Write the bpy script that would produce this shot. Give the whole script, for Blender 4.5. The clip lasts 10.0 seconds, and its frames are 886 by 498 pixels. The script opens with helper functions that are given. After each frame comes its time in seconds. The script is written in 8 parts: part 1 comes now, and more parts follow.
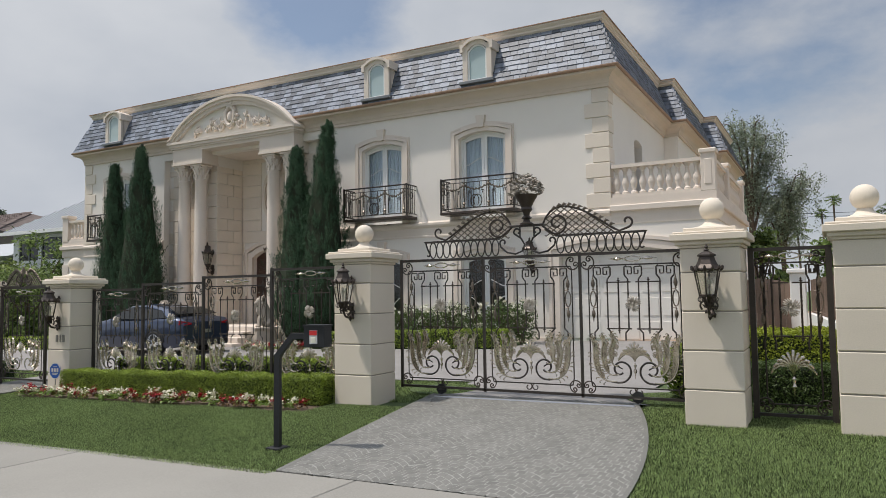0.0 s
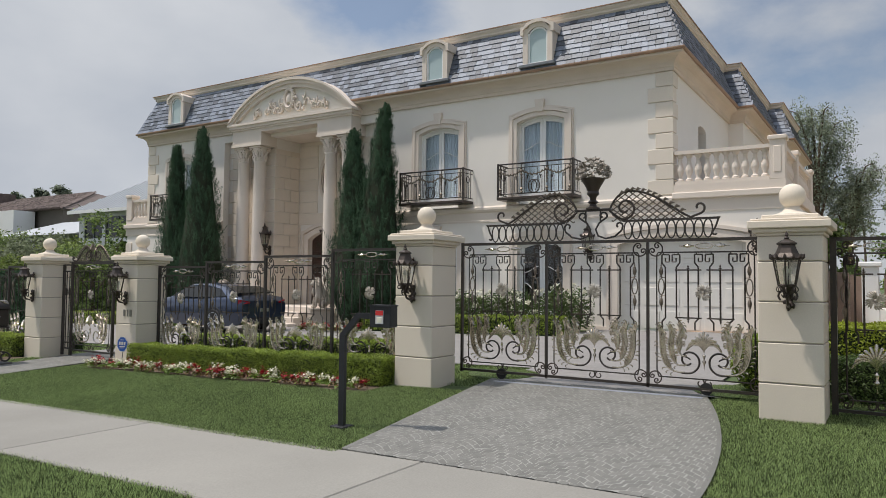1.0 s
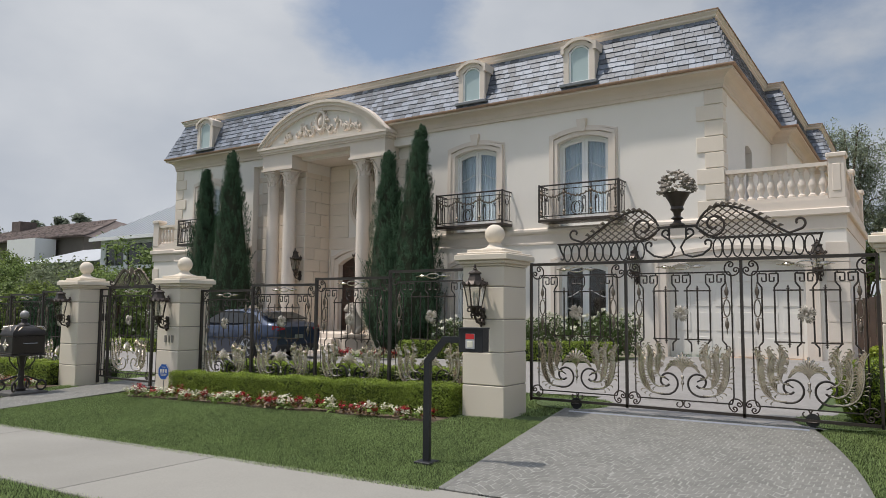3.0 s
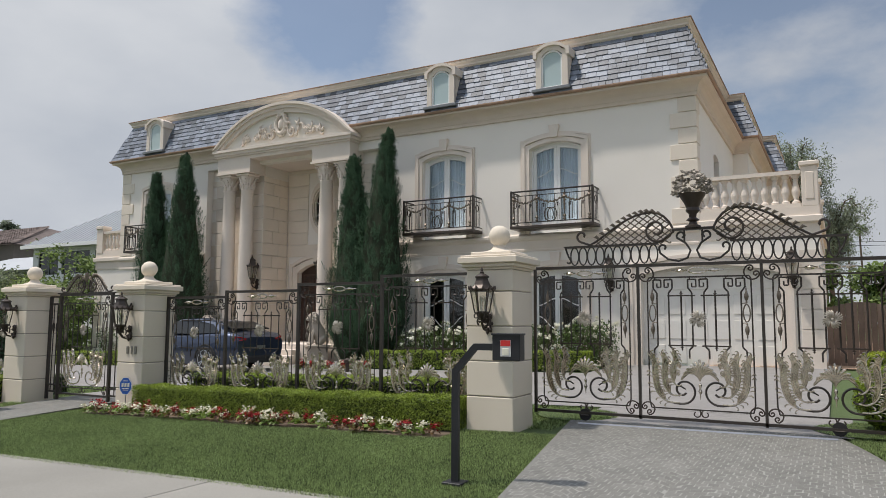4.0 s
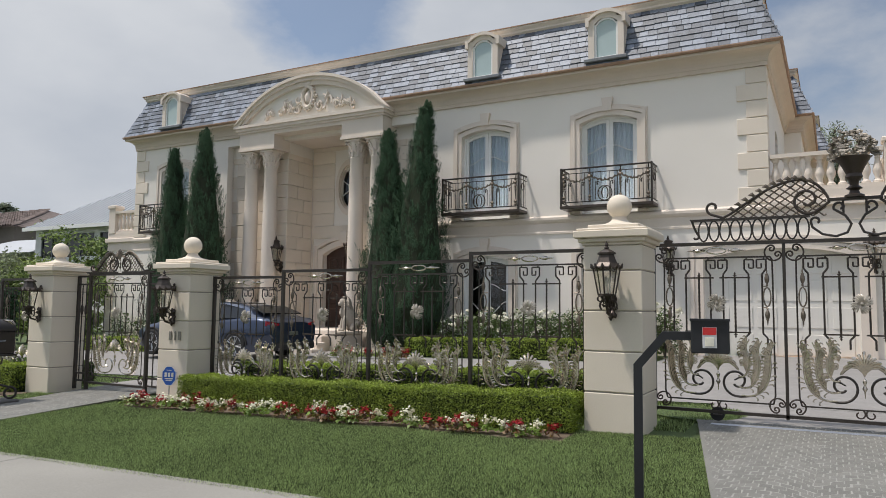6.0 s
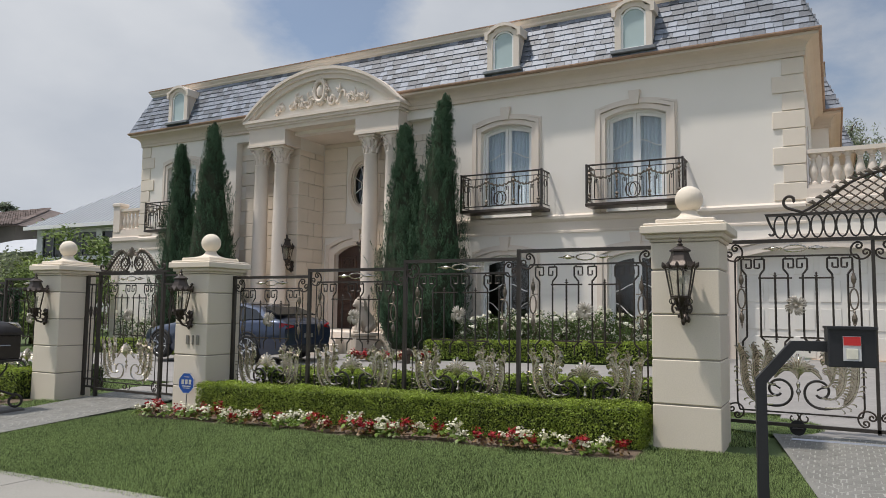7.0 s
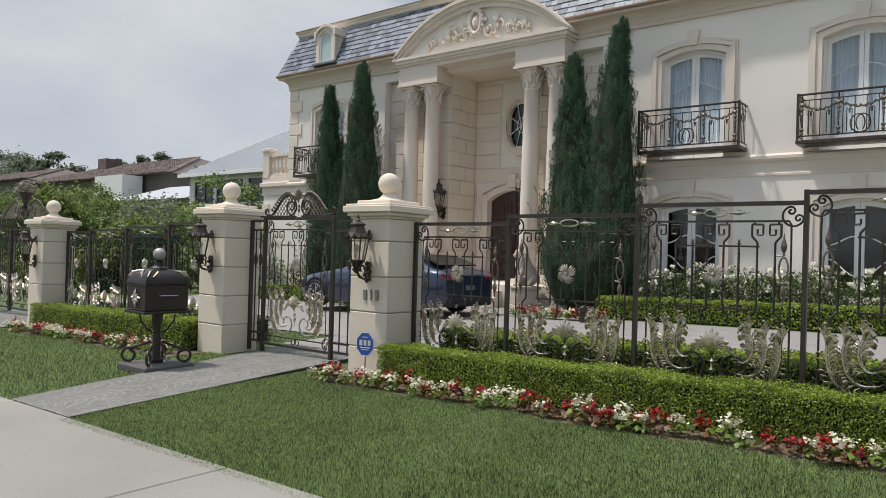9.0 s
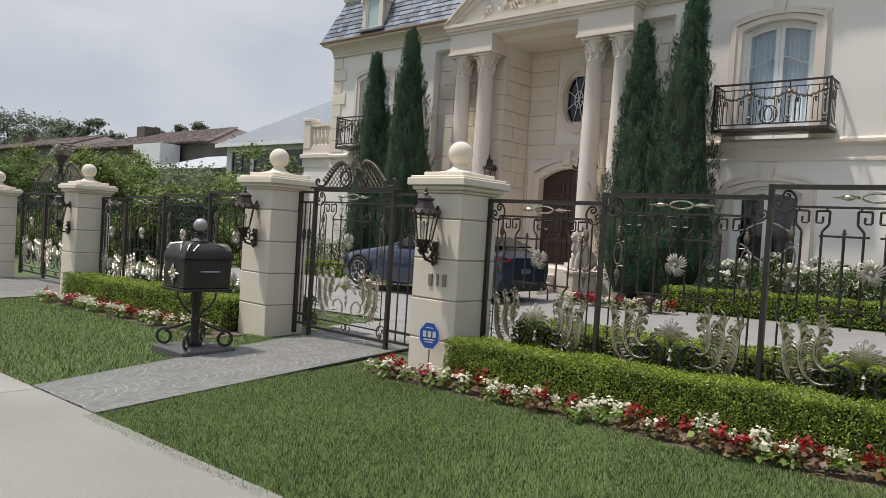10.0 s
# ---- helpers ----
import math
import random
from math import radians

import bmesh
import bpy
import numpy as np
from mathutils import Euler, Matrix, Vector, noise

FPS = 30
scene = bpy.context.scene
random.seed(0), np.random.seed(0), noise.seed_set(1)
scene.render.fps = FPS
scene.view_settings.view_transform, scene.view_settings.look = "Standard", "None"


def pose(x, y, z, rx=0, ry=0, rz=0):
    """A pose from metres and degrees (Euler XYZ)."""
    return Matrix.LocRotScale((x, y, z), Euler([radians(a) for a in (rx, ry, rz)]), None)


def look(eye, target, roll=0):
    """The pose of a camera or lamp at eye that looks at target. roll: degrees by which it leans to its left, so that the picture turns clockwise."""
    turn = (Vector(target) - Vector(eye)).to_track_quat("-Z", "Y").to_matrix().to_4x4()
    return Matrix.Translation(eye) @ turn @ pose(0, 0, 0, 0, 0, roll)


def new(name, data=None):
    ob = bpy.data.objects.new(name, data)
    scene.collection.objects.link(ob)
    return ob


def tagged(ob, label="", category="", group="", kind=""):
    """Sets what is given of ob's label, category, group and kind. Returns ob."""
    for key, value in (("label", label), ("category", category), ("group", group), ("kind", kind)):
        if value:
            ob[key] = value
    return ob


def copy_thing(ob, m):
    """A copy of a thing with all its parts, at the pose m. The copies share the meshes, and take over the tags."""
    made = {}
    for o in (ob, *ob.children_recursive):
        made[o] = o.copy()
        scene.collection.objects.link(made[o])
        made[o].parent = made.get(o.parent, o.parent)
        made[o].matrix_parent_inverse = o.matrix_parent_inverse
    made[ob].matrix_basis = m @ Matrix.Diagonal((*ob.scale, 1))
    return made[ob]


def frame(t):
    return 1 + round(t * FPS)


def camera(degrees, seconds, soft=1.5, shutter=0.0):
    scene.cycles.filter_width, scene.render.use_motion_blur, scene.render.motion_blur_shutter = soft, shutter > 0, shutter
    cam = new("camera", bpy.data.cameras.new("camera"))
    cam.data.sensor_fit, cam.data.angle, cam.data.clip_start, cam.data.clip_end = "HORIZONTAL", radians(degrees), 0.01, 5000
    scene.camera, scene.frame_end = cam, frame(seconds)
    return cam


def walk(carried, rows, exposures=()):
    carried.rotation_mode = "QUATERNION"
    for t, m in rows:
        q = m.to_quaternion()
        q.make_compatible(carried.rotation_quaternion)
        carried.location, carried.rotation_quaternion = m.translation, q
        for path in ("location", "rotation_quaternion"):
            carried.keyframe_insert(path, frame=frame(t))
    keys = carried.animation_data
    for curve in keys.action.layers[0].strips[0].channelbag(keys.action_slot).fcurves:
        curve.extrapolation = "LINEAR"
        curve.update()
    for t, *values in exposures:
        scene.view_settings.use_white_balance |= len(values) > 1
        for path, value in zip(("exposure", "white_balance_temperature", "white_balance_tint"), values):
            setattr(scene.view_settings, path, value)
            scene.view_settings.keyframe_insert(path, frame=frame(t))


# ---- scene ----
cam = camera(63.4, 10.0, 0.7)
PATH = [
    (0, (0.159, 0.25, 1.517), (-0.792, 2.004, 1.647), -0.8),
    (0.5, (0.14, 0.234, 1.49), (-0.858, 1.963, 1.617), 0.4),
    (1, (-0.052, 0.247, 1.48), (-1.122, 1.934, 1.572), 0.6),
    (1.5, (-0.205, 0.231, 1.494), (-1.307, 1.897, 1.591), 0.6),
    (2, (-0.486, 0.359, 1.454), (-1.611, 2.007, 1.588), 1.1),
    (2.5, (-0.743, 0.375, 1.441), (-1.911, 1.991, 1.594), 2.3),
    (2.7, (-0.81, 0.344, 1.428), (-1.931, 1.992, 1.591), 0.7),
    (3.8, (-1.757, 0.454, 1.368), (-2.783, 2.161, 1.545), 1.7),
    (4, (-1.936, 0.478, 1.351), (-2.896, 2.221, 1.55), 0.3),
    (4.5, (-2.354, 0.543, 1.319), (-3.272, 2.309, 1.519), 0.3),
    (5, (-2.749, 0.632, 1.328), (-3.711, 2.373, 1.537), 0.9),
    (5.5, (-3.154, 0.727, 1.281), (-4.106, 2.478, 1.441), 1.1),
    (6.8, (-4.23, 1.352, 1.347), (-5.187, 3.1, 1.518), -0.2),
    (7, (-4.362, 1.368, 1.326), (-5.316, 3.119, 1.489), 0.7),
    (7.5, (-4.721, 1.607, 1.362), (-5.714, 3.337, 1.516), 2.6),
    (8, (-5.144, 1.708, 1.407), (-6.188, 3.413, 1.477), 0.9),
    (8.5, (-5.577, 1.983, 1.375), (-6.752, 3.601, 1.412), 1.9),
    (9, (-6.056, 2.222, 1.361), (-7.3, 3.788, 1.374), 1.7),
    (9.5, (-6.535, 2.394, 1.357), (-7.805, 3.939, 1.33), 2.0),
    (10, (-7.077, 2.737, 1.365), (-8.384, 4.25, 1.313), 3.6),
]
walk(cam, [(t, look(eye, target, roll)) for t, eye, target, roll in PATH], [(0.0, 0.14), (7.0, 0.20), (10.0, 0.28)])

# ---- light ----
SUN = Vector((-0.25, -0.17, 0.69)).normalized()
GAP, GAP2, BANK = (-0.56, 0.735, 0.385), (-0.06, 0.93, 0.36), (-0.33, 0.84, 0.42)
world = bpy.data.worlds.new("sky")
scene.world = world
world.use_nodes = True
wn, wl = world.node_tree.nodes, world.node_tree.links
wn.clear()
sky = wn.new("ShaderNodeTexSky")
sky.sky_type, sky.sun_disc = "NISHITA", False
sky.sun_elevation, sky.sun_rotation = math.asin(SUN.z), math.atan2(SUN.x, SUN.y)
sky.air_density, sky.dust_density = 1.0, 0.6
wtc, wmap = wn.new("ShaderNodeTexCoord"), wn.new("ShaderNodeMapping")
wmap.inputs["Scale"].default_value = (1.0, 1.0, 1.9)
wmap.inputs["Location"].default_value = (0.35, 0.1, 0.0)
wno = wn.new("ShaderNodeTexNoise")
wno.inputs["Scale"].default_value, wno.inputs["Detail"].default_value = 1.9, 9.0
wno.inputs["Roughness"].default_value = 0.56
wramp = wn.new("ShaderNodeValToRGB")
wramp.color_ramp.elements[0].position, wramp.color_ramp.elements[1].position = 0.43, 0.565
wramp.color_ramp.elements[0].color = (0.22, 0.22, 0.22, 1)
wno2 = wn.new("ShaderNodeTexNoise")
wno2.inputs["Scale"].default_value, wno2.inputs["Detail"].default_value = 3.1, 5.0
wgrey = wn.new("ShaderNodeValToRGB")
wgrey.color_ramp.elements[0].position, wgrey.color_ramp.elements[1].position = 0.3, 0.7
wgrey.color_ramp.elements[0].color = (4.3, 4.65, 5.25, 1)
wgrey.color_ramp.elements[1].color = (6.0, 6.2, 6.55, 1)
wmix, wbg, wout = wn.new("ShaderNodeMixRGB"), wn.new("ShaderNodeBackground"), wn.new("ShaderNodeOutputWorld")
wbg.inputs["Strength"].default_value = 0.10
wsep, wzen, wmul = wn.new("ShaderNodeSeparateXYZ"), wn.new("ShaderNodeMapRange"), wn.new("ShaderNodeVectorMath")
wzen.interpolation_type = "SMOOTHSTEP"
wzen.inputs["From Min"].default_value, wzen.inputs["From Max"].default_value = 0.45, 0.95
wzen.inputs["To Min"].default_value, wzen.inputs["To Max"].default_value = 1.0, 2.3
wmul.operation = "SCALE"
wl.new(wtc.outputs["Generated"], wsep.inputs["Vector"])
wl.new(wsep.outputs["Z"], wzen.inputs["Value"])
wside, wprod = wn.new("ShaderNodeMapRange"), wn.new("ShaderNodeMath")
wside.interpolation_type = "SMOOTHSTEP"
wside.inputs["From Min"].default_value, wside.inputs["From Max"].default_value = -0.75, 0.25
wside.inputs["To Min"].default_value, wside.inputs["To Max"].default_value = 0.96, 0.80
wprod.operation = "MULTIPLY"
wl.new(wsep.outputs["X"], wside.inputs["Value"])
wl.new(wzen.outputs["Result"], wprod.inputs[0])
wl.new(wside.outputs["Result"], wprod.inputs[1])
wl.new(wmix.outputs["Color"], wmul.inputs["Vector"])
wl.new(wprod.outputs[0], wmul.inputs["Scale"])
wl.new(wtc.outputs["Generated"], wmap.inputs["Vector"])
wl.new(wmap.outputs["Vector"], wno.inputs["Vector"])
wl.new(wmap.outputs["Vector"], wno2.inputs["Vector"])
wl.new(wno2.outputs["Fac"], wgrey.inputs["Fac"])
wgap, whaze, wcl = wn.new("ShaderNodeVectorMath"), wn.new("ShaderNodeMapRange"), wn.new("ShaderNodeMath")
wgap.operation, wgap.inputs[1].default_value = "DISTANCE", GAP
wl.new(wtc.outputs["Generated"], wgap.inputs[0])
wgr, wsub = wn.new("ShaderNodeMapRange"), wn.new("ShaderNodeMath")
wgr.interpolation_type = "SMOOTHSTEP"
wgr.inputs["From Min"].default_value, wgr.inputs["From Max"].default_value = 0.03, 0.20
wgr.inputs["To Min"].default_value, wgr.inputs["To Max"].default_value = 0.24, 0.0
wl.new(wgap.outputs["Value"], wgr.inputs["Value"])
wgap2, wgr2, wsum = wn.new("ShaderNodeVectorMath"), wn.new("ShaderNodeMapRange"), wn.new("ShaderNodeMath")
wgap2.operation, wgap2.inputs[1].default_value = "DISTANCE", GAP2
wl.new(wtc.outputs["Generated"], wgap2.inputs[0])
wgr2.interpolation_type = "SMOOTHSTEP"
wgr2.inputs["From Min"].default_value, wgr2.inputs["From Max"].default_value = 0.0, 0.24
wgr2.inputs["To Min"].default_value, wgr2.inputs["To Max"].default_value = 0.05, 0.0
wl.new(wgap2.outputs["Value"], wgr2.inputs["Value"])
wsum.operation = "ADD"
wl.new(wgr.outputs["Result"], wsum.inputs[0])
wl.new(wgr2.outputs["Result"], wsum.inputs[1])
wsub.operation = "SUBTRACT"
wl.new(wno.outputs["Fac"], wsub.inputs[0])
wl.new(wsum.outputs[0], wsub.inputs[1])
wbank, wbr, wadd = wn.new("ShaderNodeVectorMath"), wn.new("ShaderNodeMapRange"), wn.new("ShaderNodeMath")
wbank.operation, wbank.inputs[1].default_value = "DISTANCE", (-0.86, 0.42, 0.32)
wl.new(wtc.outputs["Generated"], wbank.inputs[0])
wbr.interpolation_type = "SMOOTHSTEP"
wbr.inputs["From Min"].default_value, wbr.inputs["From Max"].default_value = 0.1, 0.5
wbr.inputs["To Min"].default_value, wbr.inputs["To Max"].default_value = 0.2, 0.0
wl.new(wbank.outputs["Value"], wbr.inputs["Value"])
wadd.operation = "ADD"
wl.new(wsub.outputs[0], wadd.inputs[0])
wl.new(wbr.outputs["Result"], wadd.inputs[1])
wbank2, wbr2, wadd2 = wn.new("ShaderNodeVectorMath"), wn.new("ShaderNodeMapRange"), wn.new("ShaderNodeMath")
wbank2.operation, wbank2.inputs[1].default_value = "DISTANCE", BANK
wl.new(wtc.outputs["Generated"], wbank2.inputs[0])
wbr2.interpolation_type = "SMOOTHSTEP"
wbr2.inputs["From Min"].default_value, wbr2.inputs["From Max"].default_value = 0.02, 0.24
wbr2.inputs["To Min"].default_value, wbr2.inputs["To Max"].default_value = 0.12, 0.0
wl.new(wbank2.outputs["Value"], wbr2.inputs["Value"])
wadd2.operation = "ADD"
wl.new(wadd.outputs[0], wadd2.inputs[0])
wl.new(wbr2.outputs["Result"], wadd2.inputs[1])
wl.new(wadd2.outputs[0], wramp.inputs["Fac"])
whaze.interpolation_type = "SMOOTHSTEP"
whaze.inputs["From Min"].default_value, whaze.inputs["From Max"].default_value = 0.02, 0.36
whaze.inputs["To Min"].default_value, whaze.inputs["To Max"].default_value = 0.9, 0.0
wl.new(wsep.outputs["Z"], whaze.inputs["Value"])
wcl.operation = "MAXIMUM"
wl.new(wramp.outputs["Color"], wcl.inputs[0])
wl.new(whaze.outputs["Result"], wcl.inputs[1])
wl.new(wcl.outputs[0], wmix.inputs["Fac"])
wl.new(sky.outputs["Color"], wmix.inputs["Color1"])
wl.new(wgrey.outputs["Color"], wmix.inputs["Color2"])
wl.new(wmul.outputs["Vector"], wbg.inputs["Color"])
wl.new(wbg.outputs["Background"], wout.inputs["Surface"])
sun = new("sun", bpy.data.lights.new("sun", "SUN"))
sun.data.energy, sun.data.angle, sun.data.color = 2.95, radians(2.5), (1.0, 0.93, 0.855)
sun.matrix_world = look(SUN * 60, (0, 0, 0))


# ---- materials ----
def mat(name, base, rough=0.6, metal=0.0, var=0.15, scale=3.0, fine=60.0, bump=0.15, rnd=0.0, island=0.0, hue=None, coat=0.0, dist=0.004, spec=0.5, leaf=0.0):
    """A principled surface with a broad stain, a fine grain and a fine relief; rnd varies it by object, island by loose piece."""
    m = bpy.data.materials.new(name)
    m.use_nodes = True
    n, l = m.node_tree.nodes, m.node_tree.links
    p = n["Principled BSDF"]
    p.inputs["Roughness"].default_value, p.inputs["Metallic"].default_value = rough, metal
    p.inputs["Coat Weight"].default_value = coat
    p.inputs["Specular IOR Level"].default_value = spec
    tc = n.new("ShaderNodeTexCoord")
    a, b = n.new("ShaderNodeTexNoise"), n.new("ShaderNodeTexNoise")
    a.inputs["Scale"].default_value, a.inputs["Detail"].default_value = scale, 6.0
    b.inputs["Scale"].default_value, b.inputs["Detail"].default_value = fine, 4.0
    l.new(tc.outputs["Object"], a.inputs["Vector"])
    l.new(tc.outputs["Object"], b.inputs["Vector"])
    add = n.new("ShaderNodeMath")
    add.operation = "ADD"
    l.new(a.outputs["Fac"], add.inputs[0])
    l.new(b.outputs["Fac"], add.inputs[1])
    fac = add.outputs[0]
    if rnd or island:
        src = n.new("ShaderNodeObjectInfo").outputs["Random"] if rnd else n.new("ShaderNodeNewGeometry").outputs["Random Per Island"]
        mul = n.new("ShaderNodeMath")
        mul.operation, mul.inputs[1].default_value = "MULTIPLY_ADD", (rnd or island) * 2
        mul.inputs[2].default_value = -(rnd or island)
        l.new(src, mul.inputs[0])
        ad2 = n.new("ShaderNodeMath")
        ad2.operation = "ADD"
        l.new(fac, ad2.inputs[0])
        l.new(mul.outputs[0], ad2.inputs[1])
        fac = ad2.outputs[0]
    mr = n.new("ShaderNodeMapRange")
    mr.inputs["From Min"].default_value, mr.inputs["From Max"].default_value = 0.55, 1.45
    l.new(fac, mr.inputs["Value"])
    mix = n.new("ShaderNodeMixRGB")
    c2 = hue or base
    mix.inputs["Color1"].default_value = (*[c * (1 - var) for c in base], 1)
    mix.inputs["Color2"].default_value = (*[min(1, c * (1 + var)) for c in c2], 1)
    l.new(mr.outputs["Result"], mix.inputs["Fac"])
    l.new(mix.outputs["Color"], p.inputs["Base Color"])
    if leaf:
        tr, ms = n.new("ShaderNodeBsdfTranslucent"), n.new("ShaderNodeMixShader")
        ms.inputs["Fac"].default_value = leaf
        l.new(mix.outputs["Color"], tr.inputs["Color"])
        l.new(p.outputs["BSDF"], ms.inputs[1])
        l.new(tr.outputs["BSDF"], ms.inputs[2])
        l.new(ms.outputs["Shader"], n["Material Output"].inputs["Surface"])
    if bump:
        bp = n.new("ShaderNodeBump")
        bp.inputs["Strength"].default_value, bp.inputs["Distance"].default_value = bump, dist
        l.new(b.outputs["Fac"], bp.inputs["Height"])
        l.new(bp.outputs["Normal"], p.inputs["Normal"])
    return m


STUCCO = mat("stucco", (0.82, 0.772, 0.705), 0.85, var=0.05, scale=0.7, fine=90, bump=0.2)
STONE = mat("cast_stone", (0.73, 0.645, 0.56), 0.8, var=0.10, scale=1.3, fine=70, bump=0.2)
CORNICE = mat("tan_cast_stone", (0.64, 0.55, 0.455), 0.8, var=0.10, scale=1.3, fine=70, bump=0.2)
BLOCK = mat("cast_stone_blocks", (0.76, 0.675, 0.57), 0.8, var=0.07, scale=1.5, fine=70, bump=0.2, rnd=0.25)
PIER = mat("pillar_stone", (0.72, 0.638, 0.525), 0.8, var=0.10, scale=1.3, fine=80, bump=0.2, rnd=0.15)
JOINT = mat("joint", (0.36, 0.32, 0.27), 0.9, var=0.1)
SLATE = mat("slate", (0.16, 0.18, 0.22), 0.55, var=0.46, scale=2.0, fine=25, bump=0.35, rnd=0.65, dist=0.006)
SLATES = mat("slate_far", (0.16, 0.18, 0.22), 0.55, var=0.46, scale=2.0, fine=25, bump=0.35, island=0.65, dist=0.006)
COPPER = mat("copper", (0.38, 0.25, 0.175), 0.6, 0.25, var=0.3, scale=2, fine=20)
LEAD = mat("lead", (0.20, 0.21, 0.22), 0.5, 0.3, var=0.15)
WHITE = mat("white_paint", (0.82, 0.82, 0.80), 0.45, var=0.03, bump=0.05)
IRON = mat("wrought_iron", (0.048, 0.040, 0.034), 0.42, 0.35, var=0.35, scale=8, fine=120, bump=0.3)
IRON2 = mat("bronzed_iron", (0.062, 0.048, 0.039), 0.40, 0.45, var=0.4, scale=8, fine=120, bump=0.3)
GILT = mat("silver_gilt_leaf", (0.60, 0.54, 0.45), 0.25, 0.95, var=0.45, scale=9, fine=60, bump=0.35)
ROSEMETAL = mat("silvered_rose", (0.44, 0.40, 0.34), 0.42, 0.5, var=0.5, scale=9, fine=60, bump=0.3)
URNROSE = mat("aged_silver_petals", (0.30, 0.265, 0.22), 0.55, 0.3, var=0.5, scale=9, fine=60, bump=0.3)
BRONZE = mat("bronzed_ornament", (0.17, 0.14, 0.11), 0.40, 0.55, var=0.5, scale=9, fine=60, bump=0.35)
BLOOM = mat("white_bedding_petals", (0.74, 0.71, 0.55), 0.5, var=0.15, scale=10, fine=40, bump=0, island=0.5, leaf=0.25)
WOOD = mat("dark_door_wood", (0.055, 0.027, 0.018), 0.4, var=0.3, scale=4, fine=40)
FENCEWOOD = mat("brown_wood", (0.21, 0.15, 0.115), 0.7, var=0.25, scale=3, fine=30, rnd=0.3)
CONCRETE = mat("concrete", (0.268, 0.256, 0.226), 0.9, var=0.17, scale=0.9, fine=70, bump=0.3, rnd=0.2)
CONCRETE2 = mat("kerb_concrete", (0.5, 0.48, 0.44), 0.9, var=0.1, scale=1.6, fine=70, bump=0.3)
ASPHALT = mat("asphalt", (0.06, 0.06, 0.06), 0.9, var=0.25, scale=2, fine=150, bump=0.4)
SETT = mat("granite_setts", (0.168, 0.165, 0.148), 0.75, var=0.2, scale=2, fine=90, bump=0.4, island=0.26)
SETTP = mat("granite_sett", (0.168, 0.165, 0.148), 0.75, var=0.2, scale=2, fine=90, bump=0.4, rnd=0.26)
GROUT = mat("sett_mortar", (0.30, 0.295, 0.27), 0.9, var=0.10, scale=3, fine=80, bump=0.3)
SOIL = mat("soil", (0.13, 0.095, 0.066), 0.95, var=0.3, scale=6, fine=60, bump=0.6, dist=0.02)
TURF = mat("turf_base", (0.075, 0.11, 0.036), 0.95, var=0.3, scale=1.2, fine=50, bump=0.6, dist=0.02)
BLADE = mat("grass_blades", (0.15, 0.218, 0.068), 0.5, var=0.7, scale=0.9, fine=11, bump=0, island=1.2, hue=(0.25, 0.32, 0.13), spec=0.3, leaf=0.4)
BOX = mat("box_leaves", (0.165, 0.24, 0.032), 0.45, var=0.5, scale=2.5, fine=12, bump=0, island=0.5, hue=(0.26, 0.335, 0.048), spec=0.4, leaf=0.4)
# darker copy of the box green with hedge shade mixed in; roses share it
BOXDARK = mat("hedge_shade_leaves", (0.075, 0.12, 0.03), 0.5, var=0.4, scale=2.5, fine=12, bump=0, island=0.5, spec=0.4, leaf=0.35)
LIME = mat("bright_shrub_leaves", (0.27, 0.32, 0.03), 0.5, var=0.35, scale=2.5, fine=12, bump=0, island=0.5, spec=0.4, leaf=0.4)
# near-black green for the shade between leaves, used on solid cores
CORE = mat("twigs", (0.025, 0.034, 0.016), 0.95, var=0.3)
CYP = mat("cypress_leaves", (0.046, 0.095, 0.054), 0.75, var=0.32, scale=1.8, fine=9, bump=0, island=0.18, hue=(0.075, 0.128, 0.073), spec=0.1, leaf=0.2)
TREE = mat("tree_leaves", (0.12, 0.18, 0.055), 0.55, var=0.45, scale=0.6, fine=4, bump=0, island=0.6, hue=(0.19, 0.25, 0.08), spec=0.3, leaf=0.4)
TREE2 = mat("olive_leaves", (0.19, 0.22, 0.13), 0.6, var=0.4, scale=0.6, fine=4, bump=0, island=0.6, spec=0.3, leaf=0.4)
SHRUB = mat("shrub_leaves", (0.125, 0.175, 0.045), 0.5, var=0.45, scale=0.8, fine=5, bump=0, island=0.6, hue=(0.19, 0.24, 0.065), spec=0.3, leaf=0.4)
PEPPER = mat("pepper_leaves", (0.27, 0.31, 0.215), 0.6, var=0.45, scale=0.6, fine=4, bump=0, island=0.6, spec=0.3, leaf=0.4)
FARTREE = mat("far_tree_leaves", (0.17, 0.20, 0.14), 0.6, var=0.4, scale=0.3, fine=2, bump=0, island=0.6, spec=0.3, leaf=0.35)
DOORPAINT = mat("garage_paint", (0.74, 0.715, 0.66), 0.5, var=0.05, bump=0.05)
BARK = mat("bark", (0.12, 0.085, 0.06), 0.9, var=0.3, scale=4, fine=30, bump=0.6, dist=0.02)
RED = mat("red_petals", (0.34, 0.016, 0.02), 0.5, var=0.4, scale=10, fine=40, bump=0, island=0.5, leaf=0.3)
PETAL = mat("white_petals", (0.80, 0.78, 0.66), 0.5, var=0.12, scale=10, fine=40, bump=0, island=0.4, leaf=0.2)
REDLEAF = mat("bronze_leaves", (0.10, 0.032, 0.022), 0.5, var=0.5, scale=10, fine=40, bump=0, island=0.5, hue=(0.15, 0.09, 0.03), leaf=0.3)
FLEAF = mat("flower_leaves", (0.16, 0.24, 0.04), 0.5, var=0.4, scale=10, fine=40, bump=0, island=0.5, leaf=0.4)
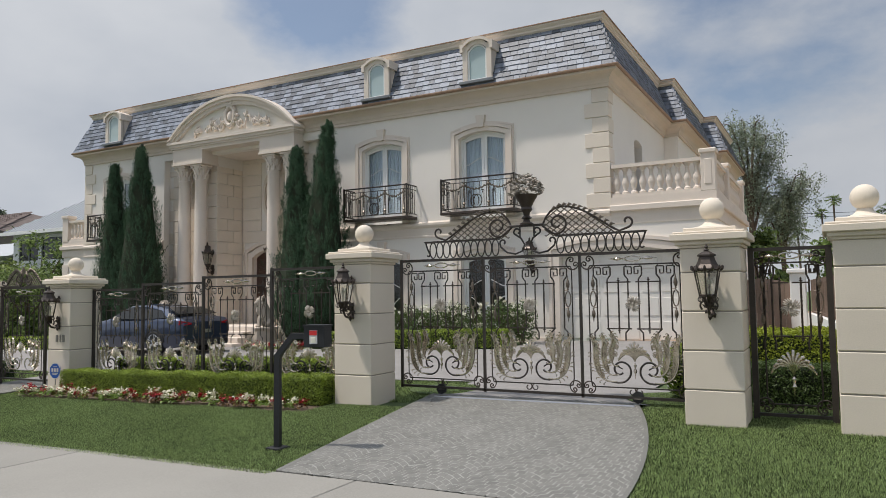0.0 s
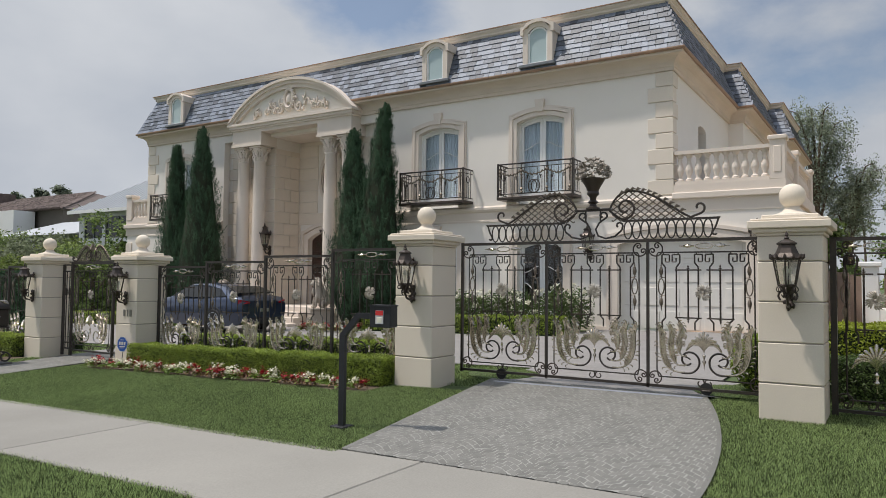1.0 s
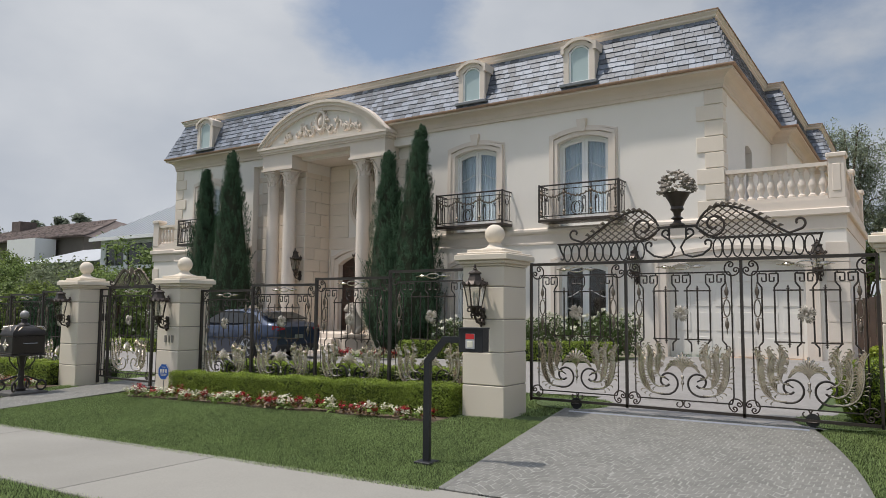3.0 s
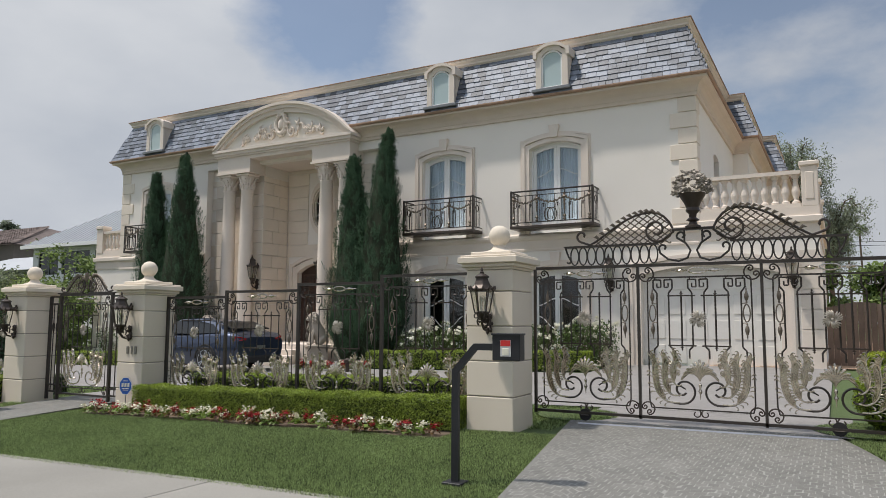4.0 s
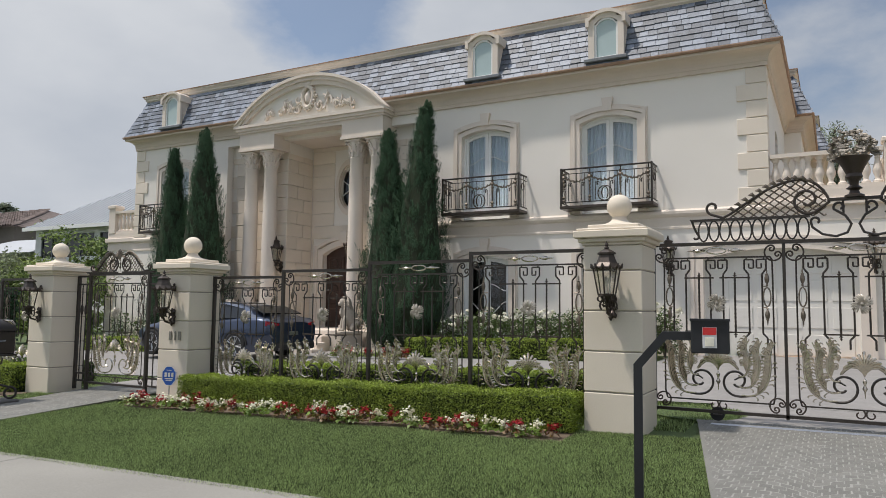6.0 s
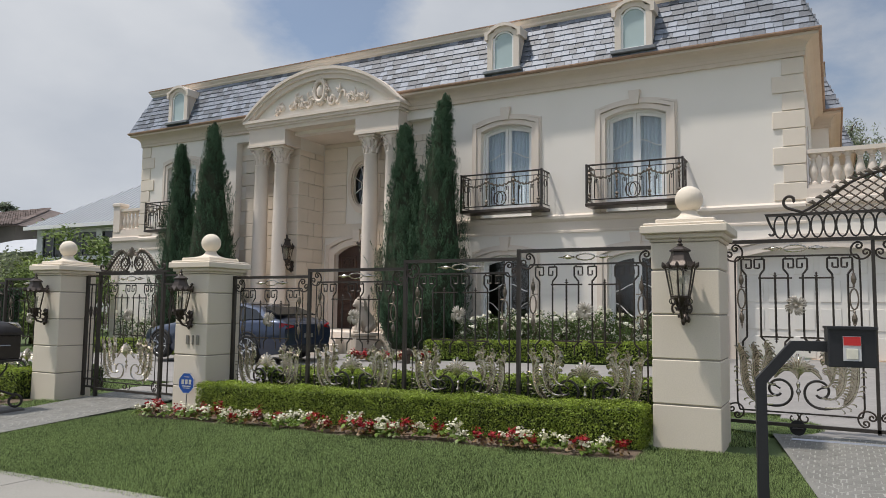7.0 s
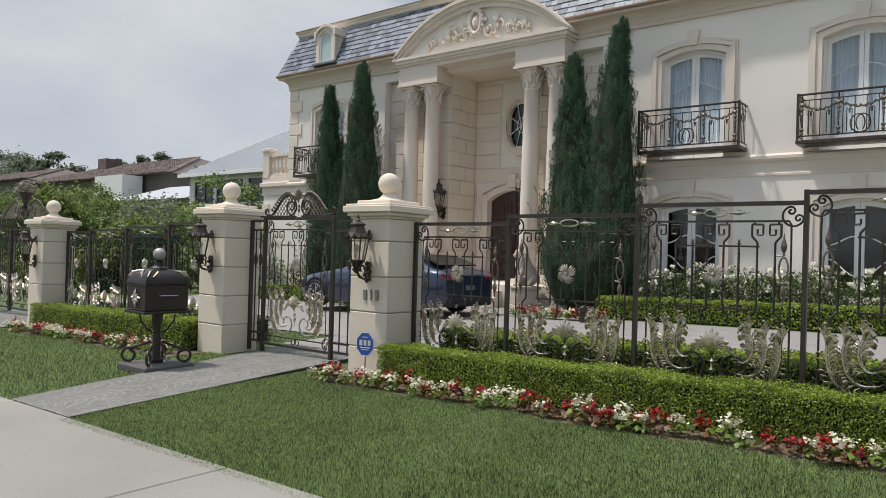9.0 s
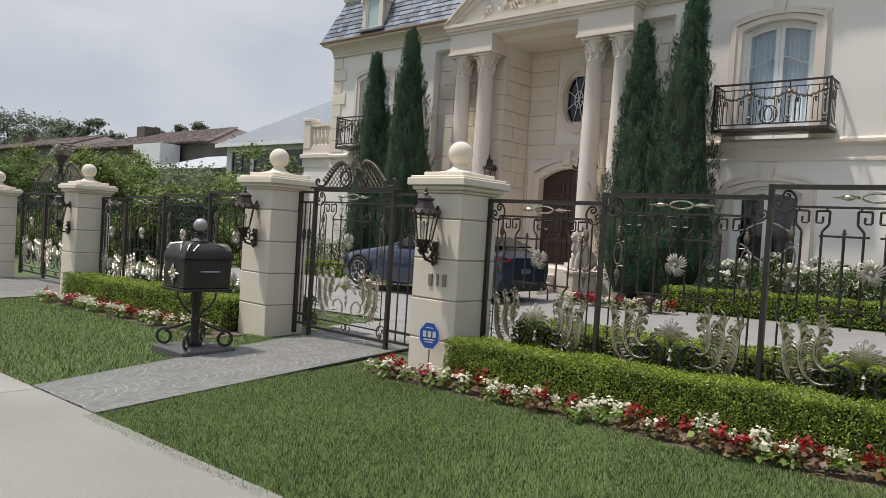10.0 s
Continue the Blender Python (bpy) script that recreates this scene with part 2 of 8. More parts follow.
PAINT = mat("blue_car_paint", (0.028, 0.042, 0.082), 0.32, 0.5, var=0.1, scale=1, fine=200, bump=0.0, coat=1.0)
TYRE = mat("tyre_rubber", (0.02, 0.02, 0.02), 0.8, var=0.2)
RIM = mat("alloy", (0.45, 0.46, 0.48), 0.3, 0.9, var=0.1)
DARKGLASS = mat("tinted_glass", (0.012, 0.014, 0.016), 0.06, var=0.0, bump=0)
LAMPRED = mat("tail_lamp", (0.30, 0.012, 0.02), 0.2, var=0.1, bump=0)
BLACK = mat("black_powdercoat", (0.022, 0.023, 0.026), 0.5, 0.2, var=0.2, scale=5, fine=150, bump=0.25)
BALLGREY = mat("dull_grey_metal", (0.36, 0.35, 0.34), 0.5, 0.3, var=0.15)
MAILSLAB = mat("slab_grey", (0.10, 0.095, 0.09), 0.8, var=0.2, scale=5, fine=60)
MAILBLK = mat("mailbox_black", (0.040, 0.034, 0.031), 0.42, 0.4, var=0.3, scale=6, fine=90, bump=0.2)
SIGNBLUE = mat("sign_blue", (0.02, 0.10, 0.42), 0.4, var=0.06, bump=0)
SIGNRED = mat("label_red", (0.55, 0.03, 0.03), 0.4, var=0.05, bump=0)
SIGNGREY = mat("label_grey", (0.6, 0.6, 0.6), 0.4, var=0.05, bump=0)
BRASS = mat("number_metal", (0.26, 0.24, 0.21), 0.4, 0.6, var=0.15)
MARBLE = mat("statue_stone", (0.46, 0.40, 0.33), 0.8, var=0.14, scale=5, fine=50, bump=0.3)
METALROOF = mat("seam_roof", (0.42, 0.44, 0.46), 0.6, 0.1, var=0.05, scale=0.6, fine=8, bump=0.05)
TERRA = mat("clay_tiles", (0.155, 0.12, 0.105), 0.85, var=0.4, scale=2, fine=20, island=0.5)
PLASTER = mat("white_plaster", (0.78, 0.78, 0.76), 0.85, var=0.05, scale=0.6)
# near-black: the dimness of the rooms is in this colour
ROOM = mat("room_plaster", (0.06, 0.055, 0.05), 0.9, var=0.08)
# curtain white with the panes' blue sky reflection tinted in
CURTAIN = mat("sheer_curtain", (0.80, 0.84, 0.88), 0.9, var=0.12, scale=6, fine=30)


def glass_mat(name, tint, rough=0.0):
    m = bpy.data.materials.new(name)
    m.use_nodes = True
    p = m.node_tree.nodes["Principled BSDF"]
    p.inputs["Base Color"].default_value = (*tint, 1)
    p.inputs["Roughness"].default_value, p.inputs["Transmission Weight"].default_value, p.inputs["IOR"].default_value = rough, 1.0, 1.5
    return m


GLASS = glass_mat("window_glass", (0.86, 0.92, 0.95))
LAMPGLASS = glass_mat("lantern_glass", (0.95, 0.95, 0.93), 0.02)
FROST = mat("dormer_glass", (0.46, 0.56, 0.56), 0.12, var=0.06, bump=0)


# ---- builders ----
def part(name, bm, material, parent, label="", kind="", smooth=False, weld=False):
    """One mesh object under a thing or a part."""
    if weld:
        bmesh.ops.remove_doubles(bm, verts=bm.verts, dist=1e-4)
    me = bpy.data.meshes.new(name)
    bmesh.ops.recalc_face_normals(bm, faces=bm.faces)
    bm.to_mesh(me)
    bm.free()
    me.materials.append(material)
    if smooth:
        me.shade_smooth()
        me.set_sharp_from_angle(angle=radians(40))
    ob = new(name, me)
    ob.parent = parent
    if label or kind:
        tagged(ob, label, kind=kind)
    return ob


def thing(name, label, category, m=None, group="", kind=""):
    ob = tagged(new(name), label, category, group, kind)
    if m is not None:
        ob.matrix_basis = m
    return ob


def solid(name, bm, material, label, category, kind="structure", smooth=False):
    return tagged(part(name, bm, material, None, smooth=smooth), label, category, kind=kind)


def mesh_from(name, verts, faces, material, parent=None):
    me = bpy.data.meshes.new(name)
    me.from_pydata(verts, [], faces)
    me.materials.append(material)
    ob = new(name, me)
    ob.parent = parent
    return ob


def box(bm, x0, x1, y0, y1, z0, z1, bev=0.0):
    vs = [bm.verts.new(p) for p in ((x0, y0, z0), (x1, y0, z0), (x1, y1, z0), (x0, y1, z0), (x0, y0, z1), (x1, y0, z1), (x1, y1, z1), (x0, y1, z1))]
    fs = [bm.faces.new([vs[i] for i in q]) for q in ((3, 2, 1, 0), (4, 5, 6, 7), (0, 1, 5, 4), (1, 2, 6, 5), (2, 3, 7, 6), (3, 0, 4, 7))]
    if bev:
        bmesh.ops.bevel(bm, geom=list({e for f in fs for e in f.edges}), offset=bev, segments=1, affect="EDGES")


def bx(*args):
    bm = bmesh.new()
    box(bm, *args)
    return bm


def hexa(bm, bot, top):
    b, t = [bm.verts.new(p) for p in bot], [bm.verts.new(p) for p in top]
    n = len(b)
    bm.faces.new(b[::-1])
    bm.faces.new(t)
    for i in range(n):
        bm.faces.new((b[i], b[(i + 1) % n], t[(i + 1) % n], t[i]))


def lathe(bm, profile, n=16, at=(0, 0, 0)):
    """Turns (radius, height) pairs round the z axis."""
    rings = []
    for r, z in profile:
        rings.append([bm.verts.new((at[0] + r * math.cos(i * math.tau / n), at[1] + r * math.sin(i * math.tau / n), at[2] + z)) for i in range(n)])
    for a, b in zip(rings, rings[1:]):
        for i in range(n):
            bm.faces.new((a[i], a[(i + 1) % n], b[(i + 1) % n], b[i]))
    bm.faces.new(rings[0][::-1])
    bm.faces.new(rings[-1])


def tube(bm, pts, r, n=6, flat=1.0, taper=None):
    """A round bar along the points; taper gives each point its own radius factor."""
    pts = [Vector(p) for p in pts]
    rings = []
    for i, p in enumerate(pts):
        d = (pts[min(i + 1, len(pts) - 1)] - pts[max(i - 1, 0)]).normalized()
        up = Vector((0, 1, 0)) if abs(d.y) < 0.9 else Vector((0, 0, 1))
        u = d.cross(up).normalized()
        v = u.cross(d).normalized()
        k = r * (taper[i] if taper else 1)
        rings.append([bm.verts.new(p + u * k * math.cos(j * math.tau / n) + v * k * flat * math.sin(j * math.tau / n)) for j in range(n)])
    for a, b in zip(rings, rings[1:]):
        for j in range(n):
            bm.faces.new((a[j], a[(j + 1) % n], b[(j + 1) % n], b[j]))
    bm.faces.new(rings[0][::-1])
    bm.faces.new(rings[-1])


def ring_sweep(bm, x0, y0, x1, y1, prof, sides="fblr"):
    """A moulding round a rectangle: prof is (outward offset, height) pairs, closed."""
    loops = []
    for o, z in prof:
        loops.append([bm.verts.new(p) for p in ((x0 - o, y0 - o, z), (x1 + o, y0 - o, z), (x1 + o, y1 + o, z), (x0 - o, y1 + o, z))])
    k = len(prof)
    for i in range(k):
        a, b = loops[i], loops[(i + 1) % k]
        for j, s in enumerate("frbl"):
            if s in sides:
                bm.faces.new((a[j], a[(j + 1) % 4], b[(j + 1) % 4], b[j]))


def arch(u, a, b, zb, rise):
    """Height of a segmental arch over a..b with its crown at zb."""
    if rise <= 0:
        return zb
    h = (b - a) / 2
    r = (h * h + rise * rise) / (2 * rise)
    d = min(h, max(-h, u - (a + b) / 2))
    return zb - r + math.sqrt(r * r - d * d)


def wall(bm, u0, u1, z0, z1, v0, v1, ops=(), along="x"):
    """A wall with arched openings (a, b, sill, crown, rise) cut through it."""
    cuts = {u0, u1}
    for a, b, *_ in ops:
        cuts |= {a + (b - a) * i / 10 for i in range(11)}
    cuts = sorted(c for c in cuts if u0 <= c <= u1)
    for a, b in zip(cuts, cuts[1:]):
        if b - a < 1e-6:
            continue
        m, spans, low = (a + b) / 2, [], (z0, z0)
        for oa, ob, za, zb, rise in sorted((o for o in ops if o[0] < m < o[1]), key=lambda o: o[2]):
            if za > low[0] + 1e-4:
                spans.append((*low, za, za))
            low = (arch(a, oa, ob, zb, rise), arch(b, oa, ob, zb, rise))
        spans.append((*low, z1, z1))
        for p, q, s, t in spans:
            if along == "x":
                hexa(bm, ((a, v0, p), (b, v0, q), (b, v1, q), (a, v1, p)), ((a, v0, s), (b, v0, t), (b, v1, t), (a, v1, s)))
            else:
                hexa(bm, ((v0, a, p), (v0, b, q), (v1, b, q), (v1, a, p)), ((v0, a, s), (v0, b, t), (v1, b, t), (v1, a, s)))


def surround(bm, a, b, z0, zb, rise, w, y0, y1):
    """A moulded band round an arched opening."""
    for lo, hi in ((a - w, a), (b, b + w)):
        zt = zb - rise
        hexa(bm, ((lo, y0, z0), (hi, y0, z0), (hi, y1, z0), (lo, y1, z0)), ((lo, y0, zt), (hi, y0, zt), (hi, y1, zt), (lo, y1, zt)))
    n = 12
    us = [a - w] + [a + (b - a) * i / n for i in range(n + 1)] + [b + w]
    for p, q in zip(us, us[1:]):
        zp, zq = arch(p, a, b, zb, rise), arch(q, a, b, zb, rise)
        hexa(bm, ((p, y0, zp), (q, y0, zq), (q, y1, zq), (p, y1, zp)), ((p, y0, zp + w), (q, y0, zq + w), (q, y1, zq + w), (p, y1, zp + w)))


def leaf_cloud(name, pts, nrm, size, material, parent, seed, spread=0.7, aspect=0.55, kind="stuff", droop=0.0):
    """Many small two-triangle leaves at the given points, facing roughly along nrm."""
    rng = np.random.default_rng(seed)
    n = len(pts)
    d = nrm + rng.normal(0, spread, (n, 3))
    d /= np.linalg.norm(d, axis=1, keepdims=True) + 1e-9
    t = rng.normal(0, 1, (n, 3))
    t[:, 2] -= droop
    t -= d * (t * d).sum(1, keepdims=True)
    t /= np.linalg.norm(t, axis=1, keepdims=True) + 1e-9
    s = np.cross(d, t)
    k = (size * rng.uniform(0.65, 1.35, n))[:, None]
    v = np.empty((n, 4, 3))
    v[:, 0], v[:, 2] = pts - t * k, pts + t * k
    v[:, 1], v[:, 3] = pts + s * k * aspect + d * k * 0.25, pts - s * k * aspect + d * k * 0.25
    me = bpy.data.meshes.new(name)
    me.vertices.add(n * 4)
    me.vertices.foreach_set("co", v.ravel())
    me.loops.add(n * 4)
    me.loops.foreach_set("vertex_index", np.arange(n * 4))
    me.polygons.add(n)
    me.polygons.foreach_set("loop_start", np.arange(0, n * 4, 4))
    me.update(calc_edges=True)
    me.materials.append(material)
    ob = new(name, me)
    ob.parent = parent
    if kind:
        tagged(ob, kind=kind)
    return ob


# ---- ground ----
def gx(x):
    return 0.022 * (max(min(x, -4.5), -40) + 5) + 0.015 + 0.009 * (min(max(x, -4.5), 1.0) + 4.5)


def gz(x, y):
    """Height of the ground: it falls along the street and rises towards the house."""
    if y < 1.2:
        return gx(x) - 0.04
    return gx(x) + 0.027 * (min(max(y, 5.1), 8.35) - 5.1) + 0.02 * (min(max(y, 8.35), 18.6) - 8.35)


def sheet(bm, x0, x1, y0, y1, lift, nx, ny, skirt=0.3):
    g = [[bm.verts.new((x, y, gz(x, y) + lift)) for x in np.linspace(x0, x1, nx + 1)] for y in np.linspace(y0, y1, ny + 1)]
    for j in range(ny):
        for i in range(nx):
            bm.faces.new((g[j][i], g[j][i + 1], g[j + 1][i + 1], g[j + 1][i]))


# ---- setting: ground, road, pavement, paving ----
bm = bmesh.new()
xs = [-900, -300, -120, -60, -40] + list(np.linspace(-30, 4, 35)) + [10, 40, 120, 300, 900]
ys = [-900, -300, -100, -30, -10, -7.7, -7.6, -0.78, -0.70, 1.0] + list(np.linspace(1.4, 19, 45)) + [25, 40, 80, 160, 400, 1200]
grid = [[bm.verts.new((x, y, gz(x, y) - 0.03 - (0.45 if -7.65 < y < -0.75 else 0))) for x in xs] for y in ys]
for j in range(len(ys) - 1):
    for i in range(len(xs) - 1):
        bm.faces.new((grid[j][i], grid[j][i + 1], grid[j + 1][i + 1], grid[j + 1][i]))
ground = solid("ground", bm, TURF, "close-mown green turf and garden soil", "ground")

bm = bmesh.new()
for x0, x1 in ((-140, -40), (-40, -4.5), (-4.5, 90)):
    hexa(bm, [(x, y, gx(x) - 0.5) for x, y in ((x0, -7.55), (x1, -7.55), (x1, -0.84), (x0, -0.84))], [(x, y, gx(x) - 0.15) for x, y in ((x0, -7.55), (x1, -7.55), (x1, -0.84), (x0, -0.84))])
solid("road", bm, ASPHALT, "grey asphalt street", "road")
bm = bmesh.new()
for i in range(50):
    x0, x1 = -60 + 2 * i, -58.005 + 2 * i
    zz = gx((x0 + x1) / 2)
    hexa(bm, ((x0, -0.85, -0.7), (x1, -0.85, -0.7), (x1, -0.68, -0.7), (x0, -0.68, -0.7)),
         ((x0, -0.83, gx(x0)), (x1, -0.83, gx(x1)), (x1, -0.68, gx(x1)), (x0, -0.68, gx(x0))))
solid("kerb", bm, CONCRETE2, "pale concrete kerb along the street", "kerb")

pavement = thing("pavement", "pale concrete pavement laid in broad slabs", "pavement", kind="structure")


def slab(x0, x1, y0, y1, lift=0.0, parent=pavement):
    bm = bmesh.new()
    g = 0.006
    x0, x1, y0, y1 = x0 + g, x1 - g, y0 + g, y1 - g
    e = 0.008
    zs = lambda x, y: gz(x, y) + lift
    hexa(bm, [(x, y, zs(x, y) - 0.1) for x, y in ((x0, y0), (x1, y0), (x1, y1), (x0, y1))],
         [(x, y, zs(x, y) - e) for x, y in ((x0, y0), (x1, y0), (x1, y1), (x0, y1))])
    bmesh.ops.delete(bm, geom=[f for f in bm.faces if f.normal.z > 0.9 or all(v.co.z > gz(v.co.x, v.co.y) + lift - 0.02 for v in f.verts)], context="FACES_ONLY")
    low = [bm.verts.new((x, y, zs(x, y) - e)) for x, y in ((x0, y0), (x1, y0), (x1, y1), (x0, y1))]
    top = [bm.verts.new((x, y, zs(x, y))) for x, y in ((x0 + e, y0 + e), (x1 - e, y0 + e), (x1 - e, y1 - e), (x0 + e, y1 - e))]
    for i in range(4):
        bm.faces.new((low[i], low[(i + 1) % 4], top[(i + 1) % 4], top[i]))
    bm.faces.new(top)
    part("slab", bm, CONCRETE, parent)


xx = -44.1
while xx < 14:
    slab(xx, xx + 3.40, 3.49, 5.10)
    xx += 3.40
for i in range(3):
    slab(-4.05 + i * 1.45, -2.6 + i * 1.45, 1.32, 3.49)
    slab(-4.05 + i * 1.45, -2.6 + i * 1.45, -0.68, 1.32)


def sett_field(name, inside, x0, x1, y0, y1, lift, parent, near, span=0.62, step=0.094, sag=0.22):
    """Granite setts laid in rows of segmental arches; those that near() picks are single pieces."""
    rng = random.Random(5)
    verts, faces, single = [], [], 0

    def bow(x):
        u = ((x - x0) / span) % 1.0 * 2 - 1
        return sag * (1 - u * u)

    rows = int((y1 - y0 + 2 * sag) / step) + 3
    whole, half = [i / 7 for i in range(8)], [0] + [(i + 0.5) / 7 for i in range(7)] + [1]
    arcs = int((x1 - x0) / span) + 1
    for r in range(rows):
        cuts = half if r % 2 else whole
        seam = [rng.uniform(-0.022, 0.022) for k in range(arcs + 1)]
        for a0, f0, f1 in ((k, p, q) for k in range(arcs) for p, q in zip(cuts, cuts[1:])):
            g = 0.0042
            xa = x0 + (a0 + f0) * span + (g if f0 else 0.002 + seam[a0])
            xb = x0 + (a0 + f1) * span - (g if f1 < 1 else 0.002 - seam[a0 + 1])
            ya = y0 - sag + r * step + rng.uniform(-0.0025, 0.0025)
            jx = rng.uniform(-0.003, 0.003)
            quad = [(xa + jx, ya + bow(xa) + g), (xb + jx, ya + bow(xb) + g), (xb + jx, ya + bow(xb) + step - g), (xa + jx, ya + bow(xa) + step - g)]
            quad = [(x + rng.uniform(-0.004, 0.004), y + rng.uniform(-0.004, 0.004)) for x, y in quad]
            quad = [(min(max(x, inside[0](y)), inside[1](y)), min(max(y, y0), y1)) for x, y in quad]
            cx, cy = sum(q[0] for q in quad) / 4, sum(q[1] for q in quad) / 4
            if quad[1][0] - quad[0][0] < 0.012 or quad[3][1] - quad[0][1] < 0.01:
                continue
            h = lift + rng.uniform(-0.0004, 0.0008)
            vs = []
            for f, dz in ((1.0, -0.02), (1.0, -0.0015), (0.92, 0.0)):
                vs += [(cx + (x - cx) * f, cy + (y - cy) * f, gz(x, y) + h + dz) for x, y in quad]
            fs = [(8, 9, 10, 11)]
            for lv in (0, 4):
                fs += [(lv + i, lv + (i + 1) % 4, lv + 4 + (i + 1) % 4, lv + 4 + i) for i in range(4)]
            if near(cx, cy) and single < 290:
                single += 1
                mesh_from("sett", vs, fs, SETTP, parent)
            else:
                b = len(verts)
                verts += vs
                faces += [tuple(b + q for q in f) for f in fs]
    if verts:
        tagged(mesh_from(name, verts, faces, SETT, parent), kind="stuff")


DRIVE_L = lambda y: -4.14 - max(0, y - 5.1) * 0.188
DRIVE_R = lambda y: -1.19 - 0.81 * min(1, max(0, (y - 5.1) / 4.08)) ** 1.75


def bed(x0f, x1f, y0, y1, lift, n=24):
    bm = bmesh.new()
    prev = None
    for i in range(n + 1):
        y = y0 + (y1 - y0) * i / n
        a, b = x0f(y), x1f(y)
        cur = [bm.verts.new((a + (b - a) * k / 6, y, gz(a + (b - a) * k / 6, y) + lift)) for k in range(7)]
        if prev:
            for k in range(6):
                bm.faces.new((prev[k], prev[k + 1], cur[k + 1], cur[k]))
        prev = cur
    return bm


driveway = thing("driveway", "grey granite setts laid in fans before the gate", "driveway", kind="structure")
part("mortar_bed", bed(lambda y: DRIVE_L(y) + 0.025, lambda y: DRIVE_R(y) - 0.025, 5.11, 9.3, 0.0026, 60), GROUT, driveway)
sett_field("sett_paving", (lambda y: DRIVE_L(y), lambda y: DRIVE_R(y)), -5.6, -0.7, 5.096, 9.28, 0.004, driveway, lambda x, y: y < 5.75 and x < -2.2)
part("edging", bed(lambda y: DRIVE_L(y) - 0.01, lambda y: DRIVE_L(y) + 0.03, 5.10, 9.28, 0.0055), SETTP, driveway)
part("edging", bed(lambda y: DRIVE_R(y) - 0.03, lambda y: DRIVE_R(y) + 0.01, 5.10, 9.28, 0.0055), SETTP, driveway)
walkway = thing("garden_path", "grey granite setts laid in fans up to the garden gate", "path", kind="structure")
WALK_L, WALK_R = (lambda y: -13.62 - 0.24 * (y - 5.1)), (lambda y: -12.42 - 0.12 * (y - 5.1))
part("mortar_bed", bed(lambda y: WALK_L(y) + 0.025, lambda y: WALK_R(y) - 0.025, 5.11, 9.4, 0.0026, 60), GROUT, walkway)
sett_field("sett_paving", (lambda y: WALK_L(y), lambda y: WALK_R(y)), -15.3, -12.2, 5.096, 9.38, 0.004, walkway, lambda x, y: y < 6.0)
part("edging", bed(lambda y: WALK_L(y) - 0.01, lambda y: WALK_L(y) + 0.03, 5.10, 9.38, 0.0055), SETTP, walkway)
part("edging", bed(lambda y: WALK_R(y) - 0.03, lambda y: WALK_R(y) + 0.01, 5.10, 9.38, 0.0055), SETTP, walkway)
path_far = thing("neighbour_drive", "grey sett drive before the far gate", "driveway", kind="structure")
part("mortar_bed", bed(lambda y: -25.3 + 0.0 * y, lambda y: -20.9 + 0.0 * y, 5.092, 9.4, 0.0026, 60), GROUT, path_far)
sett_field("sett_paving", (lambda y: -25.25, lambda y: -20.95), -25.3, -20.9, 5.13, 9.3, 0.004, path_far, lambda x, y: False)

# the court behind the fence
bm = bmesh.new()
sheet(bm, -27.0, -2.1, 10.6, 16.1, 0.0, 25, 6)
sheet(bm, -4.93, -1.85, 9.2, 10.6, -0.002, 4, 3)
sheet(bm, -6.9, -2.1, 16.1, 18.58, 0.0, 5, 3)
sheet(bm, -20.5, -13.9, 16.1, 17.4, 0.0, 5, 3)
sheet(bm, -14.9, -12.4, 9.4, 10.6, -0.002, 3, 3)
solid("court_paving", bm, mat("court_setts", (0.25, 0.238, 0.225), 0.85, var=0.2, scale=2.5, fine=22, bump=0.4), "grey sett paving of the forecourt", "paving")


def lawn(name, x0, x1, y0, y1, n, hole, parent, h=0.019, seed=1):
    rng = np.random.default_rng(seed)
    p = np.column_stack((rng.uniform(x0, x1, n), rng.uniform(y0, y1, n)))
    p = p[[not hole(x, y) for x, y in p]]
    n = len(p)
    z = np.array([gz(x, y) for x, y in p]) - 0.03
    a, b = rng.uniform(0, math.tau, n), rng.uniform(0, math.tau, n)
    w, hh, lean = rng.uniform(0.0018, 0.0056, n), h * rng.uniform(0.2, 1.2, n) + 0.022, rng.uniform(0.004, 0.034, n)
    v = np.empty((n, 3, 3))
    v[:, 0] = np.column_stack((p[:, 0] - w * np.cos(a), p[:, 1] - w * np.sin(a), z))
    v[:, 1] = np.column_stack((p[:, 0] + w * np.cos(a), p[:, 1] + w * np.sin(a), z))
    v[:, 2] = np.column_stack((p[:, 0] + lean * np.cos(b), p[:, 1] + lean * np.sin(b), z + hh))
    me = bpy.data.meshes.new(name)
    me.vertices.add(n * 3)
    me.vertices.foreach_set("co", v.ravel())
    me.loops.add(n * 3)
    me.loops.foreach_set("vertex_index", np.arange(n * 3))
    me.polygons.add(n)
    me.polygons.foreach_set("loop_start", np.arange(0, n * 3, 3))
    me.update(calc_edges=True)
    me.materials.append(BLADE)
    return tagged(new(name, me), "short mown green lawn grass", "grass", kind="stuff")


def off_lawn(x, y):
    return (y > 7.60 + 0.03 * math.sin(x * 2.3) + 0.025 * math.sin(x * 7.1) and (-12.25 < x < -5.9 or -20.7 < x < -15.0)) or (DRIVE_L(y) - 0.01 < x < DRIVE_R(y) + 0.01) or (WALK_L(y) - 0.01 < x < WALK_R(y) + 0.01) or -25.3 < x < -20.9


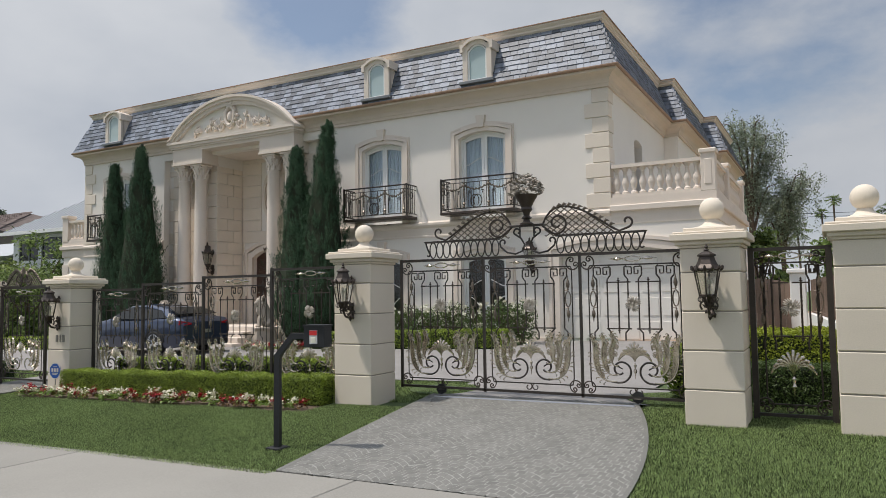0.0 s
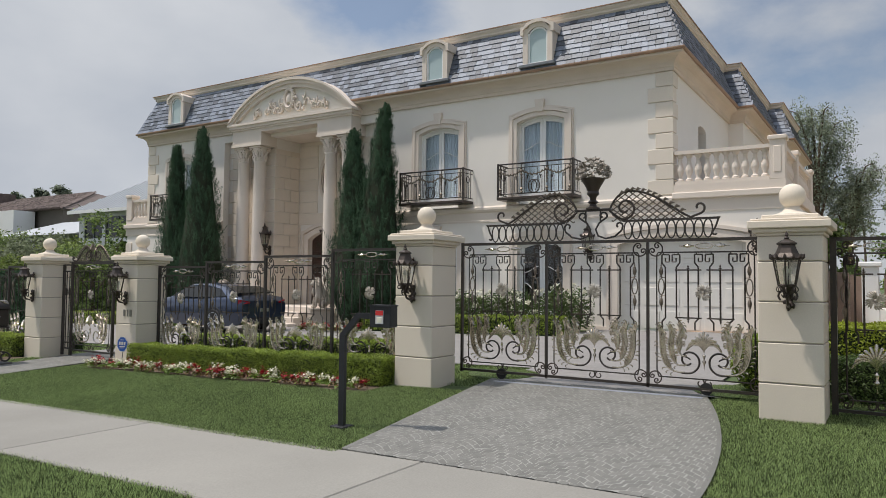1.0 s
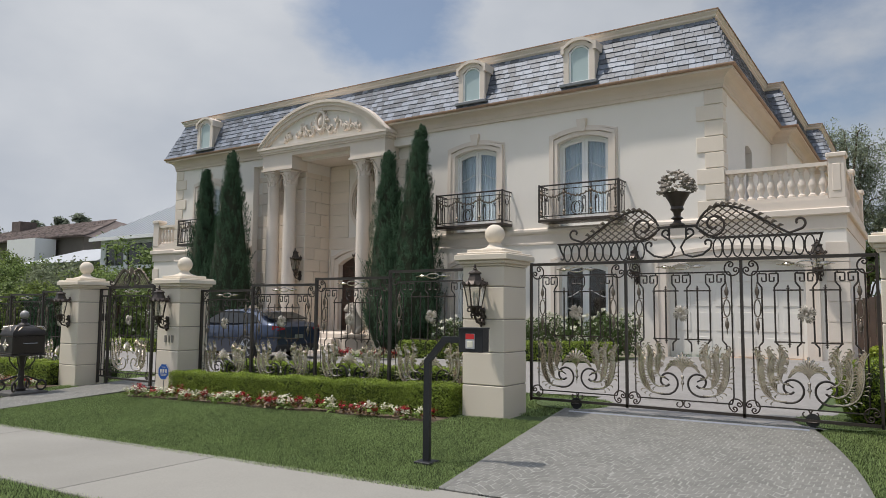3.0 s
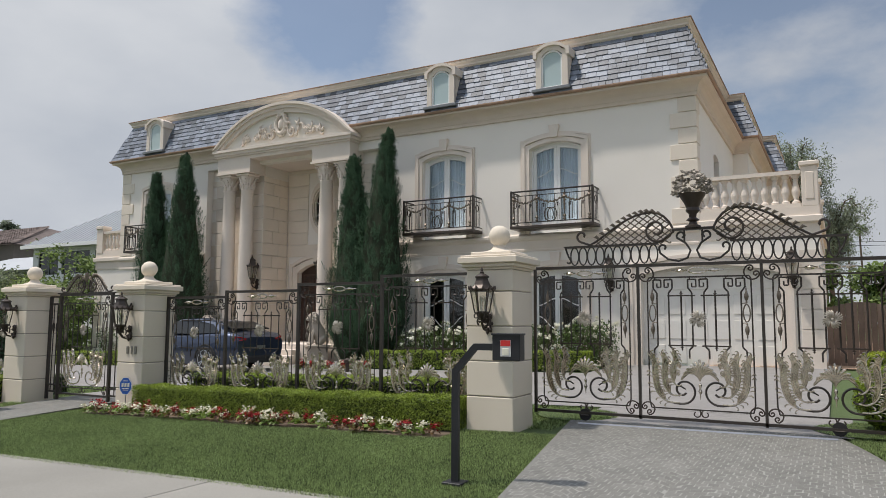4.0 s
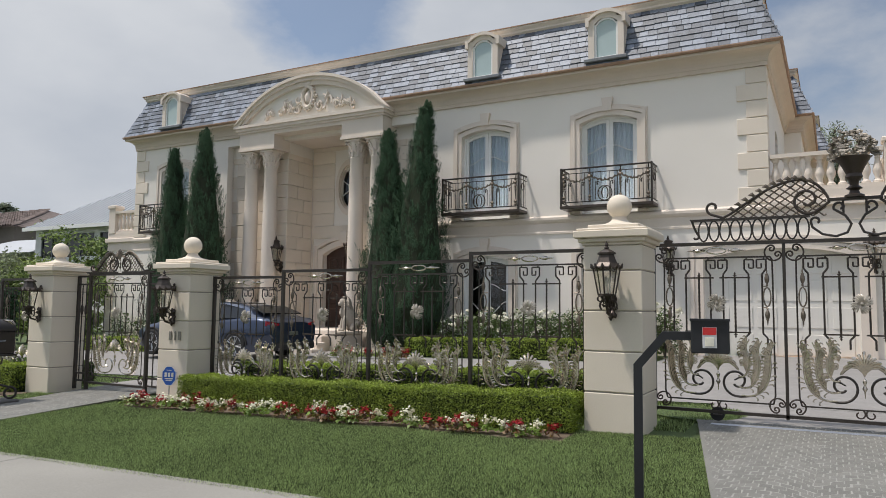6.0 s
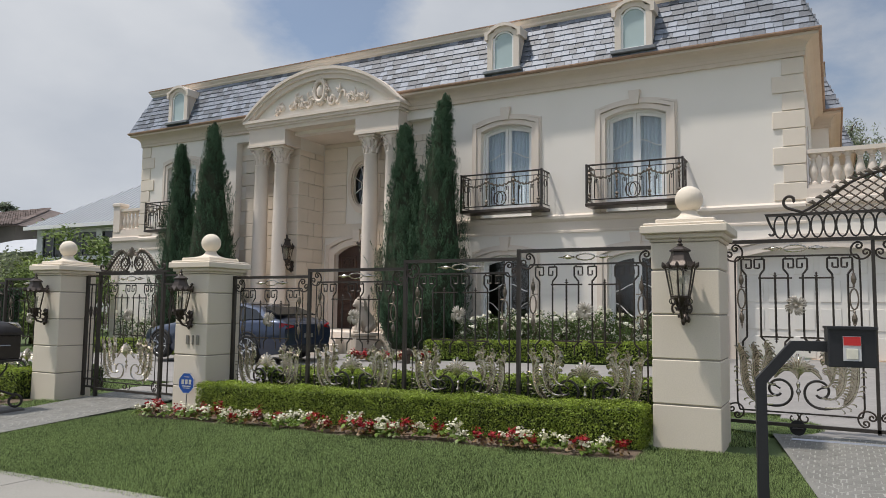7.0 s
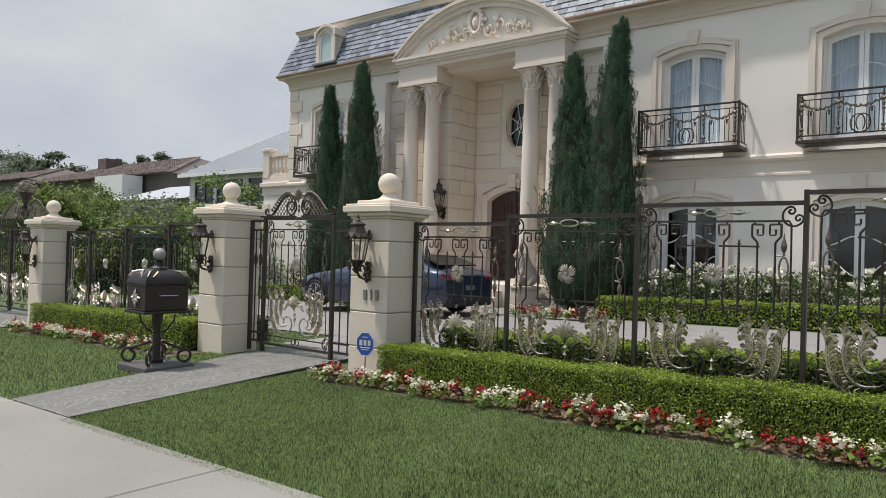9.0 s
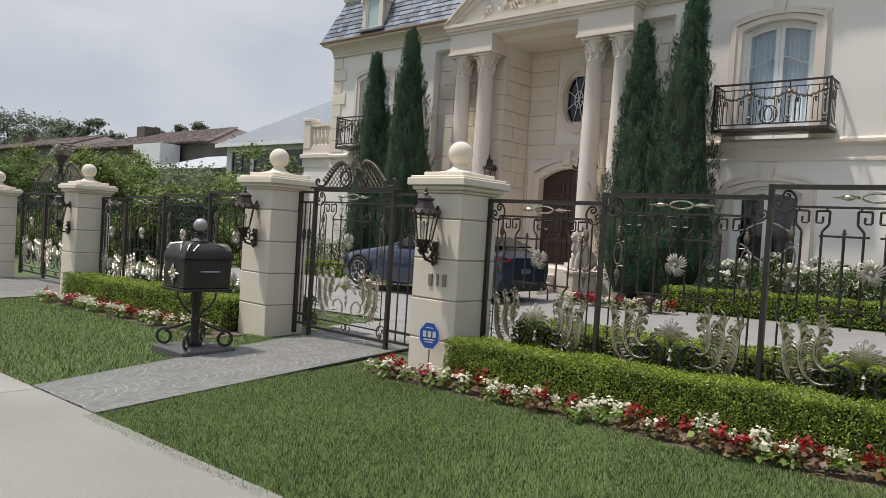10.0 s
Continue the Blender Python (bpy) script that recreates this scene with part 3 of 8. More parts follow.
lawn("grass", -12.6, -3.9, 4.99, 8.2, 720000, off_lawn, None, seed=2)
lawn("grass", -2.0, 2.4, 5.08, 8.9, 250000, off_lawn, None, seed=3)
lawn("grass", -27, -13.0, 5.0, 8.2, 170000, off_lawn, None, seed=4)
lawn("grass", -12.0, -4.08, 1.6, 3.53, 150000, lambda x, y: False, None, seed=5)
lawn("grass", -16.0, -4.08, -0.64, 1.62, 90000, lambda x, y: False, None, seed=9)
lawn("grass", 0.32, 6.0, -0.64, 3.38, 60000, lambda x, y: False, None, seed=10)
lawn("grass", 2.4, 7.0, 5.12, 8.9, 50000, lambda x, y: False, None, seed=11)
lawn("grass", -20.0, -12.0, 1.6, 3.38, 40000, lambda x, y: False, None, seed=12)
lawn("grass", -12.2, -4.95, 8.6, 10.6, 70000, lambda x, y: False, None, seed=6)
lawn("grass", -1.88, 0.4, 8.9, 10.4, 45000, lambda x, y: False, None, seed=7)
lawn("grass", -20.6, -15.0, 8.6, 10.6, 25000, lambda x, y: False, None, seed=8)

for cx, cy, rad in ((-5.0, 9.75, 0.52), (-1.75, 9.72, 0.50)):
    bm = bmesh.new()
    rim = [bm.verts.new((cx + rad * math.cos(t), cy + rad * math.sin(t), gz(cx, cy + rad * math.sin(t)) + 0.006)) for t in np.linspace(0, math.tau, 33)[:-1]]
    bm.faces.new(rim)
    solid("lawn_edge", bm, TURF, "rounded end of the lawn behind the drive gate", "ground")
    lawn("grass", cx - rad, cx + rad, cy - rad, cy + rad, 26000, lambda x, y, c=(cx, cy, rad): math.hypot(x - c[0], y - c[1]) > c[2], None, h=0.03, seed=int(10 * rad) + 20)

# mostly hidden sheets, added to reflect warm light up to the side eaves
bm = bmesh.new()
sheet(bm, -4.82, -0.5, 18.6, 46, 0.004, 4, 8)
sheet(bm, 0.85, 9.0, 9.6, 46, 0.004, 4, 8)
solid("side_yard_paving", bm, mat("tan_paving", (0.48, 0.33, 0.22), 0.85, var=0.15, scale=2, fine=30), "warm tan paving beside the house", "paving")


# ---- the house ----
house = thing("house", "cream stucco two-storey mansion with slate mansard roof", "house")
YF, YQ = 18.6, 18.87
XL, XR = -26.1, -4.83
UPPER = [(-9.21, -7.75, 3.72, 6.2, 0.16), (-12.61, -11.15, 3.72, 6.2, 0.16), (-24.75, -23.35, 3.72, 6.2, 0.16)]
LOWER = [(-9.18, -7.78, 0.42, 2.72, 0.16), (-12.58, -11.18, 0.42, 2.72, 0.16), (-24.75, -23.35, 0.42, 2.72, 0.16)]
GARAGE = (-6.25, -3.1, 0.2, 2.72, 0.22)
PX, P0, P1 = -17.77, -19.12, -16.42
BA, BB = -21.55, -14.15
bm = bmesh.new()
wall(bm, XL, BA, -0.6, 7.3, YF, YF + 0.35, [UPPER[2], LOWER[2]])
wall(bm, BA, P0, -0.6, 6.66, YQ, YQ + 0.35)
wall(bm, P1, BB, -0.6, 6.66, YQ, YQ + 0.35)
wall(bm, BB, XR, -0.6, 7.3, YF, YF + 0.35, [UPPER[0], UPPER[1], LOWER[0], LOWER[1], (GARAGE[0], XR, *GARAGE[2:4], 0)])
wall(bm, BA, BB, 6.66, 7.3, YF, YF + 0.35)
wall(bm, P0, P1, -0.6, 7.3, 20.12, 20.47, [(-18.54, -16.76, 0.62, 3.3, 0.3), (-17.86, -17.14, 4.60, 5.86, 0.36)])
wall(bm, YQ + 0.35, 20.47, -0.6, 7.3, P0 - 0.35, P0, along="y")
wall(bm, YQ + 0.35, 20.47, -0.6, 7.3, P1, P1 + 0.35, along="y")
part("wall", bm, STUCCO, house, "smooth cream stucco")
bm = bmesh.new()
wall(bm, YF + 0.35, 25.8, -0.6, 7.3, XR - 0.35, XR, [(21.4, 22.4, 4.0, 6.1, 0.1)], along="y")
wall(bm, XR - 0.35, -4.36, -0.6, 7.3, 25.8, 26.1)
wall(bm, 26.1, 32.3, -0.6, 7.3, -4.71, -4.36, along="y")
wall(bm, -4.71, -3.86, -0.6, 7.3, 32.3, 32.6)
wall(bm, 32.6, 38, -0.6, 7.3, -4.2, -3.86, along="y")
wall(bm, YF + 0.35, 38, -0.6, 7.3, XL, XL + 0.35, along="y")
wall(bm, XL, -3.86, -0.6, 7.3, 38, 38.3)
part("wall", bm, STUCCO, house)
# back wall and floors added behind the windows, coloured as unlit rooms
bm = bmesh.new()
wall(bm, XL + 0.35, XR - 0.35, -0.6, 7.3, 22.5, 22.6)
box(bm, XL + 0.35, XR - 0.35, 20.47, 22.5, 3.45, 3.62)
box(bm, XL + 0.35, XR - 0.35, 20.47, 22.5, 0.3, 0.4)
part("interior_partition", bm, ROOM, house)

# mouldings: frieze, eaves, belt course, plinth
bm = bmesh.new()
EAVE = [(0.0, 6.93), (0.06, 6.93), (0.06, 7.02), (0.075, 7.03), (0.08, 7.09), (0.10, 7.15), (0.145, 7.21), (0.21, 7.255), (0.31, 7.28), (0.34, 7.29), (0.34, 7.35), (0.0, 7.35)]
for x0, y0, x1, y1, s in ((XL, YF, XR, 38.3, "flr"), (-20, 25.8, -4.36, 38.3, "fr"), (-20, 32.3, -3.86, 38.3, "fr")):
    ring_sweep(bm, x0, y0, x1, y1, EAVE, s)
part("eaves_moulding", bm, CORNICE, house, "cast stone cornice")
bm = bmesh.new()
for x0, y0, x1, y1, s in ((XL, YF, XR, 38.3, "flr"), (-20, 25.8, -4.36, 38.3, "fr"), (-20, 32.3, -3.86, 38.3, "fr")):
    ring_sweep(bm, x0, y0, x1, y1, [(0.34, 7.352), (0.38, 7.352), (0.405, 7.39), (0.405, 7.42), (0.36, 7.42), (0.34, 7.38)], s)
part("gutter", bm, COPPER, house, "weathered copper gutter")
bm = bmesh.new()
BELT = [(0.0, 3.24), (0.03, 3.24), (0.03, 3.29), (0.02, 3.30), (0.02, 3.52), (0.06, 3.55), (0.09, 3.60), (0.09, 3.66), (0.03, 3.71), (0.0, 3.71)]
for a, b in ((XL, BA - 0.002), (BB + 0.002, XR)):
    bm = bmesh.new()
    vs = [[bm.verts.new((x, YF - o, z)) for o, z in BELT] for x in (a, b)]
    for i in range(len(BELT)):
        j = (i + 1) % len(BELT)
        bm.faces.new((vs[0][i], vs[1][i], vs[1][j], vs[0][j]))
    bm.faces.new(vs[0])
    bm.faces.new(vs[1][::-1])
    part("belt_course", bm, STONE, house)
part("plinth", bx(XL, BA - 0.002, YF - 0.04, YF, -0.4, 0.35), STONE, house)
part("plinth", bx(BB + 0.002, GARAGE[0] - 0.3, YF - 0.04, YF, -0.4, 0.35), STONE, house)

# quoins at both corners
for cx, sg in ((XR, -1), (XL, 1)):
    z, k = 3.74, 0
    while z < 6.92:
        w = 0.42 if k % 2 else 0.62
        a, b = sorted((cx + sg * w, cx - sg * 0.03))
        part("quoin", bx(a, b, YF - 0.035, YF + (0.45 if k % 2 else 0.3), z + 0.012, min(z + 0.40, 6.928) - 0.012, 0.008), BLOCK, house)
        z += 0.40
        k += 1


# roof
def frustum(bm, x0, y0, x1, y1, z0, z1, ins):
    hexa(bm, ((x0, y0, z0), (x1, y0, z0), (x1, y1, z0), (x0, y1, z0)), ((x0 + ins, y0 + ins, z1), (x1 - ins, y0 + ins, z1), (x1 - ins, y1 - ins, z1), (x0 + ins, y1 - ins, z1)))


BLOCKS = [(XL - 0.36, YF - 0.36, XR + 0.36, 38.6), (-20.0, 25.44, -4.0, 38.6), (-20.0, 31.94, -3.5, 38.6)]
RZ0, RZ1, INS = 7.36, 8.80, 0.56
bm = bmesh.new()
for x0, y0, x1, y1 in BLOCKS:
    frustum(bm, x0, y0, x1, y1, RZ0, RZ1, INS)
roof = part("roof", bm, LEAD, house, "blue-grey slate mansard roof")
bm = bmesh.new()
for x0, y0, x1, y1 in BLOCKS:
    ring_sweep(bm, x0 + INS, y0 + INS, x1 - INS, y1 - INS, [(-0.3, 8.75), (0.03, 8.75), (0.03, 8.80), (0.08, 8.84), (0.08, 8.89), (0.14, 8.95), (0.14, 8.99), (-0.3, 8.99)])
    box(bm, x0 + INS + 0.3, x1 - INS - 0.3, y0 + INS + 0.3, y1 - INS - 0.3, 8.70, 8.97)
part("roof_crown", bm, STONE, house, "stone-coloured roof crown moulding")
bm = bmesh.new()
for x0, y0, x1, y1 in BLOCKS:
    ring_sweep(bm, x0 + INS, y0 + INS, x1 - INS, y1 - INS, [(0.14, 8.992), (0.165, 8.992), (0.165, 9.015), (-0.2, 9.03), (-0.2, 8.992)])
part("roof_flashing", bm, COPPER, house)


def slate_rows(o, ux, up, nrm, length, slope, near, seed, taper=1.0):
    """Slates over a sloping face: o its lower left corner, ux along it, up the slope."""
    rng = random.Random(seed)
    rows = 9
    ex = slope / rows
    verts, faces, cnt = [], [], 0
    for r in range(rows):
        lo, hi = r * ex, (r + 1) * ex + 0.03
        s = lo / slope * INS * taper
        e = length - s
        x = s + (0.0 if r % 2 else -0.14)
        while x < e - 0.02:
            w = rng.choice((0.18, 0.22, 0.26, 0.30))
            a, b = max(x, s) + 0.004, min(x + w, e) - 0.004
            x += w
            if b - a < 0.05:
                continue
            t0, t1, dl = 0.026 + rng.uniform(0, 0.007), 0.006, rng.uniform(-0.012, 0.008)
            pts = []
            for f, t in ((lo + dl, t0), (min(hi, slope), t1)):
                for q in (a, b):
                    pts.append(o + ux * q + up * f + nrm * t)
                    pts.append(o + ux * q + up * f + nrm * (t - 0.022))
            vs = [tuple(pts[i]) for i in (0, 2, 6, 4, 1, 3, 7, 5)]
            fs = [(0, 1, 2, 3), (4, 5, 1, 0), (5, 6, 2, 1), (7, 4, 0, 3)]
            if near(pts[0]) and cnt < 298:
                cnt += 1
                mesh_from("slate", vs, fs, SLATE, roof)
            else:
                k = len(verts)
                verts += vs
                faces += [tuple(k + i for i in f) for f in fs]
    if verts:
        tagged(mesh_from("slate_cladding", verts, faces, SLATES, roof), kind="stuff")


SL = math.hypot(RZ1 - RZ0, INS)
for bi, (x0, y0, x1, y1) in enumerate(BLOCKS):
    nf = Vector((0, -(RZ1 - RZ0), INS)).normalized()
    upf = Vector((0, INS, RZ1 - RZ0)).normalized()
    xs0 = x0 if bi == 0 else x1 - 1.6
    slate_rows(Vector((xs0, y0, RZ0 + 0.04)), Vector((1, 0, 0)), upf, nf, x1 - xs0, SL, (lambda p: p.x > -13.2 and p.y < 20), 3 + bi, 1.0)
    nr = Vector((RZ1 - RZ0, 0, INS)).normalized()
    upr = Vector((-INS, 0, RZ1 - RZ0)).normalized()
    yl = {0: 7.4, 1: 6.6, 2: 6.6}[bi]
    slate_rows(Vector((x1, y0, RZ0 + 0.04)), Vector((0, 1, 0)), upr, nr, yl, SL, (lambda p: False), 13 + bi, 1.0)


# windows
def french_window(a, b, z0, zb, rise, y, curtain, key_h, sill=False, upper=True):
    win = new("window")
    win.parent = house
    tagged(win, "white french window with arched head and wavy glazing bar")
    bm = bmesh.new()
    surround(bm, a, b, z0, zb, rise, 0.12, YF - 0.045, YF + 0.0)
    surround(bm, a - 0.12, b + 0.12, z0, zb + 0.12, rise, 0.09, YF - 0.075, YF + 0.0)
    surround(bm, a - 0.21, b + 0.21, z0, zb + 0.21, rise, 0.05, YF - 0.035, YF + 0.0)
    part("surround", bm, STONE, win)
    bm = bmesh.new()
    m = (a + b) / 2
    hexa(bm, ((m - 0.10, YF - 0.11, zb + 0.10), (m + 0.10, YF - 0.11, zb + 0.10), (m + 0.10, YF, zb + 0.10), (m - 0.10, YF, zb + 0.10)),
         ((m - 0.14, YF - 0.12, zb + key_h), (m + 0.14, YF - 0.12, zb + key_h), (m + 0.14, YF, zb + key_h), (m - 0.14, YF, zb + key_h)))
    part("keystone", bm, STONE, win)
    bm = bmesh.new()
    surround(bm, a + 0.055, b - 0.055, z0, zb - 0.055, rise * 0.95, 0.055, y - 0.03, y + 0.05)
    part("frame", bm, WHITE, win)
    for lo, hi in ((a + 0.058, m - 0.004), (m + 0.004, b - 0.058)):
        bm = bmesh.new()
        zt = lambda u: arch(u, a + 0.055, b - 0.055, zb - 0.058, rise * 0.95)
        for p, q in ((lo, lo + 0.085), (hi - 0.085, hi)):
            hexa(bm, ((p, y - 0.015, z0 + 0.02), (q, y - 0.015, z0 + 0.02), (q, y + 0.03, z0 + 0.02), (p, y + 0.03, z0 + 0.02)),
                 ((p, y - 0.015, zt(p)), (q, y - 0.015, zt(q)), (q, y + 0.03, zt(q)), (p, y + 0.03, zt(p))))
        us = [lo + 0.085 + (hi - lo - 0.17) * i / 6 for i in range(7)]
        for p, q in zip(us, us[1:]):
            hexa(bm, ((p, y - 0.015, zt(p) - 0.085), (q, y - 0.015, zt(q) - 0.085), (q, y + 0.03, zt(q) - 0.085), (p, y + 0.03, zt(p) - 0.085)),
                 ((p, y - 0.015, zt(p)), (q, y - 0.015, zt(q)), (q, y + 0.03, zt(q)), (p, y + 0.03, zt(p))))
        box(bm, lo + 0.085, hi - 0.085, y - 0.015, y + 0.03, z0 + 0.02, z0 + 0.32)
        part("sash", bm, WHITE, win)
        bm = bmesh.new()
        zw = z0 + (zb - z0) * (0.66 if upper else 0.62)
        s = 1 if lo < m - 0.1 else -1
        pts = [(p, y + 0.002, zw + s * 0.09 * math.sin((p - lo - 0.085) / (hi - lo - 0.17) * math.pi - math.pi / 2) + 0.02) for p in np.linspace(lo + 0.08, hi - 0.08, 12)]
        tube(bm, pts, 0.014, 6)
        part("glazing_bar", bm, WHITE, win)
        if not upper:
            bm = bmesh.new()
            pts = [(p, y + 0.002, z0 + 0.9 - s * 0.16 * math.sin((p - lo - 0.085) / (hi - lo - 0.17) * math.pi - math.pi / 2)) for p in np.linspace(lo + 0.08, hi - 0.08, 12)]
            tube(bm, pts, 0.014, 6)
            part("glazing_bar", bm, WHITE, win)
        bm = bmesh.new()
        us = np.linspace(lo + 0.08, hi - 0.08, 5)
        for p, q in zip(us, us[1:]):
            hexa(bm, ((p, y + 0.008, z0 + 0.31), (q, y + 0.008, z0 + 0.31), (q, y + 0.014, z0 + 0.31), (p, y + 0.014, z0 + 0.31)),
                 ((p, y + 0.008, zt(p) - 0.08), (q, y + 0.008, zt(q) - 0.08), (q, y + 0.014, zt(q) - 0.08), (p, y + 0.014, zt(p) - 0.08)))
        bmesh.ops.remove_doubles(bm, verts=bm.verts, dist=1e-4)
        pane = part("pane", bm, GLASS, win, "clear window glass")
        pane.visible_shadow = False
        if curtain:
            bm = bmesh.new()
            n = 26
            cols = [(lo + (hi - lo) * i / n, y + 0.10 + 0.02 * math.sin(i * 1.9)) for i in range(n + 1)]
            for (p, py), (q, qy) in zip(cols, cols[1:]):
                hexa(bm, ((p, py, z0), (q, qy, z0), (q, qy + 0.004, z0), (p, py + 0.004, z0)), ((p, py, zb), (q, qy, zb), (q, qy + 0.004, zb), (p, py + 0.004, zb)))
            bmesh.ops.remove_doubles(bm, verts=bm.verts, dist=1e-4)
            part("curtain", bm, CURTAIN, win, "sheer white curtain")
    if sill:
        part("sill", bx(a - 0.3, b + 0.3, YF - 0.10, YF + 0.1, z0 - 0.09, z0 - 0.002, 0.01), STONE, win)
    return win


for w in UPPER:
    french_window(*w, YF + 0.17, True, 0.44)
for w in LOWER:
    french_window(*w, YF + 0.17, False, 0.46, upper=False)

# garage door
gd = new("garage_door")
gd.parent = house
tagged(gd, "white panelled garage door under a flat arch")
ga, gb, g0, g1, gr = GARAGE
bm = bmesh.new()
surround(bm, ga, gb, g0, g1, gr, 0.2, YF - 0.05, YF)
surround(bm, ga - 0.2, gb + 0.2, g0, g1 + 0.2, gr, 0.09, YF - 0.08, YF)
part("surround", bm, STONE, gd)
part("backing", bx(ga, gb, YF + 0.2, YF + 0.25, g0, g1), DOORPAINT, gd)
for i in range(6):
    for j in range(4):
        x = ga + 0.12 + i * (gb - ga - 0.14) / 6
        z = g0 + 0.14 + j * 0.6
        part("panel", bx(x, x + 0.40, YF + 0.185, YF + 0.199, z, z + 0.46, 0.008), DOORPAINT, gd)


# dormers
def dormer(cx):
    d = new("dormer")
    d.parent = house
    tagged(d, "round-headed stone dormer with pale glass")
    yf, z0, zb, hw = YF - 0.37, 7.58, 8.62, 0.30
    bm = bmesh.new()
    surround(bm, cx - hw, cx + hw, z0, zb, 0.16, 0.15, yf, yf + 0.12)
    for sx in (-1, 1):
        a, b = sorted((cx + sx * (hw + 0.15), cx + sx * (hw + 0.02)))
        box(bm, a, b, yf + 0.1, yf + 0.95, z0, zb - 0.02)
    surround(bm, cx - hw - 0.12, cx + hw + 0.12, zb - 0.20, zb + 0.12, 0.18, 0.09, yf - 0.06, yf + 0.95)
    part("surround", bm, STONE, d)
    part("sill", bx(cx - hw - 0.24, cx + hw + 0.24, yf - 0.09, yf + 0.2, z0 - 0.09, z0 - 0.002, 0.012), LEAD, d, "lead-covered sill")
    bm = bmesh.new()
    surround(bm, cx - hw + 0.05, cx + hw - 0.05, z0, zb - 0.05, 0.15, 0.05, yf + 0.03, yf + 0.09)
    box(bm, cx - hw + 0.05, cx + hw - 0.05, yf + 0.03, yf + 0.09, z0, z0 + 0.05)
    part("frame", bm, WHITE, d)
    bm = bmesh.new()
    wall(bm, cx - hw, cx + hw, z0 + 0.04, zb - 0.18, yf + 0.06, yf + 0.07)
    us = np.linspace(cx - hw + 0.03, cx + hw - 0.03, 9)
    for p, q in zip(us, us[1:]):
        hexa(bm, ((p, yf + 0.06, zb - 0.185), (q, yf + 0.06, zb - 0.185), (q, yf + 0.07, zb - 0.185), (p, yf + 0.07, zb - 0.185)),
             tuple((u, v, arch(u, cx - hw, cx + hw, zb - 0.02, 0.155)) for u, v in ((p, yf + 0.06), (q, yf + 0.06), (q, yf + 0.07), (p, yf + 0.07))))
    part("pane", bm, FROST, d, "pale green reflecting glass")


for cx in (-8.42, -11.83, -24.0):
    dormer(cx)


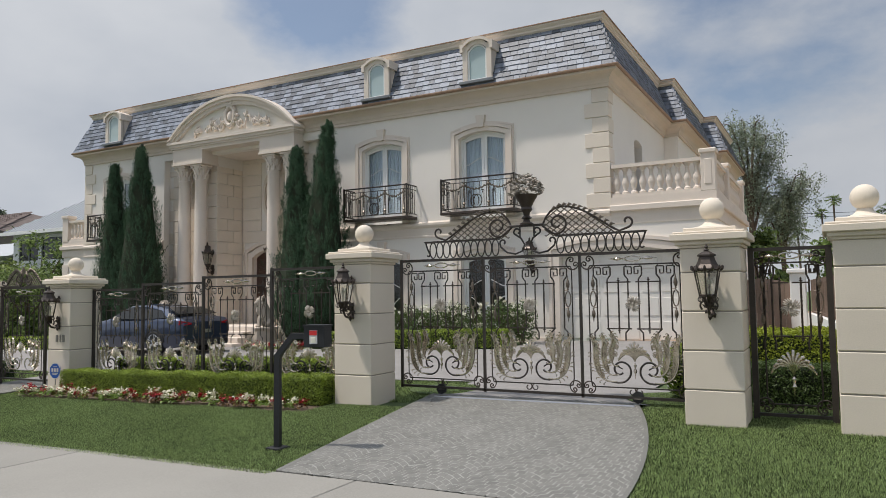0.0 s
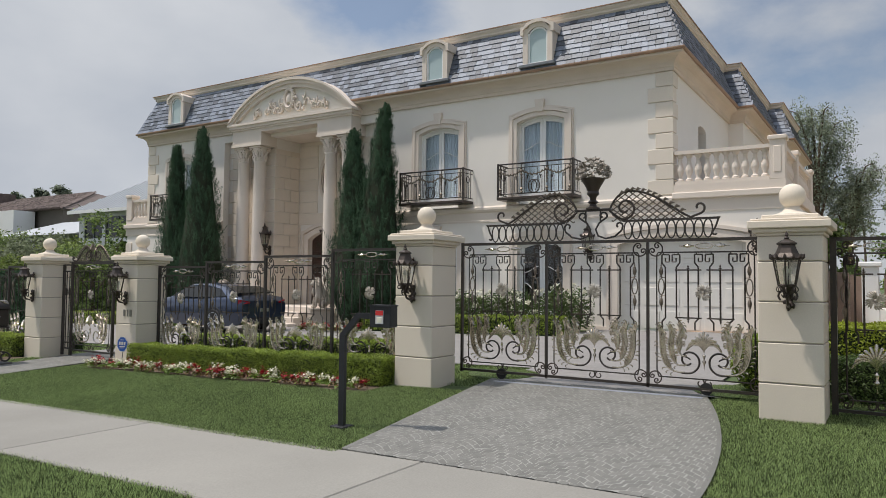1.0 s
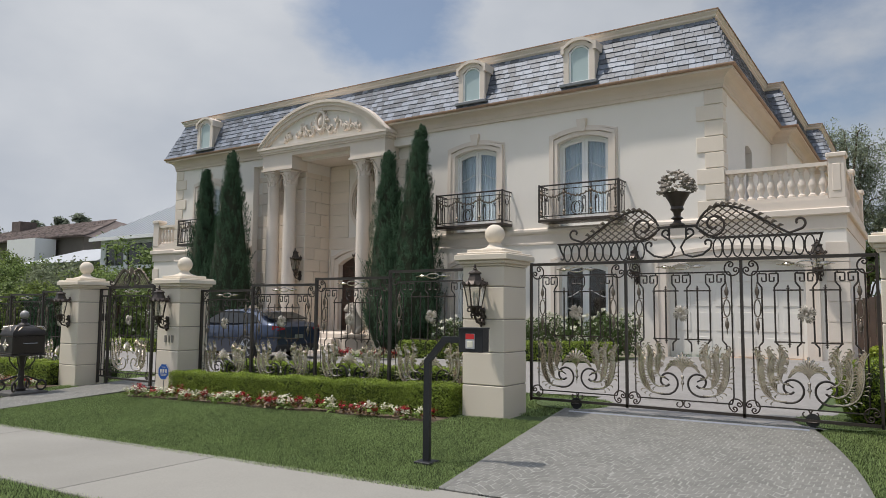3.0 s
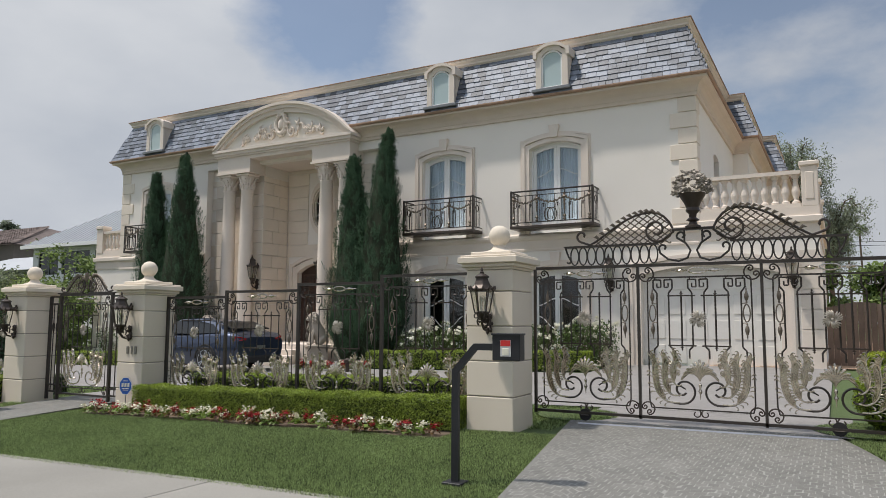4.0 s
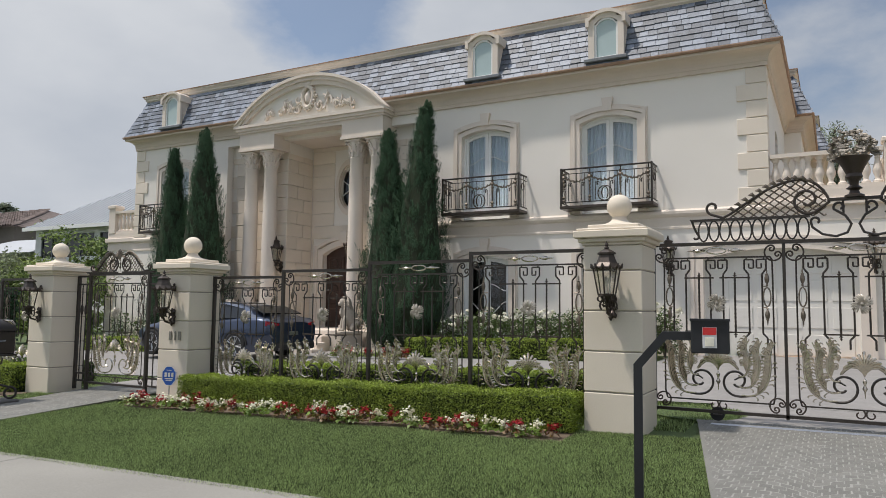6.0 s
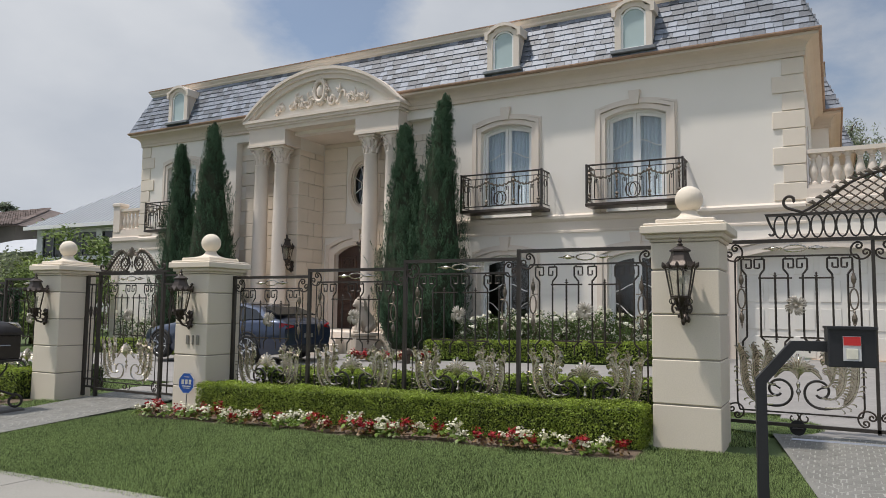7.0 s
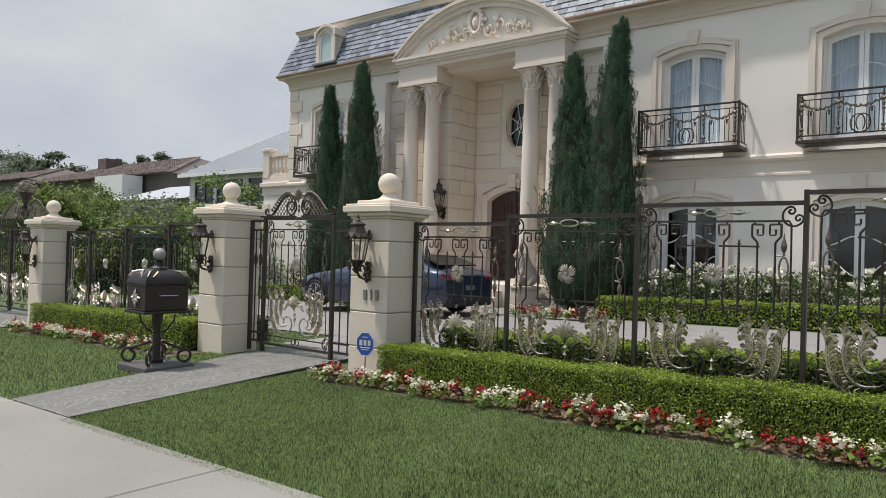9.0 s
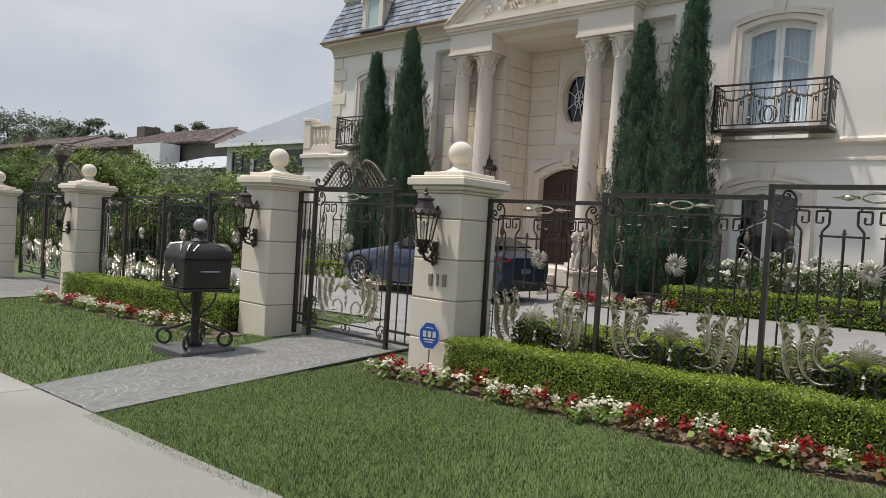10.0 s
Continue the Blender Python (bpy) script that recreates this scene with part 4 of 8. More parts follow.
# balconies
def balcony(cx, half, depth=0.55):
    b = new("balcony")
    b.parent = house
    tagged(b, "black wrought-iron balcony with scrollwork")
    yf, z0, z1 = YF - depth, 3.87, 4.79
    part("floor", bx(cx - half - 0.03, cx + half + 0.03, yf - 0.03, YF - 0.002, z0 - 0.08, z0, 0.01), IRON2, b)
    bm = bmesh.new()
    for z, r in ((z1, 0.022), (z1 - 0.12, 0.011), (z0 + 0.08, 0.014)):
        tube(bm, [(cx - half, YF, z), (cx - half, yf, z)], r)
        tube(bm, [(cx - half, yf, z), (cx + half, yf, z)], r)
        tube(bm, [(cx + half, yf, z), (cx + half, YF, z)], r)
    part("rail", bm, IRON, b)
    for sx in (-1, 1):
        part("post", bx(cx + sx * half - 0.022, cx + sx * half + 0.022, yf - 0.022, yf + 0.022, z0, z1 + 0.03), IRON, b)
    n = 11
    for i in range(1, n):
        x = cx - half + 2 * half * i / n
        bm = bmesh.new()
        tube(bm, [(x, yf, z0 + 0.08), (x, yf, z1 - 0.12)], 0.009, 5)
        part("bar", bm, IRON, b)
    for sx in (-1, 1):
        for i in range(1, 5):
            y = yf + depth * i / 5
            bm = bmesh.new()
            tube(bm, [(cx + sx * half, y, z0 + 0.08), (cx + sx * half, y, z1)], 0.009, 5)
            part("bar", bm, IRON, b)
    yo = yf - 0.022
    for sx in (-1, 1):
        # heart scroll, ring on the end panel
        bm = bmesh.new()
        tube(bm, [(cx + sx * (0.01 + 0.20 * math.sin(t) * (1 - t / 8)), yo, z0 + 0.09 + 0.24 * (1 - math.cos(t)) * (1 - t / 11)) for t in np.linspace(0, 5.4, 28)], 0.013, 5)
        part("heart_scroll", bm, IRON2, b)
        bm = bmesh.new()
        tube(bm, [(cx + sx * half, yf + depth * 0.5 + 0.09 * math.cos(t), z0 + 0.62 + 0.09 * math.sin(t)) for t in np.linspace(0, 6.2, 18)], 0.014, 5)
        part("end_ring", bm, IRON2, b)
    for a, q in ((-0.93, -0.34), (-0.34, 0.34), (0.34, 0.93)):
        # garland of leaves between the uprights
        bm = bmesh.new()
        pts = [(cx + half * (a + (q - a) * t), yo - 0.01, z1 - 0.20 - 0.13 * math.sin(t * math.pi) + 0.02 * math.sin(t * 40)) for t in np.linspace(0, 1, 19)]
        tube(bm, pts, 0.024, 6, taper=[0.7 + 0.6 * (k % 2) for k in range(19)])
        part("garland", bm, BRONZE, b)
        for k in (0.25, 0.75):
            x = cx + half * (a + (q - a) * k)
            for sd in (-1, 1):
                bm = bmesh.new()
                tube(bm, [(x + sd * 0.045, yo, z0 + 0.12), (x + sd * 0.045, yo, z1 - 0.42)] + [(x + sd * (0.018 + 0.03 * math.cos(t)), yo, z1 - 0.40 + 0.045 * math.sin(t)) for t in np.linspace(0, 4.6, 12)], 0.009, 5)
                part("crook_bar", bm, IRON, b)
    for u in (-0.93, -0.34, 0.34, 0.93):
        x = cx + half * u
        bm = bmesh.new()
        zs = np.linspace(z1 - 0.12, z1 - 0.60, 11)
        tube(bm, [(x + 0.008 * (-1) ** k, yo - 0.005, z) for k, z in enumerate(zs)], 0.04, 6, taper=[1.1, 0.6, 1.2, 0.5, 1.0, 0.4, 0.85, 0.35, 0.6, 0.25, 0.1])
        part("leaf_drop", bm, BRONZE, b)
        bm = bmesh.new()
        tube(bm, [(x, yf, z0 + 0.08), (x, yf, z1)], 0.014, 4)
        part("upright", bm, IRON, b)
        bm = bmesh.new()
        lathe(bm, [(0.01, 0.08), (0.045, 0.12), (0.02, 0.16), (0.05, 0.20), (0.01, 0.25)], 7, (x, yo, z0))
        part("foot_rosette", bm, BRONZE, b)


for cx in (-8.41, -11.8, -24.05):
    balcony(cx, 1.12)


# terraces with balustrades
BAL = [(0.055, 0), (0.075, 0), (0.075, 0.05), (0.045, 0.08), (0.04, 0.12), (0.075, 0.24), (0.08, 0.3), (0.05, 0.45), (0.038, 0.52), (0.05, 0.55), (0.038, 0.58), (0.07, 0.63), (0.07, 0.68)]
BAL = [(r * 1.22, z) for r, z in BAL]


def balustrade(parent, p, q, z0, count):
    p, q = Vector((*p, z0)), Vector((*q, z0))
    d = (q - p).normalized()
    s = Vector((-d.y, d.x, 0)) * 0.12
    for za, zb, k in ((0.0, 0.08, 1.0), (0.76, 0.85, 1.1)):
        bm = bmesh.new()
        hexa(bm, [v + Vector((0, 0, za)) for v in (p - s * k, q - s * k, q + s * k, p + s * k)], [v + Vector((0, 0, zb)) for v in (p - s * k, q - s * k, q + s * k, p + s * k)])
        part("handrail" if za else "base_rail", bm, STONE, parent)
    me = None
    for i in range(count):
        c = p + (q - p) * ((i + 0.5) / count) + Vector((0, 0, 0.08))
        if me is None:
            bm = bmesh.new()
            lathe(bm, BAL, 10)
            o = part("baluster", bm, STONE, parent, smooth=True)
            me = o.data
        else:
            o = new("baluster", me)
            o.parent = parent
        o.location = c


ter = new("terrace")
ter.parent = house
tagged(ter, "stone terrace with turned balusters over the garage")
bm = bmesh.new()
TX = -2.25
wall(bm, XR, TX, -0.6, 3.3, YF, YF + 0.3, [(XR, GARAGE[1], *GARAGE[2:4], 0)])
wall(bm, YF + 0.3, 25.5, -0.6, 3.3, TX - 0.3, TX, along="y")
part("terrace_wall", bm, STUCCO, ter)
bm = bmesh.new()
box(bm, XR + 0.002, TX + 0.02, YF - 0.02, 25.5, 3.30, 3.62)
box(bm, XR + 0.002, TX + 0.10, YF - 0.10, 25.5, 3.62, 3.78, 0.02)
box(bm, XR + 0.002, TX + 0.03, YF - 0.03, 25.5, 3.78, 3.99)
for z in (0.3, 0.75, 1.2, 1.65, 2.1, 2.55):
    box(bm, TX - 0.42, TX + 0.03, YF - 0.03, YF + 0.4, z + 0.01, min(z + 0.44, 3.29))
part("terrace_slab", bm, STONE, ter)
balustrade(ter, (XR + 0.05, YF + 0.12), (TX - 0.33, YF + 0.12), 3.99, 10)
balustrade(ter, (TX - 0.15, YF + 0.3), (TX - 0.15, 21.0), 3.99, 9)
balustrade(ter, (TX - 0.15, 21.35), (TX - 0.15, 24.6), 3.99, 13)
for y in (YF + 0.14, 21.18, 24.8):
    bm = bmesh.new()
    box(bm, TX - 0.32, TX + 0.02, y - 0.17, y + 0.17, 3.99, 4.92, 0.01)
    box(bm, TX - 0.36, TX + 0.06, y - 0.21, y + 0.21, 4.92, 5.03, 0.02)
    box(bm, TX - 0.24, TX - 0.06, y - 0.185, y - 0.15, 4.15, 4.78, 0.015)
    part("pedestal", bm, STONE, ter)
ter2 = new("terrace")
ter2.parent = house
tagged(ter2, "stone terrace with turned balusters at the far corner")
bm = bmesh.new()
wall(bm, -27.75, XL, -0.6, 3.3, YF + 0.2, YF + 0.5)
wall(bm, YF + 0.5, 25, -0.6, 3.3, -27.75, -27.45, along="y")
part("terrace_wall", bm, STUCCO, ter2)
bm = bmesh.new()
box(bm, -27.8, XL - 0.002, YF + 0.16, 25, 3.30, 3.6)
box(bm, -27.88, XL - 0.002, YF + 0.08, 25, 3.6, 3.76, 0.02)
box(bm, -27.8, XL - 0.002, YF + 0.16, 25, 3.76, 3.95)
for z in (0.3, 0.75, 1.2, 1.65, 2.1, 2.55):
    box(bm, -27.78, -27.4, YF + 0.16, YF + 0.6, z + 0.01, min(z + 0.44, 3.29))
part("terrace_slab", bm, STONE, ter2)
balustrade(ter2, (-27.4, YF + 0.3), (XL - 0.05, YF + 0.3), 3.95, 6)
bm = bmesh.new()
box(bm, -27.78, -27.42, YF + 0.14, YF + 0.48, 3.95, 4.9, 0.01)
box(bm, -27.82, -27.38, YF + 0.1, YF + 0.52, 4.9, 5.03, 0.02)
part("pedestal", bm, STONE, ter2)


# ---- portico ----
port = new("portico")
port.parent = house
tagged(port, "cast stone portico with paired columns and arched pediment")
YP, FL = 18.07, 0.62
EL, ER = -20.57, -14.97
for a, b in ((EL, -19.10), (-16.45, ER)):
    part("entablature_block", bx(a, b, YP + 0.06, YQ + 0.02, 6.36, 6.82), STONE, port)
    part("architrave", bx(a - 0.03, b + 0.03, YP + 0.03, YQ + 0.02, 6.29, 6.359), STONE, port)
part("soffit", bx(-19.098, -16.452, YP + 0.06, YQ - 0.002, 6.765, 6.819), STONE, port)
for o, z0, z1 in ((0.0, 6.821, 6.88), (0.05, 6.881, 6.945), (0.10, 6.946, 7.04), (0.15, 7.041, 7.13)):
    part("cornice_course", bx(EL - o, ER + o, YP + 0.06 - o, YQ - 0.1, z0, z1), STONE, port)
part("porch_ceiling", bx(P0 - 0.005, P1 + 0.005, YQ - 0.001, 20.12, 6.655, 6.9), STONE, port)
# arched pediment
bm = bmesh.new()
n, hw, rise = 28, (ER - EL) / 2 + 0.15, 1.34
us = [PX - hw + 2 * hw * i / n for i in range(n + 1)]
for d0, d1, y0 in ((0.0, 0.09, YP - 0.12), (0.09, 0.2, YP - 0.06), (0.2, 0.34, YP)):
    for p, q in zip(us, us[1:]):
        tp, tq = arch(p, us[0], us[-1], 7.13 + rise, rise), arch(q, us[0], us[-1], 7.13 + rise, rise)
        bp, bq = max(7.13, tp - d1), max(7.13, tq - d1)
        tp, tq = max(7.131, tp - d0), max(7.131, tq - d0)
        if max(tp - bp, tq - bq) < 0.004:
            continue
        hexa(bm, ((p, y0, bp), (q, y0, bq), (q, YQ + 1.0, bq), (p, YQ + 1.0, bp)), ((p, y0, tp), (q, y0, tq), (q, YQ + 1.0, tq), (p, YQ + 1.0, tp)))
part("pediment_arch", bm, STONE, port, weld=True)
bm = bmesh.new()
for p, q in zip(us[2:], us[3:-1]):
    tp, tq = arch(p, us[0], us[-1], 7.13 + rise, rise) - 0.33, arch(q, us[0], us[-1], 7.13 + rise, rise) - 0.33
    if min(tp, tq) > 7.14:
        hexa(bm, ((p, YP + 0.12, 7.13), (q, YP + 0.12, 7.13), (q, YQ + 0.9, 7.13), (p, YQ + 0.9, 7.13)), ((p, YP + 0.12, tp), (q, YP + 0.12, tq), (q, YQ + 0.9, tq), (p, YQ + 0.9, tp)))
part("tympanum", bm, STUCCO, port, weld=True)
# carved ornament in the pediment: a wreath, scrolls and leaves
yo = YP + 0.09


def carve(name, bm):
    for v in bm.verts:
        v.co.z = 7.20 + (v.co.z - 7.12) * 1.2
        v.co.y = yo + (v.co.y - yo) * 1.5 - 0.02
    part(name, bm, STONE, port, smooth=True)


bm = bmesh.new()
tube(bm, [(PX + 0.2 * math.cos(t), yo, 7.60 + 0.27 * math.sin(t)) for t in np.linspace(0, math.tau, 25)], 0.06, 8)
carve("carved_wreath", bm)
bm = bmesh.new()
lathe(bm, [(0.0, -0.2), (0.13, -0.12), (0.15, 0.02), (0.1, 0.14), (0.01, 0.2)], 12, (PX, yo + 0.07, 7.6))
carve("carved_shield", bm)
rng = random.Random(4)
for t in np.linspace(0, math.tau, 19)[:-1]:
    bm = bmesh.new()
    lathe(bm, [(0.004, -0.06), (0.045, 0), (0.004, 0.06)], 7, (PX + 0.26 * math.cos(t), yo - 0.01, 7.60 + 0.33 * math.sin(t)))
    carve("carved_leaf", bm)
for k in (-0.16, -0.05, 0.06, 0.16):
    bm = bmesh.new()
    tube(bm, [(PX + k * s * 1.2, yo - 0.03 * s, 7.88 + 0.14 * s) for s in (0, 0.4, 0.8, 1.0)], 0.05, 6, taper=[1, 1.1, 0.8, 0.2])
    carve("carved_leaf", bm)
for sx in (-1, 1):
    for (cx, cz, r, turn, a0) in ((0.46, 7.34, 0.16, 5.2, 2.6), (0.80, 7.44, 0.15, 4.6, -0.6), (1.12, 7.34, 0.13, 5.0, 2.4), (1.44, 7.28, 0.10, 4.6, -0.4), (1.72, 7.2, 0.07, 4.4, 2.2)):
        ts = np.linspace(0, turn, 16)
        bm = bmesh.new()
        tube(bm, [(PX + sx * (cx + r * (1 - t / 7) * math.cos(a0 + t)), yo, cz + r * (1 - t / 7) * math.sin(a0 + t)) for t in ts], 0.042, 6, taper=[1.1 - 0.7 * i / 15 for i in range(16)])
        carve("carved_scroll", bm)
    for i in range(26):
        u = rng.uniform(0.35, 1.75)
        z = 7.16 + (1.9 - u) * 0.28 * rng.random() + 0.04
        a = rng.uniform(0.2, 1.8)
        L = rng.uniform(0.12, 0.26)
        pts = [(PX + sx * (u + L * s * math.cos(a + s * 0.9)), yo - 0.02 * math.sin(s * 3), z + L * s * math.sin(a + s * 0.9)) for s in (0, 0.3, 0.6, 1.0)]
        bm = bmesh.new()
        tube(bm, pts, 0.030, 6, taper=[0.7, 1.2, 1.0, 0.2])
        carve("carved_leaf", bm)

# columns


def column(cx, cy):
    c = new("column")
    c.parent = port
    bm = bmesh.new()
    box(bm, cx - 0.31, cx + 0.31, cy - 0.31, cy + 0.31, FL, FL + 0.14)
    lathe(bm, [(0.29, 0.14), (0.30, 0.19), (0.29, 0.24), (0.25, 0.27), (0.25, 0.29), (0.27, 0.32), (0.27, 0.36), (0.24, 0.39)], 24, (cx, cy, FL))
    lathe(bm, [(0.235, 0.38), (0.237, 1.5), (0.232, 2.6), (0.22, 3.8), (0.203, 5.08), (0.216, 5.10), (0.216, 5.13), (0.203, 5.15)], 28, (cx, cy, FL))
    part("shaft", bm, STONE, c, smooth=True)
    bm = bmesh.new()
    lathe(bm, [(0.2, 5.76), (0.2, 5.9), (0.22, 6.1), (0.26, 6.215), (0.26, 6.225)], 20, (cx, cy, 0))
    for tier, (z0, hgt, r0, out, cnt) in enumerate(((5.77, 0.19, 0.205, 0.06, 8), (5.90, 0.22, 0.21, 0.08, 8))):
        for k in range(cnt):
            a = (k + 0.5 * tier) * math.tau / cnt
            pts = []
            for s in (0, 0.35, 0.7, 0.9, 1.0):
                rr = r0 + out * max(0, s - 0.45) ** 1.4 * 2.6
                pts.append((cx + rr * math.cos(a), cy + rr * math.sin(a), z0 + hgt * (s if s < 0.95 else 0.88)))
            tube(bm, pts, 0.045, 6, taper=[0.9, 1.1, 0.9, 0.7, 0.4])
    for k in range(4):
        a = math.pi / 4 + k * math.pi / 2
        tube(bm, [(cx + (0.29 + (0.06 - 0.009 * t) * math.cos(t)) * math.cos(a), cy + (0.29 + (0.06 - 0.009 * t) * math.cos(t)) * math.sin(a), 6.14 + (0.06 - 0.009 * t) * math.sin(t)) for t in np.linspace(0, 5, 12)], 0.028, 6)
    box(bm, cx - 0.28, cx + 0.28, cy - 0.28, cy + 0.28, 6.215, 6.289, 0.02)
    part("capital", bm, STONE, c, "carved corinthian capital", smooth=True)


for cx in (-20.27, -19.46, -16.08, -15.33):
    column(cx, 18.43)

# rusticated blocks behind the columns and inside the recess
z, k = FL, 0
while z < 6.22:
    h = min(0.42, 6.285 - z)
    for a, b in ((BA + 0.03 if k % 2 else BA + 0.22, P0), (P1, BB - 0.03 if k % 2 else BB - 0.22)):
        cuts = [a, a + (0.62 if k % 2 else 0.42), (a + b) / 2 + (0.2 if k % 2 else -0.2), b - (0.4 if k % 2 else 0.62), b]
        for p, q in zip(cuts, cuts[1:]):
            part("stone_block", bx(p + 0.006, q - 0.006 + (0.045 if q == P0 else 0), YQ - 0.045, YQ - 0.001, z + 0.008, z + h - 0.008, 0.006), BLOCK, port)
    for sx, xw in ((1, P0), (-1, P1)):
        mid = YQ + (0.75 if k % 2 else 0.45)
        for p, q in ((YQ - 0.04, mid), (mid, 20.09)):
            a, b = sorted((xw + sx * 0.001, xw + sx * 0.04))
            part("stone_block", bx(a, b, p + 0.006, q - 0.006, z + 0.008, z + h - 0.008, 0.006), BLOCK, port)
    z += 0.42
    k += 1
# recess back wall: joints as shallow courses
z = FL
while z < 6.6:
    h = min(0.42, 6.65 - z)
    m = z + h / 2
    gaps = [(P0 + 0.05, P1 - 0.05)]
    if m < 3.75:
        gaps = [(P0 + 0.05, -19.00), (-16.30, P1 - 0.05)]
    elif 4.1 < m < 6.4:
        gaps = [(P0 + 0.05, -18.16), (-16.84, P1 - 0.05)]
    for a, b in gaps:
        part("stone_block", bx(a, b, 20.09, 20.12, z + 0.006, z + h - 0.006, 0.005), BLOCK, port)
    z += 0.42
# floor and steps
bm = bmesh.new()
box(bm, P0, P1, YQ - 0.001, 20.12, -0.3, FL)
box(bm, -20.85, -14.45, 17.72, YQ - 0.05, -0.3, FL, 0.015)
part("porch_floor", bm, STONE, port)
for i in range(3):
    part("step", bx(-19.1 - 0.12 * i, -16.4 + 0.12 * i, 17.72 - 0.36 * (i + 1), 17.72 - 0.36 * i - 0.001, -0.4, FL - 0.165 * (i + 1), 0.012), STONE, port, "pale stone step")

# front door
fd = new("front_door")
fd.parent = house
tagged(fd, "dark carved double front door under an arch")
bm = bmesh.new()
surround(bm, -18.54, -16.76, FL, 3.3, 0.3, 0.2, 20.03, 20.12)
surround(bm, -18.74, -16.56, FL, 3.5, 0.3, 0.12, 19.99, 20.12)
box(bm, -17.78, -17.52, 19.95, 20.07, 3.38, 3.78, 0.01)
part("surround", bm, STONE, fd)
for a, b in ((-18.54, -17.66), (-17.64, -16.76)):
    bm = bmesh.new()
    wall(bm, a, b, FL, 3.3, 20.27, 20.33)
    for z0, z1 in ((0.75, 1.25), (1.4, 2.3), (2.45, 2.95)):
        box(bm, a + 0.14, b - 0.14, 20.23, 20.28, z0, z1, 0.02)
        box(bm, a + 0.24, b - 0.24, 20.21, 20.24, z0 + 0.1, z1 - 0.1, 0.02)
    part("door_leaf", bm, WOOD, fd)
for sx in (-1, 1):
    bm = bmesh.new()
    tube(bm, [(-17.65 + sx * 0.09, 20.20, z) for z in (1.45, 1.6, 1.75, 1.9)], 0.02, 6)
    part("door_handle", bm, IRON2, fd)
    for z0 in (1.85, 2.7):
        bm = bmesh.new()
        tube(bm, [(-17.65 + sx * (0.47 + 0.14 * (1 - t / 9) * math.cos(t)), 20.20, z0 + 0.2 * (1 - t / 9) * math.sin(t)) for t in np.linspace(0, 6, 20)], 0.015, 5)
        part("door_grille", bm, IRON2, fd)

# oval window
ow = new("oval_window")
ow.parent = house
tagged(ow, "oval window with radiating bars in a stone frame")
OC, OZ, OA, OB = -17.50, 5.22, 0.42, 0.74
bm = bmesh.new()
N = 40
for k0, k1, y0, y1 in ((1.0, 1.26, 19.99, 20.13), (0.93, 1.0, 20.05, 20.22), (1.26, 1.42, 20.06, 20.13)):
    for i in range(N):
        t0, t1 = i * math.tau / N, (i + 1) * math.tau / N
        q = []
        for kk, t in ((k0, t0), (k1, t0), (k1, t1), (k0, t1)):
            ka = 1 + (kk - 1) * 0.62 if kk > 1.3 else kk
            q.append((OC + OA * (ka if kk > 1.3 else kk) * math.cos(t) * (1.12 if kk > 1.3 else 1), OZ + OB * (ka if kk > 1.3 else kk) * math.sin(t)))
        hexa(bm, [(x, y0, z) for x, z in q], [(x, y1, z) for x, z in q])
part("frame", bm, STONE, ow)
bm = bmesh.new()
for i in range(8):
    t = i * math.pi / 4 + 0.39
    tube(bm, [(OC, 20.17, OZ), (OC + OA * 0.95 * math.cos(t), 20.17, OZ + OB * 0.95 * math.sin(t))], 0.014, 5)
tube(bm, [(OC + OA * 0.3 * math.cos(t), 20.17, OZ + OB * 0.3 * math.sin(t)) for t in np.linspace(0, math.tau, 25)], 0.014, 5)
part("glazing_bar", bm, WHITE, ow)
bm = bmesh.new()
vs = [bm.verts.new((OC + OA * math.cos(i * math.tau / N), 20.20, OZ + OB * math.sin(i * math.tau / N))) for i in range(N)]
f = bm.faces.new(vs)
r = bmesh.ops.extrude_face_region(bm, geom=[f])
for v in r["geom"]:
    if isinstance(v, bmesh.types.BMVert):
        v.co.y += 0.008
part("pane", bm, DARKGLASS, ow)


# ---- pillars, lanterns, ironwork ----
def gate_pillar(x, y=8.5, w=0.30, drop=0.0):
    g = gz(x, 8.35) - 0.01 - drop
    p = thing("gate_pillar", "cream cast-stone gate pillar with ball finial", "pillar", pose(x, y, g), "gate pillars along the street")
    part("core", bx(-w + 0.012, w - 0.012, -w + 0.012, w - 0.012, -0.2, 1.88), JOINT, p)
    zs = [-0.15, 0.39, 0.80, 1.21, 1.62, 1.88]
    for a, b in zip(zs, zs[1:]):
        part("stone_course", bx(-w, w, -w, w, a + 0.006, b - 0.006, 0.008), PIER, p)
    bm = bmesh.new()
    for o, z0, z1 in ((0.015, 1.88, 1.91), (0.045, 1.91, 1.955), (0.085, 1.955, 2.03), (0.06, 2.03, 2.055), (-0.035, 2.055, 2.10)):
        box(bm, -w - o, w + o, -w - o, w + o, z0, z1, 0.008)
    part("cap", bm, PIER, p, "moulded stone cap")
    bm = bmesh.new()
    prof = [(0.215, 2.10), (0.21, 2.112), (0.15, 2.125), (0.105, 2.145), (0.082, 2.17), (0.075, 2.19)]
    r, zc = 0.13, 2.31
    prof += [(r * math.cos(t), zc + r * math.sin(t)) for t in np.linspace(-1.02, 1.55, 14)]
    lathe(bm, prof, 24)
    part("ball_finial", bm, PIER, p, smooth=True)
    return p


PILLARS = {"A": -5.56, "B": -0.97, "C": -11.89, "D": -15.02, "E": -20.86, "F": -25.62, "G": 0.47}
DROP = {"C": 0.08, "B": 0.03, "G": 0.02}
for k, x in PILLARS.items():
    gate_pillar(x, drop=DROP.get(k, 0.0))


